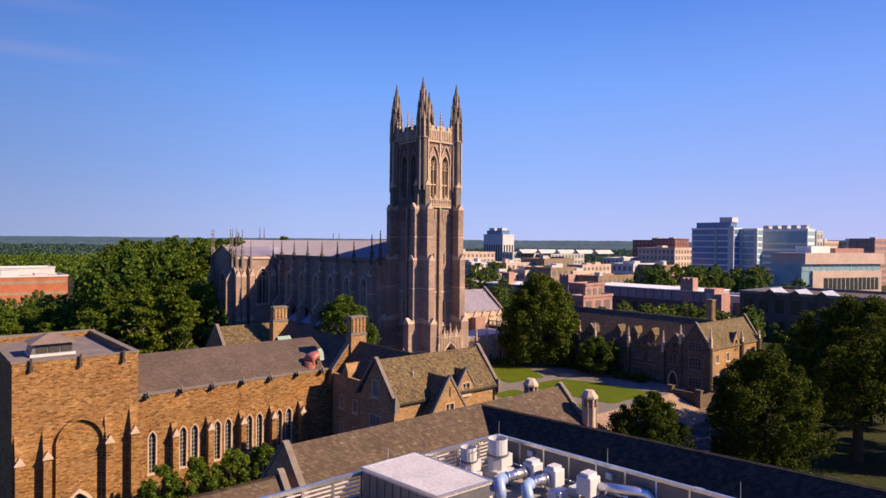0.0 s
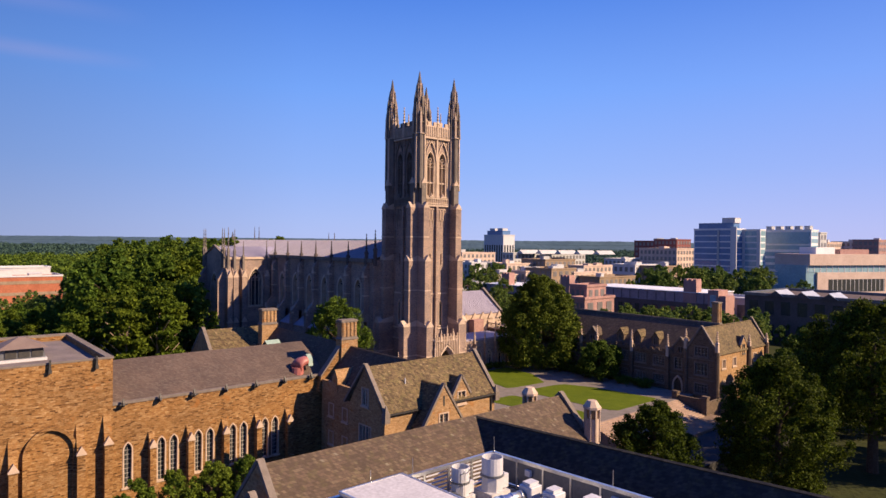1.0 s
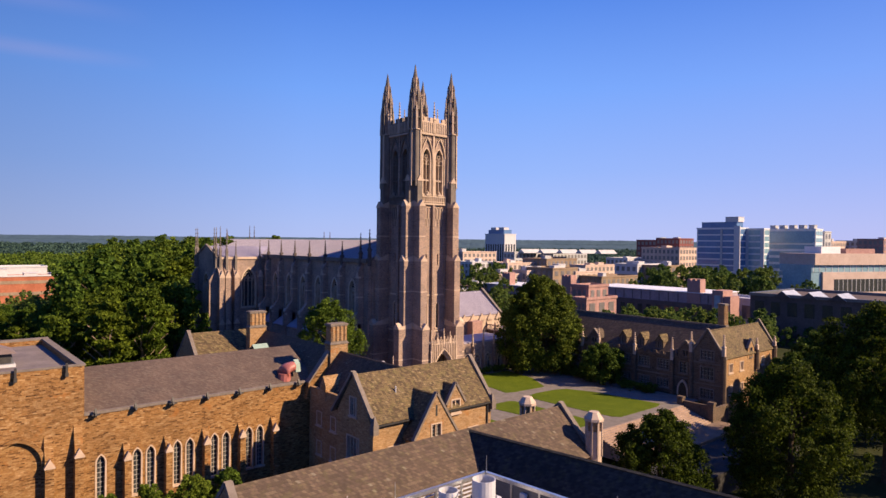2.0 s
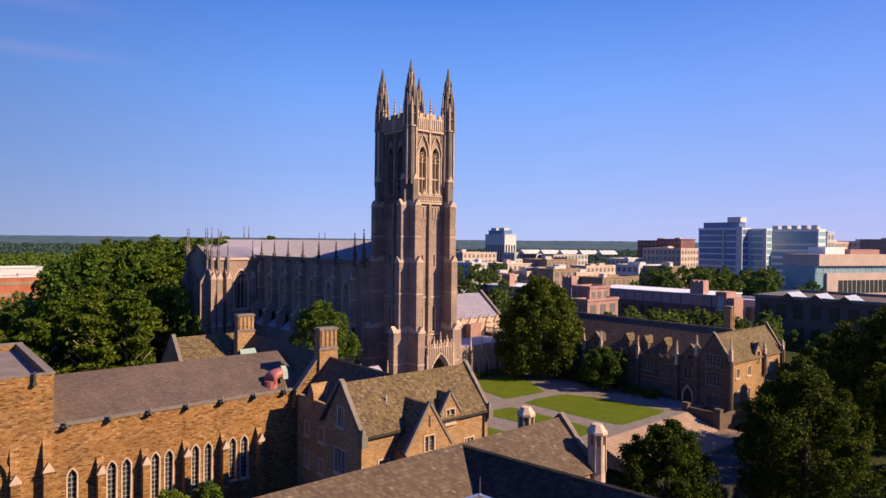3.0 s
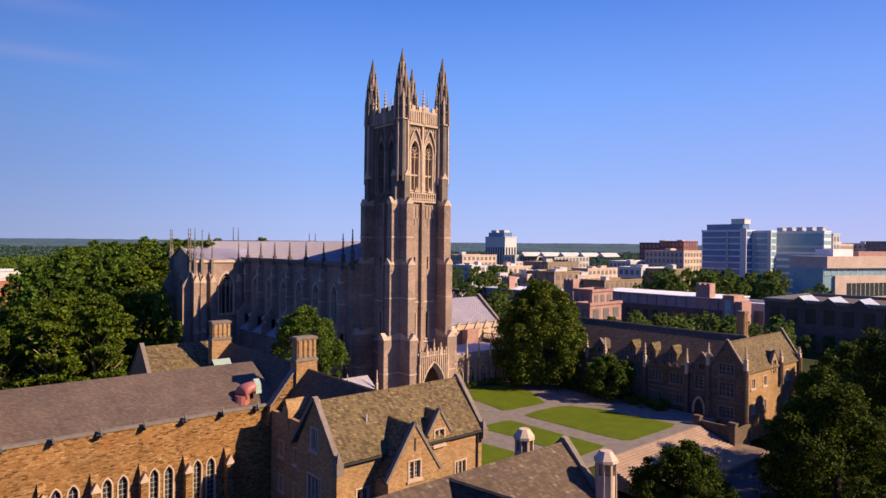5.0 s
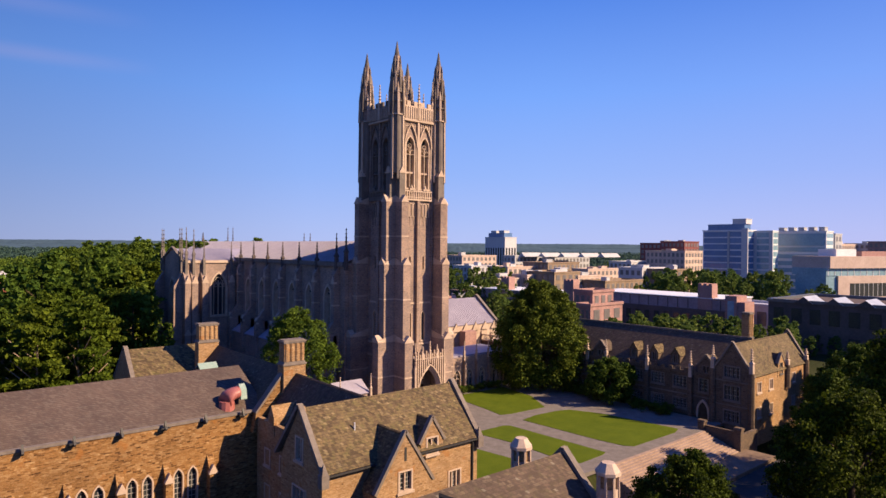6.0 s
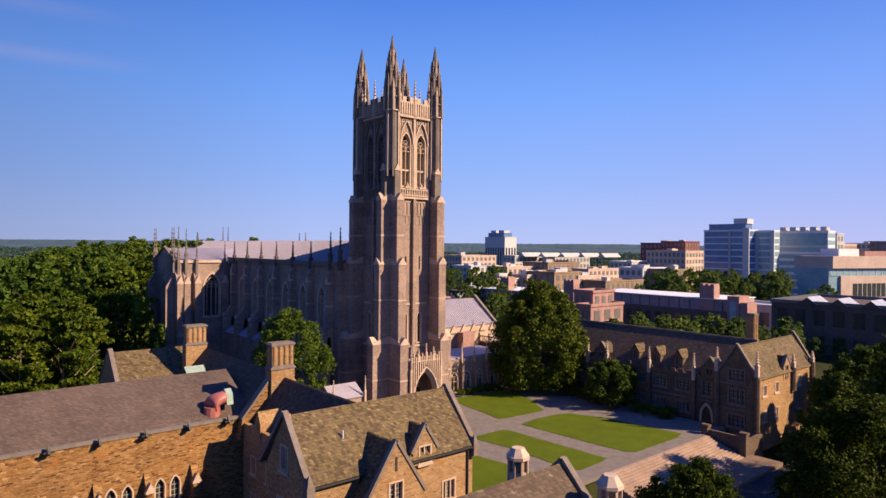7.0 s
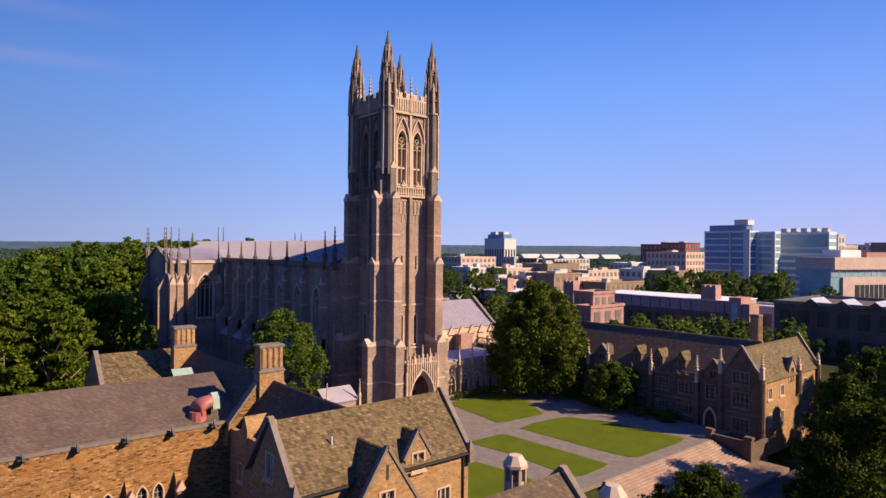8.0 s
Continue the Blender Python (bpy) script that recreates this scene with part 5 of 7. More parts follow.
def house_far():
    t = empty("court_range", "gothic stone range with slate roof, dormers and finials along the court", "building", at=(45, -20, 0))
    x0, x1, ya, yb, eave, ridge = 38.0, 51.4, -38.2, 11.0, 7.4, 13.3
    xr = (x0 + x1) / 2
    holes, wins = [rect_pts(36.2, 1.9, 4.2, 6.6)], [(-36.2, 4.2, 1.9, 2.4, 2)]
    for i in range(10):
        y = -31.9 + 4.25 * i
        for z, h in ((0.8, 1.9), (4.3, 2.2)):
            holes.append(rect_pts(-y, 2.7, z, z + h)), wins.append((y, z, 2.7, h, 4))
    wall(t, "-x", x0, [(-yb, -1), (-ya, -1), (-ya, eave), (-yb, eave)], holes, SHADED_RANGE_STONE, 0.5)
    for y, z, w, h, n in wins:
        # dull limestone keeps these frames as dark as the shade painted on the front
        window(t, "-x", x0, -y, z, w, h, n, False, OLD_SHADED_LIMESTONE, bars=4, rim=0.2, proud=0.1)
    part("roof", roof_slab(bmesh.new(), (x0 - 0.1, ya, eave), (x0 - 0.1, yb, eave), (xr, yb, ridge), (xr, ya - 3, ridge)), SLATE_LOW, t, "dark slate roof")
    part("roof", roof_slab(bmesh.new(), (x1, ya, eave), (x1, yb, eave), (xr, yb, ridge), (xr, ya - 3, ridge)), SLATE_LOW, t)
    part("ridge_tile", bar(bmesh.new(), (xr, ya - 3, ridge + 0.03), (xr, yb, ridge + 0.03), 0.3, 0.2), COPING, t)
    part("end_wall", prism(bmesh.new(), [(x0, -1), (x1, -1), (x1, eave), (xr, ridge), (x0, eave)], "y", yb - 0.5, yb), HOUSE_STONE, t)
    par = box(bmesh.new(), x0 - 0.25, x0 - 0.02, ya, yb, eave - 0.5, eave + 0.1)
    for i in range(33):
        box(par, x0 - 0.22, x0 - 0.04, ya + 0.4 + 1.45 * i, ya + 1.2 + 1.45 * i, eave + 0.1, eave + 0.6)
    part("parapet", par, SHADED_RANGE_STONE, t)
    part("string_course", box(bmesh.new(), x0 - 0.14, x0 - 0.01, ya, yb, 3.3, 3.5), OLD_SHADED_LIMESTONE, t)
    for y in (-30.5, -26.3, -22.1, -4.0, 1.0, 6.0):
        roof_dormer(t, x0 + 0.9, x0 + 3.6, y, eave + 0.4, eave + 2.3, eave + 3.5, 0.85)
    for y in (-15.4, -36.6):
        wall_gable(t, "-x", x0 - 0.06, y, 1.5, eave - 0.4, eave + 1.4, eave + 3.1, SHADED_RANGE_STONE, x0 + 2.8)
    for y in (-12.6, -16.9, -25.7, -34.0):
        bm = box(bmesh.new(), x0 - 0.7, x0, y - 0.35, y + 0.35, -0.8, 6.2)
        prism(bm, [(x0 - 0.7, 6.2), (x0, 6.2), (x0, 7.3)], "y", y - 0.35, y + 0.35)
        part("buttress", bm, SHADED_RANGE_STONE, t)
        spirelet(t, x0 - 0.35, y, eave - 0.9, 11.0, 0.42)
    # end pavilion: court front in stone darkened for shade, lit side in lighter stone
    p = empty("end_pavilion", "three-storey stone pavilion with gables at the range's end", "building", at=(47, -42, 0))
    px, py0, py1, pe, xe = 37.0, -44.6, -38.3, 9.6, 58.5
    yr = (py0 + py1) / 2
    levels = ((0.3, 2.2), (3.9, 2.6), (7.5, 2.1))
    wall(p, "-x", px, [(-py1, -3), (-py0 - 0.5, -3), (-py0 - 0.5, pe), (-yr, 13.0), (-py1, pe)], [rect_pts(-yr, 2.8, z, z + h) for z, h in levels], SHADED_RANGE_STONE, 0.5)
    for z, h in levels:
        window(p, "-x", px, -yr, z, 2.8, h, 4, False, OLD_SHADED_LIMESTONE, bars=3, rim=0.22, proud=0.12)
    for z in (3.1, 7.0):
        part("string_course", box(bmesh.new(), px - 0.12, px - 0.01, py0, py1, z, z + 0.18), OLD_SHADED_LIMESTONE, p)
    lights = [(x, z) for x in (39.6, 44.0, 53) for z in (1.4, 5.4)]
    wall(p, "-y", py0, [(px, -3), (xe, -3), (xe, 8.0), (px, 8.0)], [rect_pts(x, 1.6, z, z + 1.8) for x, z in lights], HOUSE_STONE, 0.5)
    for x, z in lights:
        window(p, "-y", py0, x, z, 1.6, 1.8, 3, False, bars=3)
    part("roof", roof_slab(bmesh.new(), (px + 0.2, py0 - 0.3, 8.2), (xe, py0 - 0.3, 8.2), (xe, yr, 13.2), (px + 0.2, yr, 13.2)), SLATE_MOSS, p, "brown slate roof")
    part("roof", roof_slab(bmesh.new(), (px + 0.2, py1 + 0.3, 8.2), (xe, py1 + 0.3, 8.2), (xe, yr, 13.2), (px + 0.2, yr, 13.2)), SLATE_MOSS, p)
    part("end_wall", prism(bmesh.new(), [(py0 + 0.52, -3), (py1, -3), (py1, 8.0), (yr, 13.0), (py0 + 0.52, 8.0)], "x", xe - 0.4, xe), HOUSE_STONE, p)
    coping(p, [(px, py0 - 0.4, 8.2), (px, yr, 13.5), (px, py1 + 0.3, 8.2)], 0.5, 0.3)
    coping(p, [(xe, py0 - 0.4, 8.2), (xe, yr, 13.8), (xe, py1 + 0.3, 8.2)], 0.5, 0.3)
    wall_gable(p, "-y", py0 - 0.06, 47.8, 1.3, 7.0, 9.4, 10.9, HOUSE_STONE, py0 + 2.2)
    for x, y, z in ((px - 0.1, py0, 12.7), (px - 0.1, py1, 12.6), (50.0, py0 - 0.2, 10.9), (xe - 0.4, py0 - 0.2, 10.6)):
        part("corner_shaft", frustum(bmesh.new(), x, y, -2.0 if x < 40 else 5.0, 8.8, 0.5, 0.46, 8, math.pi / 8), SHADED_RANGE_STONE, p)
        spirelet(p, x, y, 8.6, z, 0.46, "corner_finial")
    chimney(50.0, -38.0, 10.0, 17.2, 1.7, 1.5, "tall slim stone chimney on the court range roof", 2, 0.35)
    part("doorway", prism(bmesh.new(), [(y, z) for y, z in arch_pts(-36.2, 1.7, -0.5, 2.7)], "x", x0 - 0.12, x0 + 0.02), BARK, t)
    po = bmesh.new()
    loop_frame(po, arch_pts(0, 2.3, -0.5, 3.1), 0.35, -0.35, 0.0)
    po.transform(facing("-x", x0) @ Matrix.Translation((36.2, 0, 0)))
    part("door_surround", po, LIMESTONE, t)


house_b()
house_d()
house_c()
house_e()
house_far()

# ---- flat roof with air plant in the foreground ----
DECK = 10.0


def tube(pts, r, mat, parent, name, n=14):
    """A round duct along a polyline, with a seam ring at each joint."""
    bm = bmesh.new()
    rings = []
    for i, p in enumerate(pts):
        a, b = Vector(pts[max(0, i - 1)]), Vector(pts[min(len(pts) - 1, i + 1)])
        q = (b - a).to_track_quat("Z", "Y").to_matrix()
        rings.append([bm.verts.new(Vector(p) + q @ Vector((r * math.cos(math.tau * k / n), r * math.sin(math.tau * k / n), 0))) for k in range(n)])
    for ra, rb in zip(rings, rings[1:]):
        for k in range(n):
            bm.faces.new((ra[k], ra[(k + 1) % n], rb[(k + 1) % n], rb[k]))
    bm.faces.new(rings[0]), bm.faces.new(rings[-1][::-1])
    return part(name, bm, mat, parent, smooth=True)


def drum_fan(x, y, top, r, label):
    t = empty("exhaust_fan", label, "roof fan", "exhaust fans", at=(x, y, DECK))
    h = top - DECK
    part("curb", box(bmesh.new(), x - r * 1.2, x + r * 1.2, y - r * 1.2, y + r * 1.2, DECK, DECK + h * 0.2), MEMBRANE, t)
    bm = frustum(bmesh.new(), x, y, DECK + h * 0.2, DECK + h * 0.55, r * 1.05, r * 1.05, 8, math.pi / 8)
    box(bm, x - 0.2, x + r * 1.25, y - r * 0.9, y + 0.1, DECK + h * 0.25, DECK + h * 0.58)
    part("housing", bm, WHITE, t)
    bm = bmesh.new()
    n = 20
    for z, ro, ri in ((DECK + h * 0.58, r, r * 0.93),):
        rings = [[bm.verts.new((x + q * math.cos(math.tau * i / n), y + q * math.sin(math.tau * i / n), zz)) for i in range(n)] for q, zz in ((ro, z), (ro, top), (ri, top), (ri, z))]
        for a, b in ((0, 1), (1, 2), (2, 3), (3, 0)):
            for i in range(n):
                bm.faces.new((rings[a][i], rings[a][(i + 1) % n], rings[b][(i + 1) % n], rings[b][i]))
    part("fan_barrel", bm, WHITE, t)
    part("collar", frustum(bmesh.new(), x, y, DECK + h * 0.55, DECK + h * 0.6, r * 1.12, r * 1.12, 20), GREY_METAL, t)


def inline_fan(x, y, z, s, duct, elbow, label):
    t = empty("inline_fan", label, "roof fan", "duct fans", at=(x, y, DECK))
    bm = box(bmesh.new(), x - s / 2, x + s / 2, y - s / 2, y + s / 2, z - s * 0.55, z + s * 0.55)
    bmesh.ops.bevel(bm, geom=bm.edges[:], offset=0.05, segments=1, affect="EDGES")
    part("housing", bm, WHITE, t)
    part("inlet", box(bmesh.new(), x - s * 0.4, x + s * 0.4, y - s * 0.3, y + s * 0.3, z + s * 0.55, z + s * 0.75), WHITE, t)
    for dx in (-1, 1):
        for dy in (-1, 1):
            part("leg", box(bmesh.new(), x + dx * s * 0.4 - 0.05, x + dx * s * 0.4 + 0.05, y + dy * s * 0.4 - 0.05, y + dy * s * 0.4 + 0.05, DECK, z - s * 0.55), STEEL, t)
    d = tube(duct, 0.36, STEEL, t, "duct")
    for k in (0.15, 0.5, 0.85):
        a, b = Vector(duct[0]), Vector(duct[-1])
        p = a.lerp(b, k)
        tube([p - (b - a).normalized() * 0.05, p + (b - a).normalized() * 0.05], 0.41, STEEL, d, "flange")
    if elbow:
        tube(elbow, 0.44, SKY_TINT_STEEL, t, "elbow")
    return t


def plant_roof():
    t = empty("plant_roof", "flat roofed building with pale roof and louvred screen", "building", at=(-55, -85, 0))
    c = Vector((-44.4, -66.0, 0))
    far = c + Vector((0.1, -0.995, 0)) * 48
    part("body", prism(bmesh.new(), [(-75, -66.0), (c.x, c.y), (far.x, far.y), (-75, far.y)], "z", -7, DECK - 0.1), GREY_METAL, t)
    part("roof_deck", prism(bmesh.new(), [(-74.7, -66.3), (c.x - 0.3, c.y - 0.3), (far.x - 0.3, far.y + 0.3), (-74.7, far.y + 0.3)], "z", DECK - 0.1, DECK), DECKING, t, "stained pale roof membrane")
    for a, b, side in ((Vector((-75, -66.0, 0)), c, 0), (c, far, 1)):
        n = int((b - a).length / 2.3)
        for z, w in ((DECK + 0.12, 0.16), (12.2, 0.26)):
            part("screen_rail", bar(bmesh.new(), a + Vector((0, 0, z)), b + Vector((0, 0, z)), w), STEEL, t)
        for i in range(n + 1):
            p = a.lerp(b, i / n)
            part("screen_post", bar(bmesh.new(), p + Vector((0, 0, DECK)), p + Vector((0, 0, 12.2)), 0.15), STEEL, t)
            if i == n:
                continue
            q = a.lerp(b, (i + 1) / n)
            if side:
                part("screen_panel", bar(bmesh.new(), p.lerp(q, 0.03) + Vector((0, 0, 11.15)), p.lerp(q, 0.97) + Vector((0, 0, 11.15)), 1.75, 0.05), GREY_METAL, t)
                if i % 3 == 1:
                    m = p.lerp(q, 0.5)
                    part("junction_box", box(bmesh.new(), m.x - 0.32, m.x - 0.08, m.y - 0.25, m.y + 0.25, 11.3, 11.75), WHITE, t)
            else:
                for k in range(6):
                    z = 10.35 + 0.3 * k
                    part("louvre_slat", bar(bmesh.new(), p.lerp(q, 0.05) + Vector((0, 0, z)), p.lerp(q, 0.95) + Vector((0, 0, z)), 0.05, 0.16), WHITE, t)
    for x, y in ((-44.4, -66.1), (-43.4, -76.5), (-42.4, -86), (-56.2, -66.1), (-52.6, -66.1)):
        part("air_rod", frustum(bmesh.new(), x, y, 12.2, 13.5, 0.03, 0.015, 6), STEEL, t)
    b = empty("plant_box", "grey metal plant house with white top on the flat roof", "plant house", at=(-56, -70, DECK))
    part("body", prism(bmesh.new(), [(-58.7, -66.5), (-53.8, -66.4), (-53.4, -74.0), (-57.9, -73.8)], "z", DECK, 12.5), GREY_METAL, b, "ribbed dark grey metal side")
    for i in range(9):
        y = -67.2 - 0.8 * i
        x = -58.7 + 0.8 * (-66.5 - y) / 7.3 - 0.03
        part("side_rib", box(bmesh.new(), x - 0.03, x + 0.03, y - 0.05, y + 0.05, DECK, 12.45), GREY_METAL, b)
    part("top", prism(bmesh.new(), [(-58.8, -66.4), (-53.7, -66.3), (-53.3, -74.1), (-58.0, -73.9)], "z", 12.5, 12.75), MEMBRANE, b, "bright white stained roof membrane")
    rim = bmesh.new()
    cs = [(-58.8, -66.4), (-53.7, -66.3), (-53.3, -74.1), (-58.0, -73.9)]
    for i in range(4):
        bar(rim, (*cs[i], 12.72), (*cs[(i + 1) % 4], 12.72), 0.14)
    part("top_edge", rim, STEEL, b)
    drum_fan(-46.8, -68.3, 13.0, 0.8, "white drum exhaust fan on a raised curb")
    drum_fan(-49.1, -67.3, 12.5, 0.66, "smaller white drum exhaust fan with hoop ladder")
    drum_fan(-40.8, -82.2, 11.4, 0.75, "white drum exhaust fan by the roof screen")
    for k in (-0.22, 0.22):
        hoop = tube([(-49.6 + k, -68.1, DECK)] + [(-49.6 + k + 0.0, -68.1 - 0.45 * math.sin(a), 12.3 + 0.45 * (1 - math.cos(a))) for a in (0, 0.5, 1.0, 1.57)], 0.035, STEEL, None, "rail_hoop", 6)
        tagged(hoop, "bent steel rail beside the exhaust fan", "rail", "fan rails")
    inline_fan(-46.6, -71.9, 11.3, 1.15, [(-47.2, -71.8, 11.3), (-49.3, -71.4, 11.2)], [(-49.3, -71.4, 11.2), (-49.9, -71.5, 11.1), (-50.2, -71.9, 10.7), (-50.3, -72.1, DECK)], "white boxed fan with steel duct and elbow tinted blue for reflected sky")
    inline_fan(-46.1, -73.6, 11.2, 1.15, [(-46.7, -73.5, 11.2), (-48.3, -73.2, 11.1)], [(-48.3, -73.2, 11.1), (-48.9, -73.3, 11.0), (-49.2, -73.7, 10.6), (-49.3, -73.9, DECK)], "white boxed fan with steel duct and elbow tinted blue for reflected sky")
    inline_fan(-45.9, -76.6, 11.4, 1.25, [(-45.4, -77.1, 11.3), (-43.9, -79.3, 11.2), (-43.5, -79.8, 11.1), (-43.3, -80.1, 10.7), (-43.2, -80.3, DECK)], None, "white boxed fan with long bright steel duct")
    for i, (x, y, sx, sy) in enumerate(((-52.3, -66.9, 1.7, 0.7), (-50.6, -69.6, 0.7, 2.2), (-51.4, -68.2, 1.1, 0.5))):
        h = empty("roof_hatch", "low dark sloping metal hatch on the flat roof", "roof hatch", "roof hatches", at=(x, y, DECK))
        part("curb", box(bmesh.new(), x - sx, x + sx, y - sy, y + sy, DECK, DECK + 0.5), MEMBRANE, h)
        part("lid", prism(bmesh.new(), [(y - sy - 0.1, DECK + 0.5), (y + sy + 0.1, DECK + 0.5), (y + sy + 0.1, DECK + 0.85), (y - sy - 0.1, DECK + 0.65)], "x", x - sx - 0.1, x + sx + 0.1), GREY_METAL, h)
    for i, (x, y) in enumerate(((-47.6, -75.4), (-44.6, -74.9), (-47.9, -77.6), (-44.3, -78.6), (-50.9, -75.2))):
        v = empty("vent_pipe", "short steel vent pipe on the flat roof", "vent pipe", "vent pipes", at=(x, y, DECK))
        part("pipe", frustum(bmesh.new(), x, y, DECK, DECK + 0.7, 0.1, 0.1, 10), STEEL, v)
        part("cowl", frustum(bmesh.new(), x, y, DECK + 0.7, DECK + 0.9, 0.2, 0.06, 10), STEEL, v)
    for i, (x, y, a) in enumerate(((-48.0, -70.2, 0), (-45.2, -75.2, 1), (-47.0, -74.7, 1))):
        u = empty("condenser_unit", "pale boxed air unit on low feet", "air unit", "air units", at=(x, y, DECK))
        part("case", box(bmesh.new(), x - 0.7, x + 0.7, y - 0.4, y + 0.4, DECK + 0.15, DECK + 0.75), WHITE, u)
        for dx in (-0.5, 0.5):
            part("foot", box(bmesh.new(), x + dx - 0.06, x + dx + 0.06, y - 0.38, y + 0.38, DECK, DECK + 0.15), STEEL, u)


plant_roof()


def roof_hood(x, y, z):
    """Bulging copper cowl on the hall roof, with a green glazed end."""
    t = empty("roof_cowl", "round red copper cowl with weathered green end on the hall roof", "roof cowl", at=(x, y, z))
    bm = bmesh.new()
    n, m = 8, 10
    rows = []
    for i in range(n + 1):
        a = math.pi / 2 * i / n
        cx, cz, r = x - 1.5 * math.cos(a) + 1.2, z + 0.2 + 0.9 * math.sin(a), 1.0 - 0.12 * i / n
        rows.append([bm.verts.new((cx - r * 0.4 * math.cos(math.tau * k / m) * math.cos(a), y + r * math.cos(math.tau * k / m + 0.3), cz + r * 0.75 * math.sin(math.tau * k / m + 0.3))) for k in range(m)])
    for a, b in zip(rows, rows[1:]):
        for k in range(m):
            bm.faces.new((a[k], a[(k + 1) % m], b[(k + 1) % m], b[k]))
    bm.faces.new(rows[0]), bm.faces.new(rows[-1][::-1])
    part("cowl", bm, COPPER, t, smooth=True)
    part("glazed_end", prism(bmesh.new(), [(y - 0.8, z + 0.4), (y + 0.9, z + 0.4), (y + 0.7, z + 1.7), (y, z + 2.0), (y - 0.6, z + 1.5)], "x", x + 1.2, x + 1.9), VERDIGRIS, t)
    part("foot", frustum(bmesh.new(), x - 0.1, y, z - 1.4, z + 0.3, 0.95, 0.8, 12), COPPER, t)


roof_hood(-37.6, -20.6, 10.9)


def roof_light(x, y, z):
    """Small glazed lantern by the chimney."""
    t = empty("roof_light", "small pale glazed roof light beside the chimney", "skylight", at=(x, y, z))
    part("curb", box(bmesh.new(), x - 1.1, x + 1.1, y - 0.9, y + 0.9, z - 2.2, z), COPING, t)
    part("pane", roof_slab(bmesh.new(), (x - 1.2, y - 1.0, z), (x + 1.2, y - 1.0, z), (x + 1.2, y, z + 0.8), (x - 1.2, y, z + 0.8), 0.06), VERDIGRIS, t)
    part("pane", roof_slab(bmesh.new(), (x - 1.2, y + 1.0, z), (x + 1.2, y + 1.0, z), (x + 1.2, y, z + 0.8), (x - 1.2, y, z + 0.8), 0.06), VERDIGRIS, t)


roof_light(-34.6, -6.0, 12.2)

# ---- buildings beside and behind the court ----
def annex():
    t = empty("chapter_house", "pale-roofed stone chapter house behind the cloister", "building", at=(34, 25, 0))
    x0, x1, ye, yr, eave, ridge = 22.0, 43.0, 18.0, 25.0, 10.6, 16.0
    for k in (-1, 1):
        part("roof", roof_slab(bmesh.new(), (x0, yr + k * 7.2, eave), (x1, yr + k * 7.2, eave), (x1, yr, ridge), (x0, yr, ridge)), LEAD, t, "pale pink-grey standing-seam roof")
    sm = bmesh.new()
    for i in range(38):
        x = x0 + 0.4 + 0.55 * i
        bar(sm, (x, yr - 7.2, eave + 0.04), (x, yr, ridge + 0.04), 0.08)
    part("roof_seam", sm, LEAD, t)
    part("wall", box(bmesh.new(), x0, x1, ye, ye + 0.5, 0, eave), LIMESTONE, t)
    for x in (x0, x1):
        part("gable_wall", prism(bmesh.new(), [(ye + 0.52, 0), (32, 0), (32, eave), (yr, ridge + 0.2), (ye + 0.52, eave)], "x", x - 0.3, x + 0.3), LIMESTONE, t)
        coping(t, [(x, ye - 0.6, eave), (x, yr, ridge + 0.6), (x, 32.6, eave)], 0.7, 0.4)
    for i in range(7):
        x = x0 + 2 + 3.0 * i
        bm = bmesh.new()
        gablet(bm, x, ye - 0.2, eave - 1.4, 2.0, 0.3, 1.9, "y")
        part("gablet", bm, LIMESTONE, t)
    part("lift_tower", box(bmesh.new(), 31.0, 34.4, 15.8, 17.8, 0, 9.4), PINK_STONE, t)
    c = empty("cloister", "arcaded stone cloister with flat pale roof beside the tower", "building", at=(22, 6, 0))
    xa, xb, y0 = 12.2, 33.0, 3.6
    holes = [arch_pts(14.4 + 3.3 * i, 2.1, 0.3, 4.4) for i in range(6)]
    wall(c, "-y", y0, [(xa, -0.5), (xb, -0.5), (xb, 6.6), (xa, 6.6)], holes, TOWER_STONE, 0.6)
    for i in range(6):
        window(c, "-y", y0, 14.4 + 3.3 * i, 0.3, 2.1, 4.1, 2, True, depth=0.45)
        part("buttress", box(bmesh.new(), 12.6 + 3.3 * i, 13.1 + 3.3 * i, y0 - 0.7, y0, -0.3, 6.0), TOWER_STONE, c)
        spirelet(c, 12.85 + 3.3 * i, y0 - 0.2, 6.0, 9.8, 0.24)
    part("roof", box(bmesh.new(), xa, xb, y0 + 0.62, 13.0, 6.6, 6.9), LEAD, c)
    part("back_wall", box(bmesh.new(), xa, xb, 12.4, 13.0, -0.5, 6.59), TOWER_STONE, c)
    u = empty("upper_cloister", "shaded stone range with pale lattice balustrade behind the cloister", "building", at=(41, 20, 0))
    ux, ya, yb = 38.0, 11.4, 31.0
    us = [13.4 + 3.0 * i for i in range(6)]
    # this wall's shade sits in the darkened range stone
    wall(u, "-x", ux, [(-yb, -1), (-ya, -1), (-ya, 6.7), (-yb, 6.7)], [arch_pts(-y, 1.3, 2.8, 5.6) for y in us], SHADED_RANGE_STONE, 0.5)
    for y in us:
        window(u, "-x", ux, -y, 2.8, 1.3, 2.8, 2, True, OLD_SHADED_LIMESTONE)
    part("roof", box(bmesh.new(), ux + 0.51, 46, ya, yb, 6.4, 6.7), LEAD, u)
    for z in (6.7, 8.0):
        part("balustrade_rail", box(bmesh.new(), ux - 0.1, ux + 0.25, ya, yb, z, z + 0.2), LIMESTONE, u)
    for i in range(34):
        y = ya + 0.4 + 0.55 * i
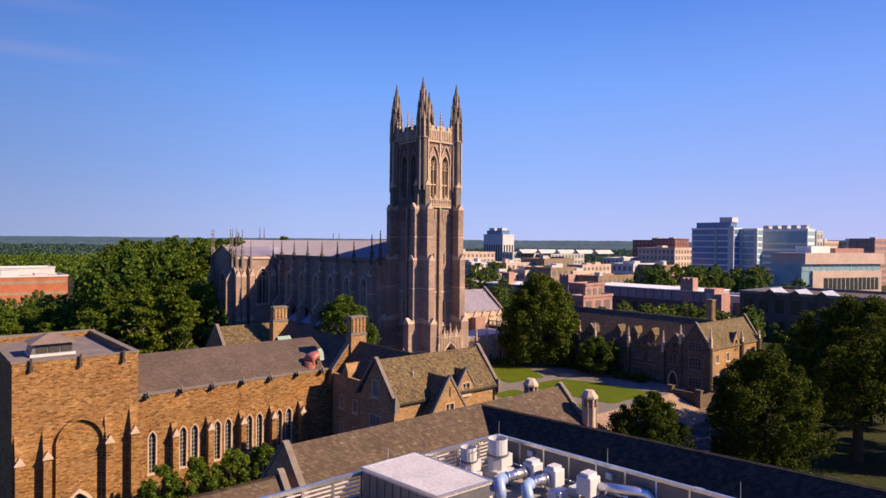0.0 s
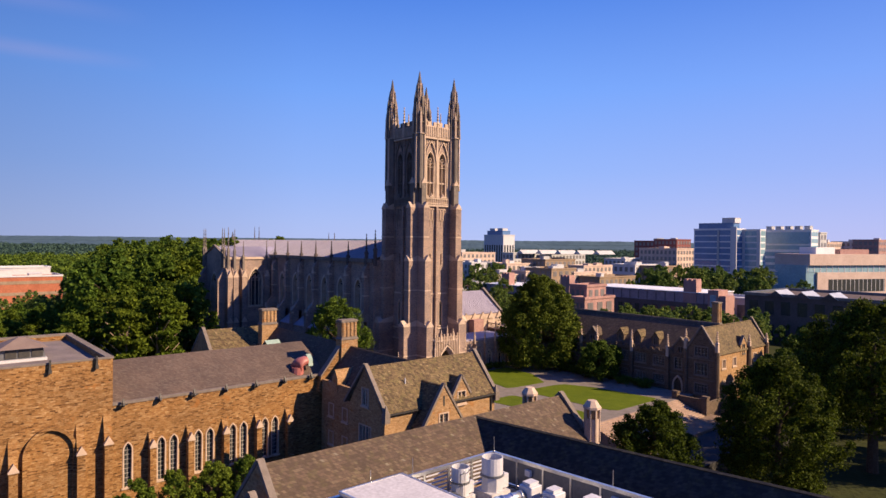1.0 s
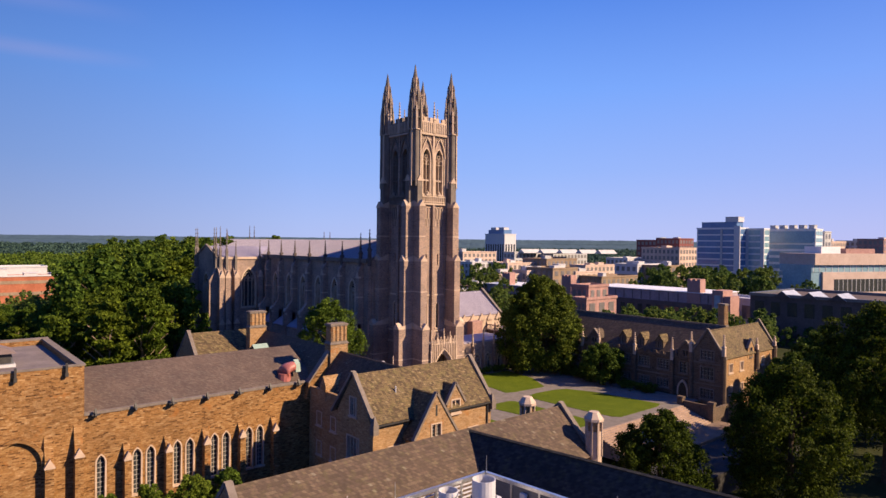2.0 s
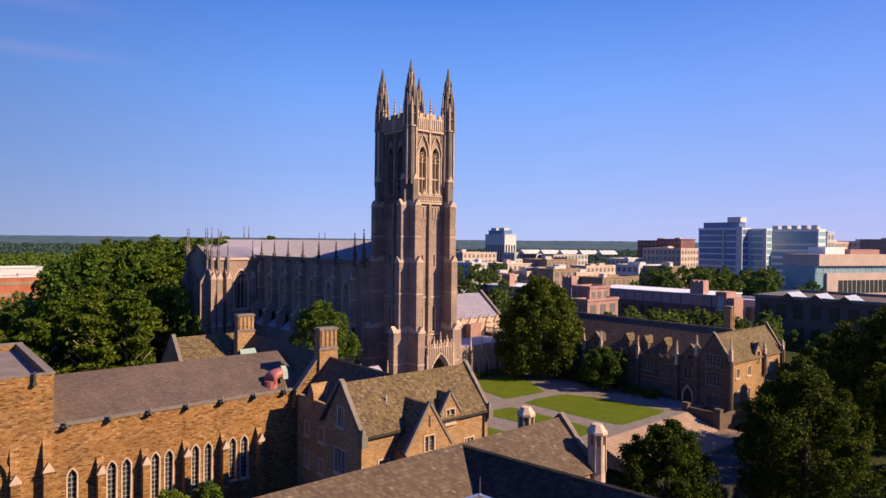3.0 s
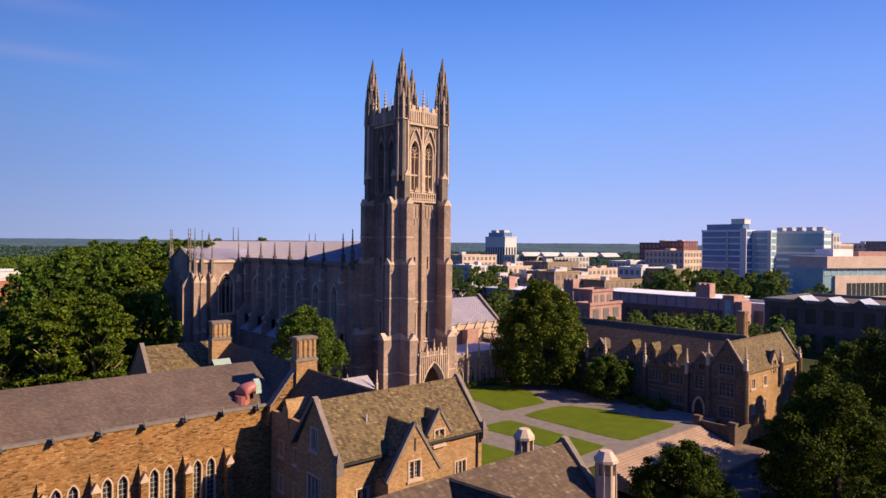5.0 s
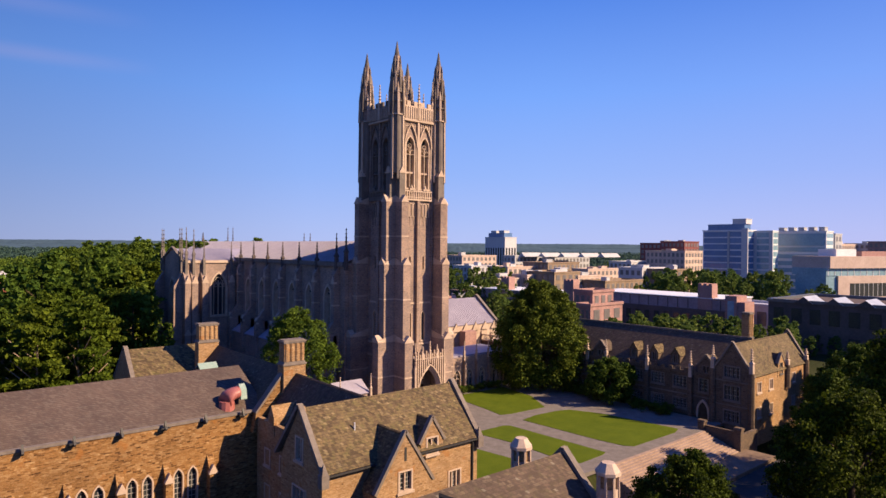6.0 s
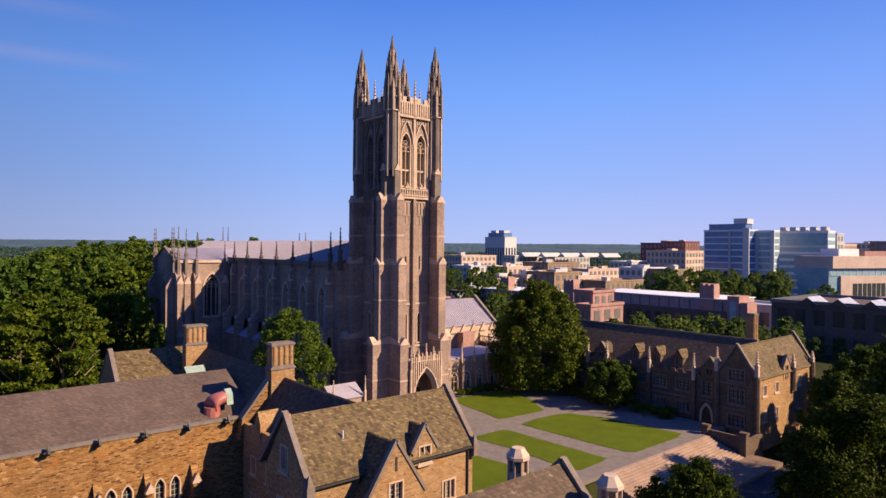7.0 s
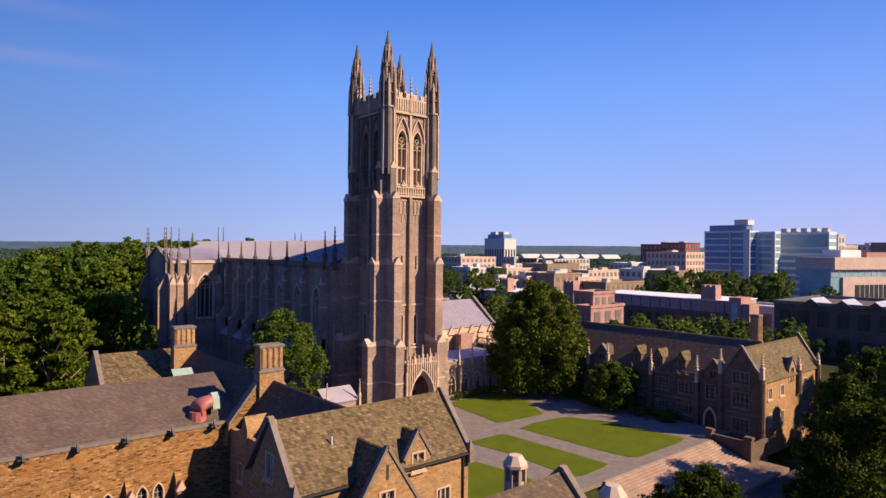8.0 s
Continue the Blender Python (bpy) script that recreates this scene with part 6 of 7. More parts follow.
        part("baluster", bar(bmesh.new(), (ux + 0.08, y - 0.35, 6.9), (ux + 0.08, y + 0.35, 8.0), 0.13), LIMESTONE, u)
    for i in range(7):
        part("balustrade_post", box(bmesh.new(), ux - 0.15, ux + 0.3, ya + 0.1 + 3.1 * i, ya + 0.55 + 3.1 * i, 6.7, 8.8), LIMESTONE, u)
    # small lead-roofed lodge at the tower's other foot
    s = empty("side_lodge", "small stone lodge with pale sheet roof beside the tower", "building", at=(-10, -4, 0))
    part("wall", box(bmesh.new(), -12.0, -6.5, -2.0, 3.0, -5, 4.4), TOWER_STONE, s)
    part("roof", roof_slab(bmesh.new(), (-12.2, -2.2, 4.4), (-6.4, -2.2, 4.4), (-6.4, 0.6, 6.2), (-12.2, 0.6, 6.2)), LEAD, s)
    part("roof", roof_slab(bmesh.new(), (-12.2, 3.2, 4.4), (-6.4, 3.2, 4.4), (-6.4, 0.6, 6.2), (-12.2, 0.6, 6.2)), LEAD, s)
    for x in (-12.2, -6.4):
        spirelet(s, x, -2.3, 3.2, 7.6, 0.25)


annex()


# ---- town and far buildings ----
AXIS, SIDE = Vector((0.652, 0.758, 0)), Vector((0.758, -0.652, 0))
HUB = Vector((-84.0, -104.5, 0))


def spot(u, d):
    """A place d metres out along the view axis and u * d to its side."""
    return HUB + AXIS * d + SIDE * (u * d)


PANE_MESHES = {}


def far_block(name, label, u, d, wx, wy, z0, z1, mat, rows=3, bays=(4, 6), glass=None, ribbon=False, top=None, category="building", fill=0.58):
    """A flat-roofed block whose near corner stands at spot(u, d); its long faces look along -x and -y. Windows are set in, storey by storey."""
    glass = glass or TOWN_GLASS
    p = spot(u, d)
    t = empty(name, label, category, at=(p.x, p.y, z0))
    x, y = p.x, p.y
    part("wall", box(bmesh.new(), x, x + wx, y, y + wy, z0, z1), mat, t)
    cap = bmesh.new()
    for a in ((x - 0.3, x + wx + 0.3, y - 0.3, y + 0.5), (x - 0.3, x + wx + 0.3, y + wy - 0.5, y + wy + 0.3), (x - 0.3, x + 0.5, y + 0.5, y + wy - 0.5), (x + wx - 0.5, x + wx + 0.3, y + 0.5, y + wy - 0.5)):
        box(cap, *a, z1, z1 + 0.9)
    part("parapet", cap, top or mat, t)
    h = (z1 - z0) / rows
    for r in range(rows):
        zc = z0 + h * (r + (1 - fill) * 0.5)
        for face, n, length in (("y", bays[0], wx), ("x", bays[1], wy)):
            if not n:
                continue
            cnt = 1 if ribbon else n
            step = (length - 1.0) / cnt
            w = step * (0.98 if ribbon else 0.55)
            key = (face, round(w, 1), round(h, 1), glass.name, fill)
            if key not in PANE_MESHES:
                bm = bmesh.new()
                if face == "y":
                    box(bm, 0, w, -0.12, 0.12, 0, h * fill)
                    if ribbon:
                        for i in range(1, n):
                            box(bm, w * i / n - 0.1, w * i / n + 0.1, -0.22, -0.12, 0, h * fill)
                else:
                    box(bm, -0.12, 0.12, 0, w, 0, h * fill)
                    if ribbon:
                        for i in range(1, n):
                            box(bm, -0.22, -0.12, w * i / n - 0.1, w * i / n + 0.1, 0, h * fill)
                PANE_MESHES[key] = mesh_of(bm, "window", glass)
            for i in range(cnt):
                ob = new("window", PANE_MESHES[key])
                off = 0.5 + step * i + (step - w) / 2
                ob.parent, ob.matrix_parent_inverse = t, parent_world(t).inverted()
                ob.matrix_basis = Matrix.Translation((x + off, y, zc) if face == "y" else (x, y + off, zc))
    return t, x, y


def roof_box(t, x, y, z, wx, wy, h, mat, name="penthouse"):
    bm = box(bmesh.new(), x, x + wx, y, y + wy, z, z + h)
    box(bm, x - 0.2, x + wx + 0.2, y - 0.2, y + wy + 0.2, z + h, z + h + 0.3)
    part(name, bm, mat, t)


def town():
    # hospital towers
    t, x, y = far_block("hospital_tower", "tall pale hospital tower with dark blue glass storeys", 0.457, 492, 15, 34, -10, 42, WHITE_PANEL, 11, (3, 8), BLUE_GLASS, True, fill=0.8)
    roof_box(t, x + 2, y + 3, 42, 10, 28, 5.0, BLUE_GLASS), roof_box(t, x + 2, y + 2, 47.3, 10, 10, 3.6, WHITE, "plant_room")
    part("fin", box(bmesh.new(), x - 0.8, x + 0.1, y - 0.6, y + 4.0, -10, 44), WHITE, t)
    part("fin", box(bmesh.new(), x - 0.8, x + 0.1, y + 13.0, y + 14.5, -10, 42), PALE_WALL, t)
    t, x, y = far_block("hospital_link", "green-glazed hospital link block with white window frames", 0.494, 489, 10, 15, -10, 41.5, WHITE_PANEL, 11, (2, 3), TEAL_GLASS, True, fill=0.75)
    part("fin", box(bmesh.new(), x - 0.8, x + 0.1, y - 0.6, y + 2.0, -10, 42), WHITE, t)
    part("fin", box(bmesh.new(), x - 0.6, x + 0.1, y + 11.0, y + 14.0, -10, 41), WHITE, t)
    t, x, y = far_block("hospital_wing", "broad pale hospital wing with blue-green glass bands", 0.574, 485, 14, 36, -10, 41.5, WHITE_PANEL, 10, (3, 10), TEAL_GLASS, True, fill=0.62)
    part("top_glazing", box(bmesh.new(), x - 0.5, x + 0.1, y + 1.5, y + 34.5, 31.5, 39.5), TEAL_GLASS, t)
    for i in range(5):
        roof_box(t, x + 3, y + 2 + 7 * i, 42.4, 6, 4, 2.6, PALE_WALL, "roof_unit")
    far_block("hospital_stair", "pale plain stair tower behind the hospital wing", 0.588, 500, 14, 8, -10, 40, PALE_WALL, 8, (2, 2))
    # cream block whose front is turned to the sun
    e = spot(0.583, 333)
    front = Vector((0.94, -0.342, 0))
    t = empty("cream_block", "cream pink block with glazed upper storey and long window", "building", at=(e.x, e.y, -8))
    for nm, a, b, d0, d1, z0, z1, mat in (("wall", 0, 52, 0.0, 22, -8, 15.9, CREAM_WALL), ("upper_glazing", -7, 52, 0.8, 20, 15.9, 19.6, TEAL_GLASS), ("upper_band", -6, 54, -0.4, 21, 19.6, 25.4, CREAM_WALL),
                                           ("side_glazing", -7, 0, 1.0, 18, -8, 15.9, TEAL_GLASS), ("long_window", 8, 50, -0.15, 0.1, 5.6, 12.2, GLASS), ("base_band", 0, 52, -0.3, 0.0, 2.2, 3.4, WHITE_PANEL), ("penthouse", 6, 20, 6, 16, 25.4, 29.0, WHITE_PANEL),
                                           ("penthouse", 24, 46, 6, 16, 25.4, 28.0, PINK_STONE)):
        part(nm, box(bmesh.new(), e.x + a, e.x + b, e.y + d0, e.y + d1, z0, z1), mat, t)
    for k in range(13):
        part("glazing_bar", box(bmesh.new(), e.x + 10.9 + 3.2 * k, e.x + 11.1 + 3.2 * k, e.y - 0.25, e.y - 0.15, 5.6, 12.2), WHITE_PANEL, t)
        part("glazing_bar", box(bmesh.new(), e.x - 6 + 4.4 * k, e.x - 5.8 + 4.4 * k, e.y + 0.65, e.y + 0.8, 15.9, 19.6), WHITE_PANEL, t)
    t.rotation_euler[2] = math.atan2(front.y, front.x)
    # dark range with saw-tooth skylights
    t, x, y = far_block("dark_range", "long dark brick range with flat roof and white skylights", 0.720, 176, 34, 44, -8, 13.4, DARK_BRICK, 3, (4, 9), GLASS, top=GREY_METAL)
    for i in range(3):
        s = part("skylight", prism(bmesh.new(), [(y + 17 + 7.5 * i, 13.4), (y + 22 + 7.5 * i, 13.4), (y + 19.5 + 7.5 * i, 15.2)], "x", x - 0.4, x + 9), DARK_BRICK, t)
        part("skylight_glass", roof_slab(bmesh.new(), (x - 0.5, y + 17 + 7.5 * i, 13.5), (x + 9, y + 17 + 7.5 * i, 13.5), (x + 9, y + 19.5 + 7.5 * i, 15.4), (x - 0.5, y + 19.5 + 7.5 * i, 15.4), 0.1), SKYLIGHT, s)
    # long science ranges with stone stacks
    for name, y0, y1, zt in (("science_range", 14.0, 70.0, 11.2), ("science_range", 92.0, 136.0, 8.6)):
        t = empty(name, "long dark stone range with flat roof and pink stone stacks", "building", "science ranges", at=(155, y0, -8))
        part("wall", box(bmesh.new(), 150, 172, y0, y1, -8, zt - 4.2), DARK_BRICK, t)
        part("upper_wall", box(bmesh.new(), 150.8, 171, y0 + 0.4, y1 - 0.4, zt - 4.2, zt - 0.5), MAUVE_PANEL, t)
        part("parapet", box(bmesh.new(), 150.4, 171.5, y0 + 0.2, y1 - 0.2, zt - 0.3, zt), WHITE_PANEL, t)
        n = int((y1 - y0) / 4)
        for i in range(n):
            part("window", box(bmesh.new(), 149.92, 150.05, y0 + 1.2 + 4 * i, y0 + 3.2 + 4 * i, zt - 9.5, zt - 6.0), GLASS, t)
            part("panel_joint", box(bmesh.new(), 150.7, 150.85, y0 + 2 + 4 * i, y0 + 2.25 + 4 * i, zt - 4.1, zt - 0.6), IRON, t)
    for y, z in ((119.4, 14.6), (82.0, 15.0), (21.7, 16.2)):
        t = empty("stone_stack", "square pink stone stack with crenellated top on the science range", "chimney", "science stacks", at=(152, y, 0))
        part("shaft", box(bmesh.new(), 150.5, 154.5, y - 2.6, y + 2.6, -8, z - 0.8), PINK_STONE, t)
        for k in (-1.9, 0, 1.9):
            part("merlon", box(bmesh.new(), 150.5, 154.5, y + k - 0.6, y + k + 0.6, z - 0.8, z), PINK_STONE, t)
    t = empty("end_tower", "stepped pink stone end tower with tall glazed bay", "building", at=(149, 13, -8))
    part("wall", box(bmesh.new(), 148.5, 156, 9.5, 13.5, -8, 12.6), PINK_STONE, t), part("wall", box(bmesh.new(), 149, 156, 7.0, 9.5, -8, 10.6), PINK_STONE, t)
    part("glazed_bay", box(bmesh.new(), 148.4, 148.6, 10.4, 12.6, -2, 10.8), TEAL_GLASS, t)
    far_block("pink_block", "low pink stone block with flat roof", 0.225, 240, 12, 8, -8, 13.2, PINK_STONE, 4, (3, 3))
    far_block("pink_block", "lower pink stone block beside the court range trees", 0.222, 232, 18, 6, -8, 9.2, PINK_STONE, 3, (3, 3))
    far_block("tan_block", "low tan block at the end of the science range", 0.455, 262, 14, 14, -8, 7.0, CREAM_WALL, 3, (3, 3))
    far_block("white_annex", "low white flat-roofed annex", 0.478, 240, 16, 18, -8, 8.8, WHITE, 2, (2, 3))
    # cream town blocks, row on row
    rng = random.Random(5)
    rows = ((0.085, 390, 26, 18, 9.5, CREAM_WALL), (0.13, 400, 30, 12, 11.5, CREAM_WALL), (0.17, 392, 24, 26, 13.5, TAN_BRICK), (0.205, 405, 22, 14, 11.0, CREAM_WALL),
            (0.245, 395, 40, 16, 8.5, TAN_BRICK), (0.10, 470, 40, 20, 14.0, CREAM_WALL), (0.16, 480, 36, 24, 17.0, TAN_BRICK), (0.22, 470, 40, 14, 13.0, CREAM_WALL),
            (0.30, 440, 34, 18, 15.0, WHITE), (0.345, 430, 22, 20, 14.5, TAN_BRICK), (0.045, 520, 30, 22, 13.0, WHITE), (0.11, 575, 60, 14, 20.5, PALE_WALL), (0.17, 585, 50, 14, 20.0, PALE_WALL),
            (0.025, 330, 22, 14, 2.5, PINK_STONE), (0.052, 345, 26, 18, 5.0, DARK_BRICK), (0.285, 560, 50, 22, 16.5, WHITE), (0.365, 545, 40, 36, 26.0, CREAM_WALL),
            (0.33, 620, 30, 22, 33.0, MAROON_BRICK), (0.365, 600, 26, 24, 34.5, MAROON_BRICK), (0.60, 620, 40, 20, 33.5, CREAM_WALL), (0.645, 640, 40, 22, 34.5, PALE_WALL), (0.68, 560, 40, 20, 35.5, PINK_STONE), (0.03, 600, 44, 22, 20, CREAM_WALL))
    for u, d, wx, wy, zt, mat in rows:
        t, x, y = far_block("town_block", {"cream_wall": "cream flat-roofed town block with rows of windows", "tan_brick": "tan brick town block with rows of windows", "white_paint": "white flat-roofed town block", "pink_stone": "pink stone town block", "dark_brick": "dark brick town block", "maroon_brick": "dark red brick town block", "pale_wall": "pale grey town block"}[mat.name],
                            u, d, wx, wy, -12, zt, mat, max(2, int((zt + 12) / 5)), (max(3, wx // 5), max(3, wy // 4)))
        for k in range(rng.randint(1, 2)):
            roof_box(t, x + rng.uniform(1, wx * 0.5), y + rng.uniform(1, wy * 0.5), zt + 0.4, rng.uniform(3, 7), rng.uniform(3, 6), rng.uniform(1.2, 2.8), rng.choice((WHITE, PALE_WALL, mat)))
    for i in range(5):
        p = spot(0.125 + 0.03 * i, 575)
        part("saw_roof", prism(bmesh.new(), [(p.y, 20.5), (p.y + 8, 20.5), (p.y + 4, 24.0)], "x", p.x, p.x + 24), PALE_WALL, t)
    # white office tower
    t, x, y = far_block("office_tower", "white office tower with dark vertical window strips", 0.094, 700, 18, 30, -12, 38.5, WHITE, 1, (4, 8), GLASS)
    roof_box(t, x + 3, y + 4, 38.5, 12, 24, 5.0, BLUE_GLASS), roof_box(t, x + 4, y + 5, 43.6, 8, 8, 2.6, WHITE, "plant_room"), roof_box(t, x + 4, y + 17, 43.6, 8, 8, 2.6, WHITE, "plant_room")
    # red brick building in the wood
    t, x, y = far_block("brick_school", "low orange-red brick building with white roof units", -0.705, 330, 33, 26, -9, 8.8, RED_BRICK, 3, (6, 10), TAN_BRICK, True, WHITE, fill=0.28)
    roof_box(t, x + 3, y + 8, 9.0, 8, 8, 3.4, WHITE, "roof_unit"), roof_box(t, x + 18, y + 4, 9.0, 6, 6, 1.2, WHITE, "roof_unit")
    far_block("white_shed", "long white shed beyond the brick building", -0.70, 390, 30, 20, -9, 10.8, WHITE, 2, (0, 0))


town()

# ---- trees ----
def leaf_cloud(seed, clumps, per, leaf, flat=0.78):
    """Leaves as small folded quads scattered over clumps: (x, y, z, radius) each. Returns verts and faces."""
    rng = np.random.default_rng(seed)
    c = np.array(clumps)
    idx = np.repeat(np.arange(len(c)), per)
    d = rng.normal(size=(len(idx), 3))
    d /= np.linalg.norm(d, axis=1)[:, None]
    d[:, 2] = np.where(rng.random(len(idx)) < 0.5, np.abs(d[:, 2]), d[:, 2])
    rad = c[idx, 3] * (0.40 + 0.85 * rng.random(len(idx)))
    p = c[idx, :3] + d * rad[:, None] * np.array([1, 1, flat])
    nrm = d + rng.normal(scale=0.75, size=d.shape)
    nrm /= np.linalg.norm(nrm, axis=1)[:, None]
    u = np.cross(nrm, rng.normal(size=d.shape))
    u /= np.linalg.norm(u, axis=1)[:, None]
    v = np.cross(nrm, u)
    s = leaf * (0.6 + 0.8 * rng.random(len(idx)))[:, None]
    quad = np.stack([p + u * s, p + v * s * 0.62 + nrm * s * 0.15, p - u * s, p - v * s * 0.62 + nrm * s * 0.15], 1)
    return quad.reshape(-1, 3), np.arange(len(idx) * 4).reshape(-1, 4)


def cloud_mesh(name, seed, clumps, per, leaf, mat, flat=0.78):
    v, f = leaf_cloud(seed, clumps, per, leaf, flat)
    me = bpy.data.meshes.new(name)
    me.from_pydata(v.tolist(), [], f.tolist())
    me.materials.append(mat)
    return me


def trunk_bm(h, r, limbs, seed):
    rng = random.Random(seed)
    bm = frustum(bmesh.new(), 0, 0, -1.0, h * 0.35, r * 1.25, r * 0.85, 9)
    frustum(bm, 0, 0, h * 0.35, h * 0.8, r * 0.85, r * 0.3, 9)
    for i in range(limbs):
        a, z = rng.random() * math.tau, h * (0.3 + 0.4 * rng.random())
        e = Vector((math.cos(a), math.sin(a), 0.9)) * h * (0.10 + 0.08 * rng.random())
        bar(bm, (0, 0, z), Vector((0, 0, z)) + e, r * 0.35)
    return bm


def crown(rng, n, h0, h1, r, cone=0.0):
    """Clumps gathered on boughs through an uneven crown between two heights."""
    out = []
    lobes = [(rng.random() * math.tau, rng.random(), 0.72 + 0.42 * rng.random()) for k in range(9)]
    for i in range(n):
        k = rng.random() ** 0.85
        z = h0 + (h1 - h0) * k
        a = rng.random() * math.tau
        rr = r * ((1 - k) ** cone if cone else math.sqrt(max(0.06, 1 - (2 * k - 0.8) ** 2 * 0.80)))
        near = min(lobes, key=lambda q: abs(math.remainder(q[0] - a, math.tau)) + 2.2 * abs(q[1] - k))
        rr *= near[2]
        q = rr * (0.42 + 0.58 * rng.random() ** 0.45)
        size = (0.12 + 0.13 * rng.random()) * r
        out.append((q * math.cos(a), q * math.sin(a), z, size))
        out.append((q * math.cos(a) * 1.06, q * math.sin(a) * 1.06, z + size * 1.0, size * 0.5))
    return out


def pine_crown(rng, n, h, r):
    """Flat sprays along level boughs, with gaps that show the stem."""
    out = []
    for i in range(n):
        k = i / n
        z = h * (0.36 + 0.60 * k) + rng.uniform(-0.3, 0.3)
        a = rng.random() * math.tau
        reach = r * (0.45 + 0.6 * rng.random()) * math.sqrt(max(0.08, 1 - 0.95 * k ** 2.2)) * (0.6 + 0.4 * min(1, k * 4))
        for q in (0.35, 0.62, 0.86, 1.05):
            b = a + rng.uniform(-0.28, 0.28)
            out.append((reach * q * math.cos(b), reach * q * math.sin(b), z + 0.5 * q + rng.uniform(-0.35, 0.35), rng.uniform(0.75, 1.25) * (1.15 - 0.35 * q)))
    return out


def make_tree(name, label, category, seed, h, r, mat, n=70, per=130, leaf=0.3, h0=0.22, cone=0.0, group="", trunk=0.45, flat=0.78, pine=False):
    rng = random.Random(seed)
    t = empty(name, label, category, group)
    clumps = pine_crown(rng, n, h, r) if pine else crown(rng, n, h * h0, h * 0.95, r, cone)
    part("trunk", trunk_bm(h, trunk, 14 if pine else 9, seed), PINE_BARK if pine else BARK, t)
    part("crown", cloud_mesh("crown", seed, clumps, per, leaf, mat, flat), mat, t)
    return t


def put(ob, x, y, z, turn=0.0, scale=1.0):
    ob.matrix_basis = pose(x, y, z, 0, 0, turn) @ Matrix.Diagonal((scale, scale, scale, 1))
    return ob


put(make_tree("magnolia_tree", "large dark magnolia with a dense crown on the court's edge", "tree", 3, 20.4, 8.7, LEAF_DARK, 260, 150, 0.21, 0.02), 33.5, -4.0, 0)
put(make_tree("small_magnolia", "low rounded dark magnolia beside the court range", "tree", 4, 7.2, 4.9, LEAF_DARK, 90, 120, 0.18, 0.05, trunk=0.2), 34.5, -20.0, 0)
put(make_tree("oak_tree", "large green oak with a dense rounded crown by the steps", "tree", 5, 19.6, 7.0, LEAF_OAK, 260, 170, 0.15, 0.04), 5.5, -68.0, -5.5)
put(make_tree("oak_tree", "broad green oak with an uneven crown by the low range", "tree", 6, 13.8, 5.7, LEAF_OAK, 190, 170, 0.14, 0.10), -8.5, -58.8, -5.5)
put(make_tree("oak_tree", "tall spreading green oak with dark trunk on the lower lawn", "tree", 7, 25, 10.2, LEAF_OAK, 240, 150, 0.20, 0.27, trunk=0.7), 33.0, -71.0, -5.5)
put(make_tree("dark_magnolia", "low dark evergreen tree beside the end pavilion", "tree", 12, 14.5, 5.2, LEAF_DARK, 130, 130, 0.19, 0.08, trunk=0.25), 46.0, -52.8, -5.4)
put(make_tree("dark_magnolia", "dark evergreen tree on the lower lawn", "tree", 13, 13.0, 6.0, LEAF_DARK, 110, 120, 0.19, 0.08, trunk=0.3), 50.5, -58.0, -5.4)
put(make_tree("oak_tree", "tall green oak at the end of the lower lawn", "tree", 8, 20, 9.5, LEAF_OAK, 170, 130, 0.22, 0.25, trunk=0.6), 46.0, -84.0, -5.5)
put(make_tree("oak_tree", "leafy green tree between chapel and cross wing", "tree", 9, 22, 6.2, LEAF_FAR, 120, 110, 0.19, 0.35), -15.8, 5.5, -4.5)
put(make_tree("dark_magnolia", "tall dark evergreen behind the end pavilion", "tree", 14, 17.0, 7.0, LEAF_DARK, 120, 120, 0.22, 0.06, trunk=0.3), 60.0, -53.0, -5.4)
put(make_tree("dark_magnolia", "dark broad evergreen beyond the lower lawn", "tree", 15, 16.0, 7.5, LEAF_DARK, 120, 120, 0.22, 0.06, trunk=0.3), 58.0, -66.0, -5.4)
for i in range(4):
    put(make_tree("hedge_tree", "clipped green tree in front of the hall", "tree", 20 + i, 8.6, 2.6, LEAF_FAR, 70, 90, 0.13, 0.2, group="trees before the hall", trunk=0.2), -61 + 4.1 * i, -28.6, -5.6)

PINES = [make_tree("pine_tree", "tall olive-green pine in the wood behind the hall", "tree", 40 + k, 20, 4.4, LEAF_PINE, 34, 44, 0.26, group="wood behind the hall", trunk=0.24, flat=0.36, pine=True) for k in range(4)]
WOODS = [make_tree("wood_tree", "full green broadleaf tree in the wood behind the hall", "tree", 50 + k, 20, 5.8, LEAF_FAR, 66, 38, 0.34, 0.12, 0.0, "wood behind the hall", 0.3) for k in range(4)]
TOWN_TREES = [make_tree("street_tree", "round green tree among the town buildings", "tree", 60 + k, 20, 7.2, LEAF_TOWN_HAZE, 40, 24, 0.62, 0.08, 0.0, "town trees", 0.3) for k in range(2)]


def plant(kinds, used, p, top, rng, wide=1.0):
    """One tree with its tip at the given height."""
    z = land(p.x, p.y) - 0.3
    s = max(0.3, (top - z) / 20.0)
    m = pose(p.x, p.y, z, 0, 0, rng.random() * 360)
    src = rng.choice(kinds)
    ob = src if src not in used else copy_thing(src, m)
    used.add(src)
    ob.matrix_basis = m @ Matrix.Diagonal((s * wide, s * wide, s, 1))


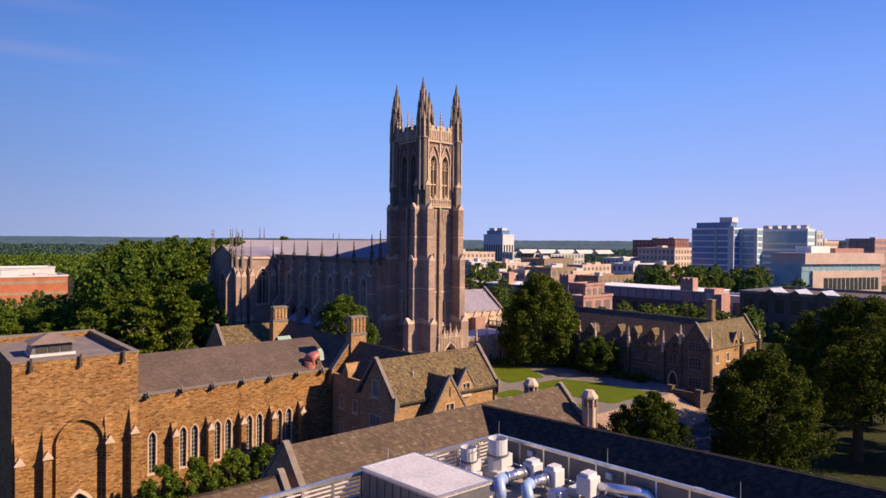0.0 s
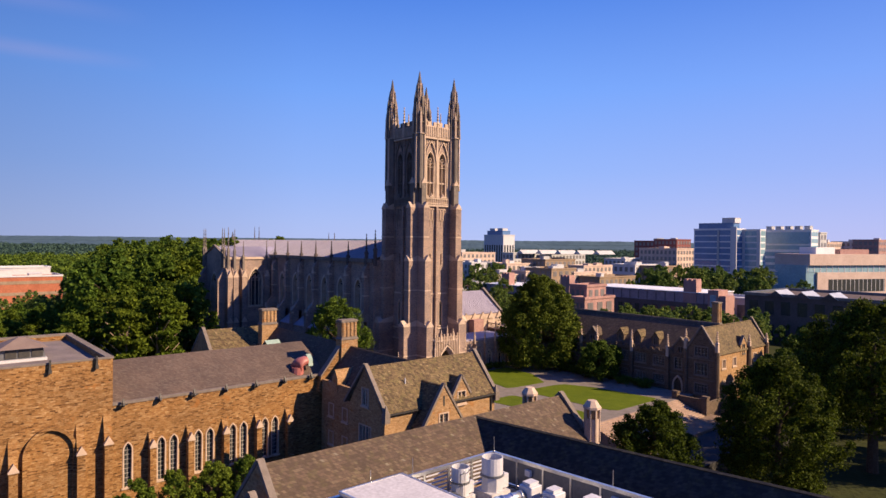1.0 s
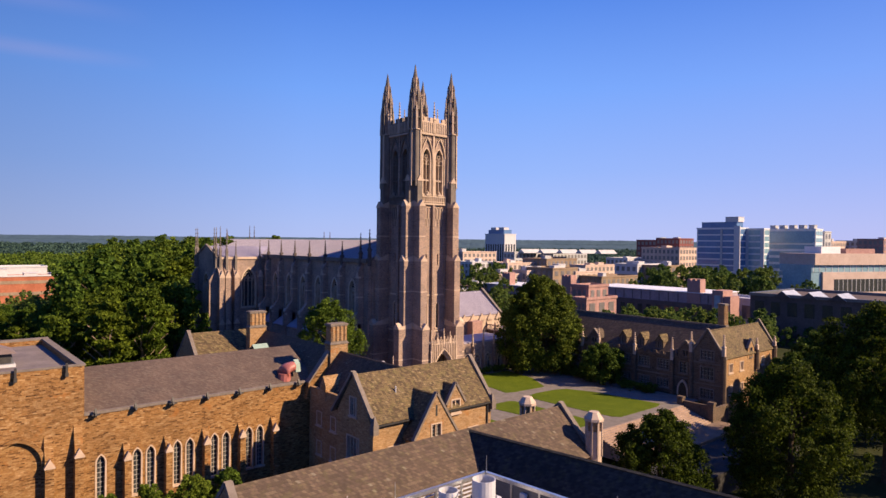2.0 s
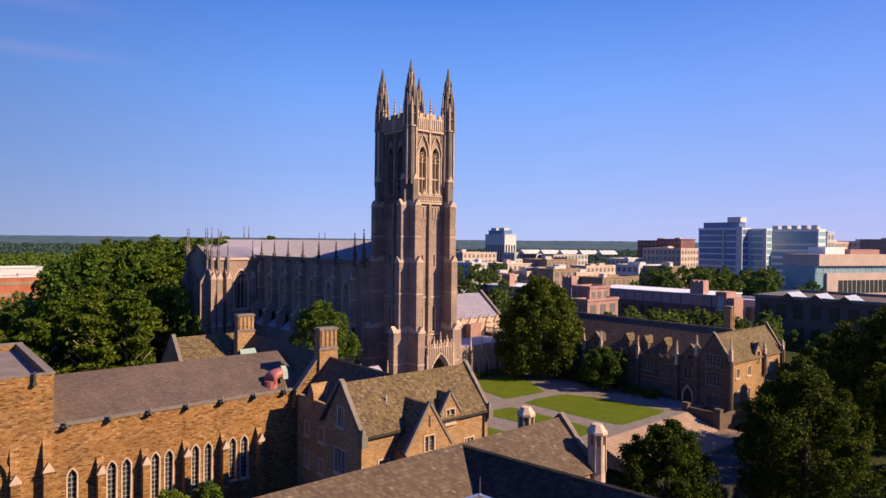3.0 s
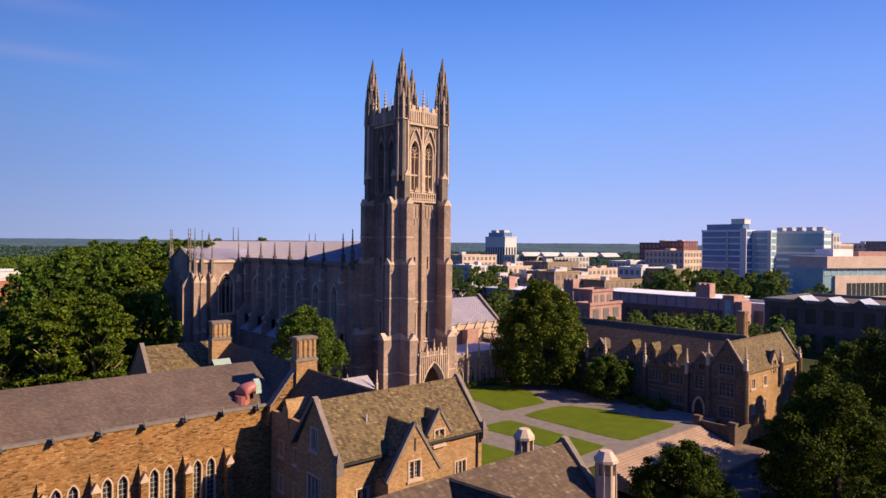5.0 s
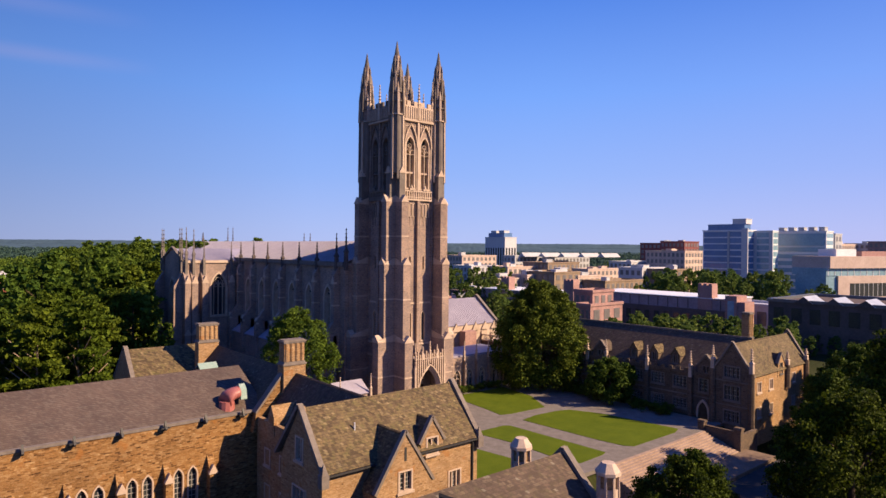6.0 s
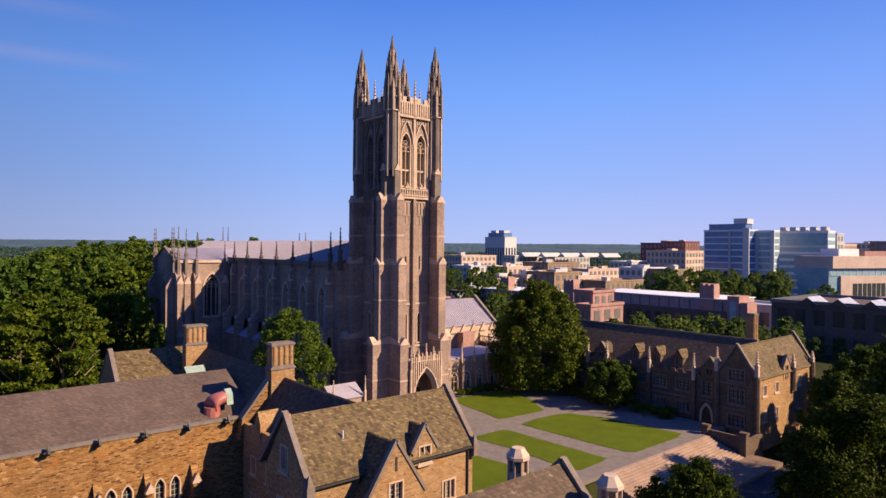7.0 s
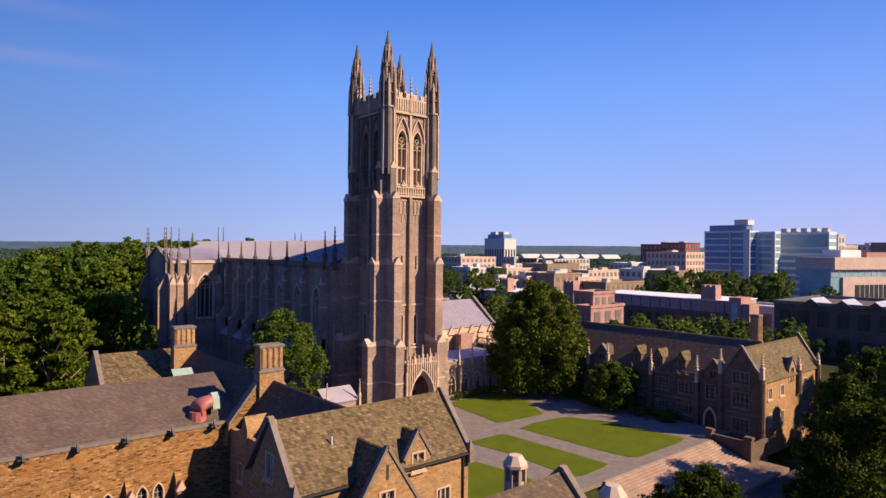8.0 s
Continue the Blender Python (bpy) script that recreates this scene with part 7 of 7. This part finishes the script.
def plant_wood():
    rng = random.Random(11)
    used, spots = set(), []
    for d0, d1, u0, u1, n, low, high, gap, kinds in (
            (112, 150, -0.56, -0.42, 40, 14, 21, 5.2, PINES), (150, 205, -0.52, -0.385, 44, 20, 27, 6.5, PINES + WOODS * 2), (205, 300, -0.52, -0.31, 90, 24, 30, 7.5, WOODS),
            (120, 210, -0.85, -0.55, 60, 6, 12, 6.0, WOODS + PINES), (230, 300, -0.40, -0.24, 14, 27, 30.5, 7.5, WOODS)):
        made, tries = 0, 0
        while made < n and tries < 4000:
            tries += 1
            d, u = rng.uniform(d0, d1), rng.uniform(u0, u1)
            p = spot(u, d)
            if (u < -0.53 and d > 160 and rng.random() < 0.5) or (p.x > -24 and p.y < 92) or p.y < 16 or any((p.x - a) ** 2 + (p.y - b) ** 2 < gap * gap for a, b in spots):
                continue
            if d > 200 and u < -0.56:
                continue
            spots.append((p.x, p.y))
            top = rng.uniform(low, high)
            if u < -0.53:
                top = min(top, 26.0 - 0.086 * d)
            plant(kinds, used, p, top, rng)
            made += 1
    for u0, u1, d0, d1, n, low, high in ((-0.78, -0.56, 245, 312, 36, 2.5, 5.6), (0.03, 0.11, 250, 420, 22, 4, 14), (0.05, 0.10, 395, 440, 6, 14, 18), (0.29, 0.50, 330, 420, 34, 10, 17), (0.53, 0.575, 300, 330, 3, 9, 13), (0.24, 0.50, 172, 196, 30, 9.0, 11.8),
                                         (0.0, 0.7, 480, 700, 60, 4, 14), (0.45, 0.60, 190, 215, 8, 5, 8)):
        for k in range(n):
            plant(TOWN_TREES, used, spot(rng.uniform(u0, u1), rng.uniform(d0, d1)), rng.uniform(low, high), rng)


plant_wood()


def far_woods(name, label, d0, d1, n, size, per, leaf, mat, seed, low=9, high=16):
    """Continuous wood out to the hills, as leaf clumps."""
    rng = random.Random(seed)
    clumps = []
    for i in range(n):
        d = math.sqrt(rng.uniform(d0 * d0, d1 * d1))
        u = rng.uniform(-0.86, 0.86)
        p = spot(u, d)
        if d < 720 and u > -0.22 or (u < -0.46 and d < 430):
            continue
        z = land(p.x, p.y)
        top = z + rng.uniform(low, high)
        r = size * rng.uniform(0.7, 1.3)
        clumps.append((p.x, p.y, top - r * 0.8, r))
        clumps.append((p.x + rng.uniform(-1, 1) * r, p.y + rng.uniform(-1, 1) * r, top - r * 1.3, r))
    me = cloud_mesh(name, seed, clumps, per, leaf, mat)
    tagged(new(name, me), label, "woods", kind="stuff")


far_woods("far_woods", "green broadleaf woods beyond the chapel", 300, 760, 1500, 5.5, 26, 1.3, LEAF_FAR, 71, 14, 22)
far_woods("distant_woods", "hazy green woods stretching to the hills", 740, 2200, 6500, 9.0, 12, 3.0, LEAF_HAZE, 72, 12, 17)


def hazy_wooded_hills():
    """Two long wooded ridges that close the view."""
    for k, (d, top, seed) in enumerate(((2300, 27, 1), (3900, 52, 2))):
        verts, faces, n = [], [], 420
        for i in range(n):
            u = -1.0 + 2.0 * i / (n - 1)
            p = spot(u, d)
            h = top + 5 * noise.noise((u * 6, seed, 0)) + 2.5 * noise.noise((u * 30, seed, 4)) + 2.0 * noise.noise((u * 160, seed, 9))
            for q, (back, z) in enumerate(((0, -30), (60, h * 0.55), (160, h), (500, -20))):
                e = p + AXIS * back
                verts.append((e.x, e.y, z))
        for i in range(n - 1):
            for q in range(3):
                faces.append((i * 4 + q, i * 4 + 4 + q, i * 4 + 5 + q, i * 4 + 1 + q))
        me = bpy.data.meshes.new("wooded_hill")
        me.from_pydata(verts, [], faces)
        me.materials.append(HAZY_HILLS)
        tagged(new("backdrop", me), "wooded ridge on the skyline in a haze-tinted blue-green", "hills", kind="structure")


hazy_wooded_hills()


def hedge(x0, x1, y0, y1, z, h, seed):
    rng = random.Random(seed)
    t = empty("hedge", "dark clipped hedge along the court range", "hedge", "court hedges", at=((x0 + x1) / 2, (y0 + y1) / 2, z))
    cl = [(rng.uniform(x0, x1), rng.uniform(y0, y1), z + rng.uniform(0.3, h - 0.4), 0.6) for k in range(int((x1 - x0) * (y1 - y0) * 1.6) + 6)]
    part("foliage", cloud_mesh("foliage", seed, cl, 90, 0.13, LEAF_DARK), LEAF_DARK, t)


hedge(33.0, 36.8, -32.0, -24.0, 0, 1.6, 81)
hedge(34.0, 36.8, -16.0, -9.0, 0, 1.8, 82)
hedge(17.0, 30.0, 1.0, 2.6, 0, 1.6, 83)
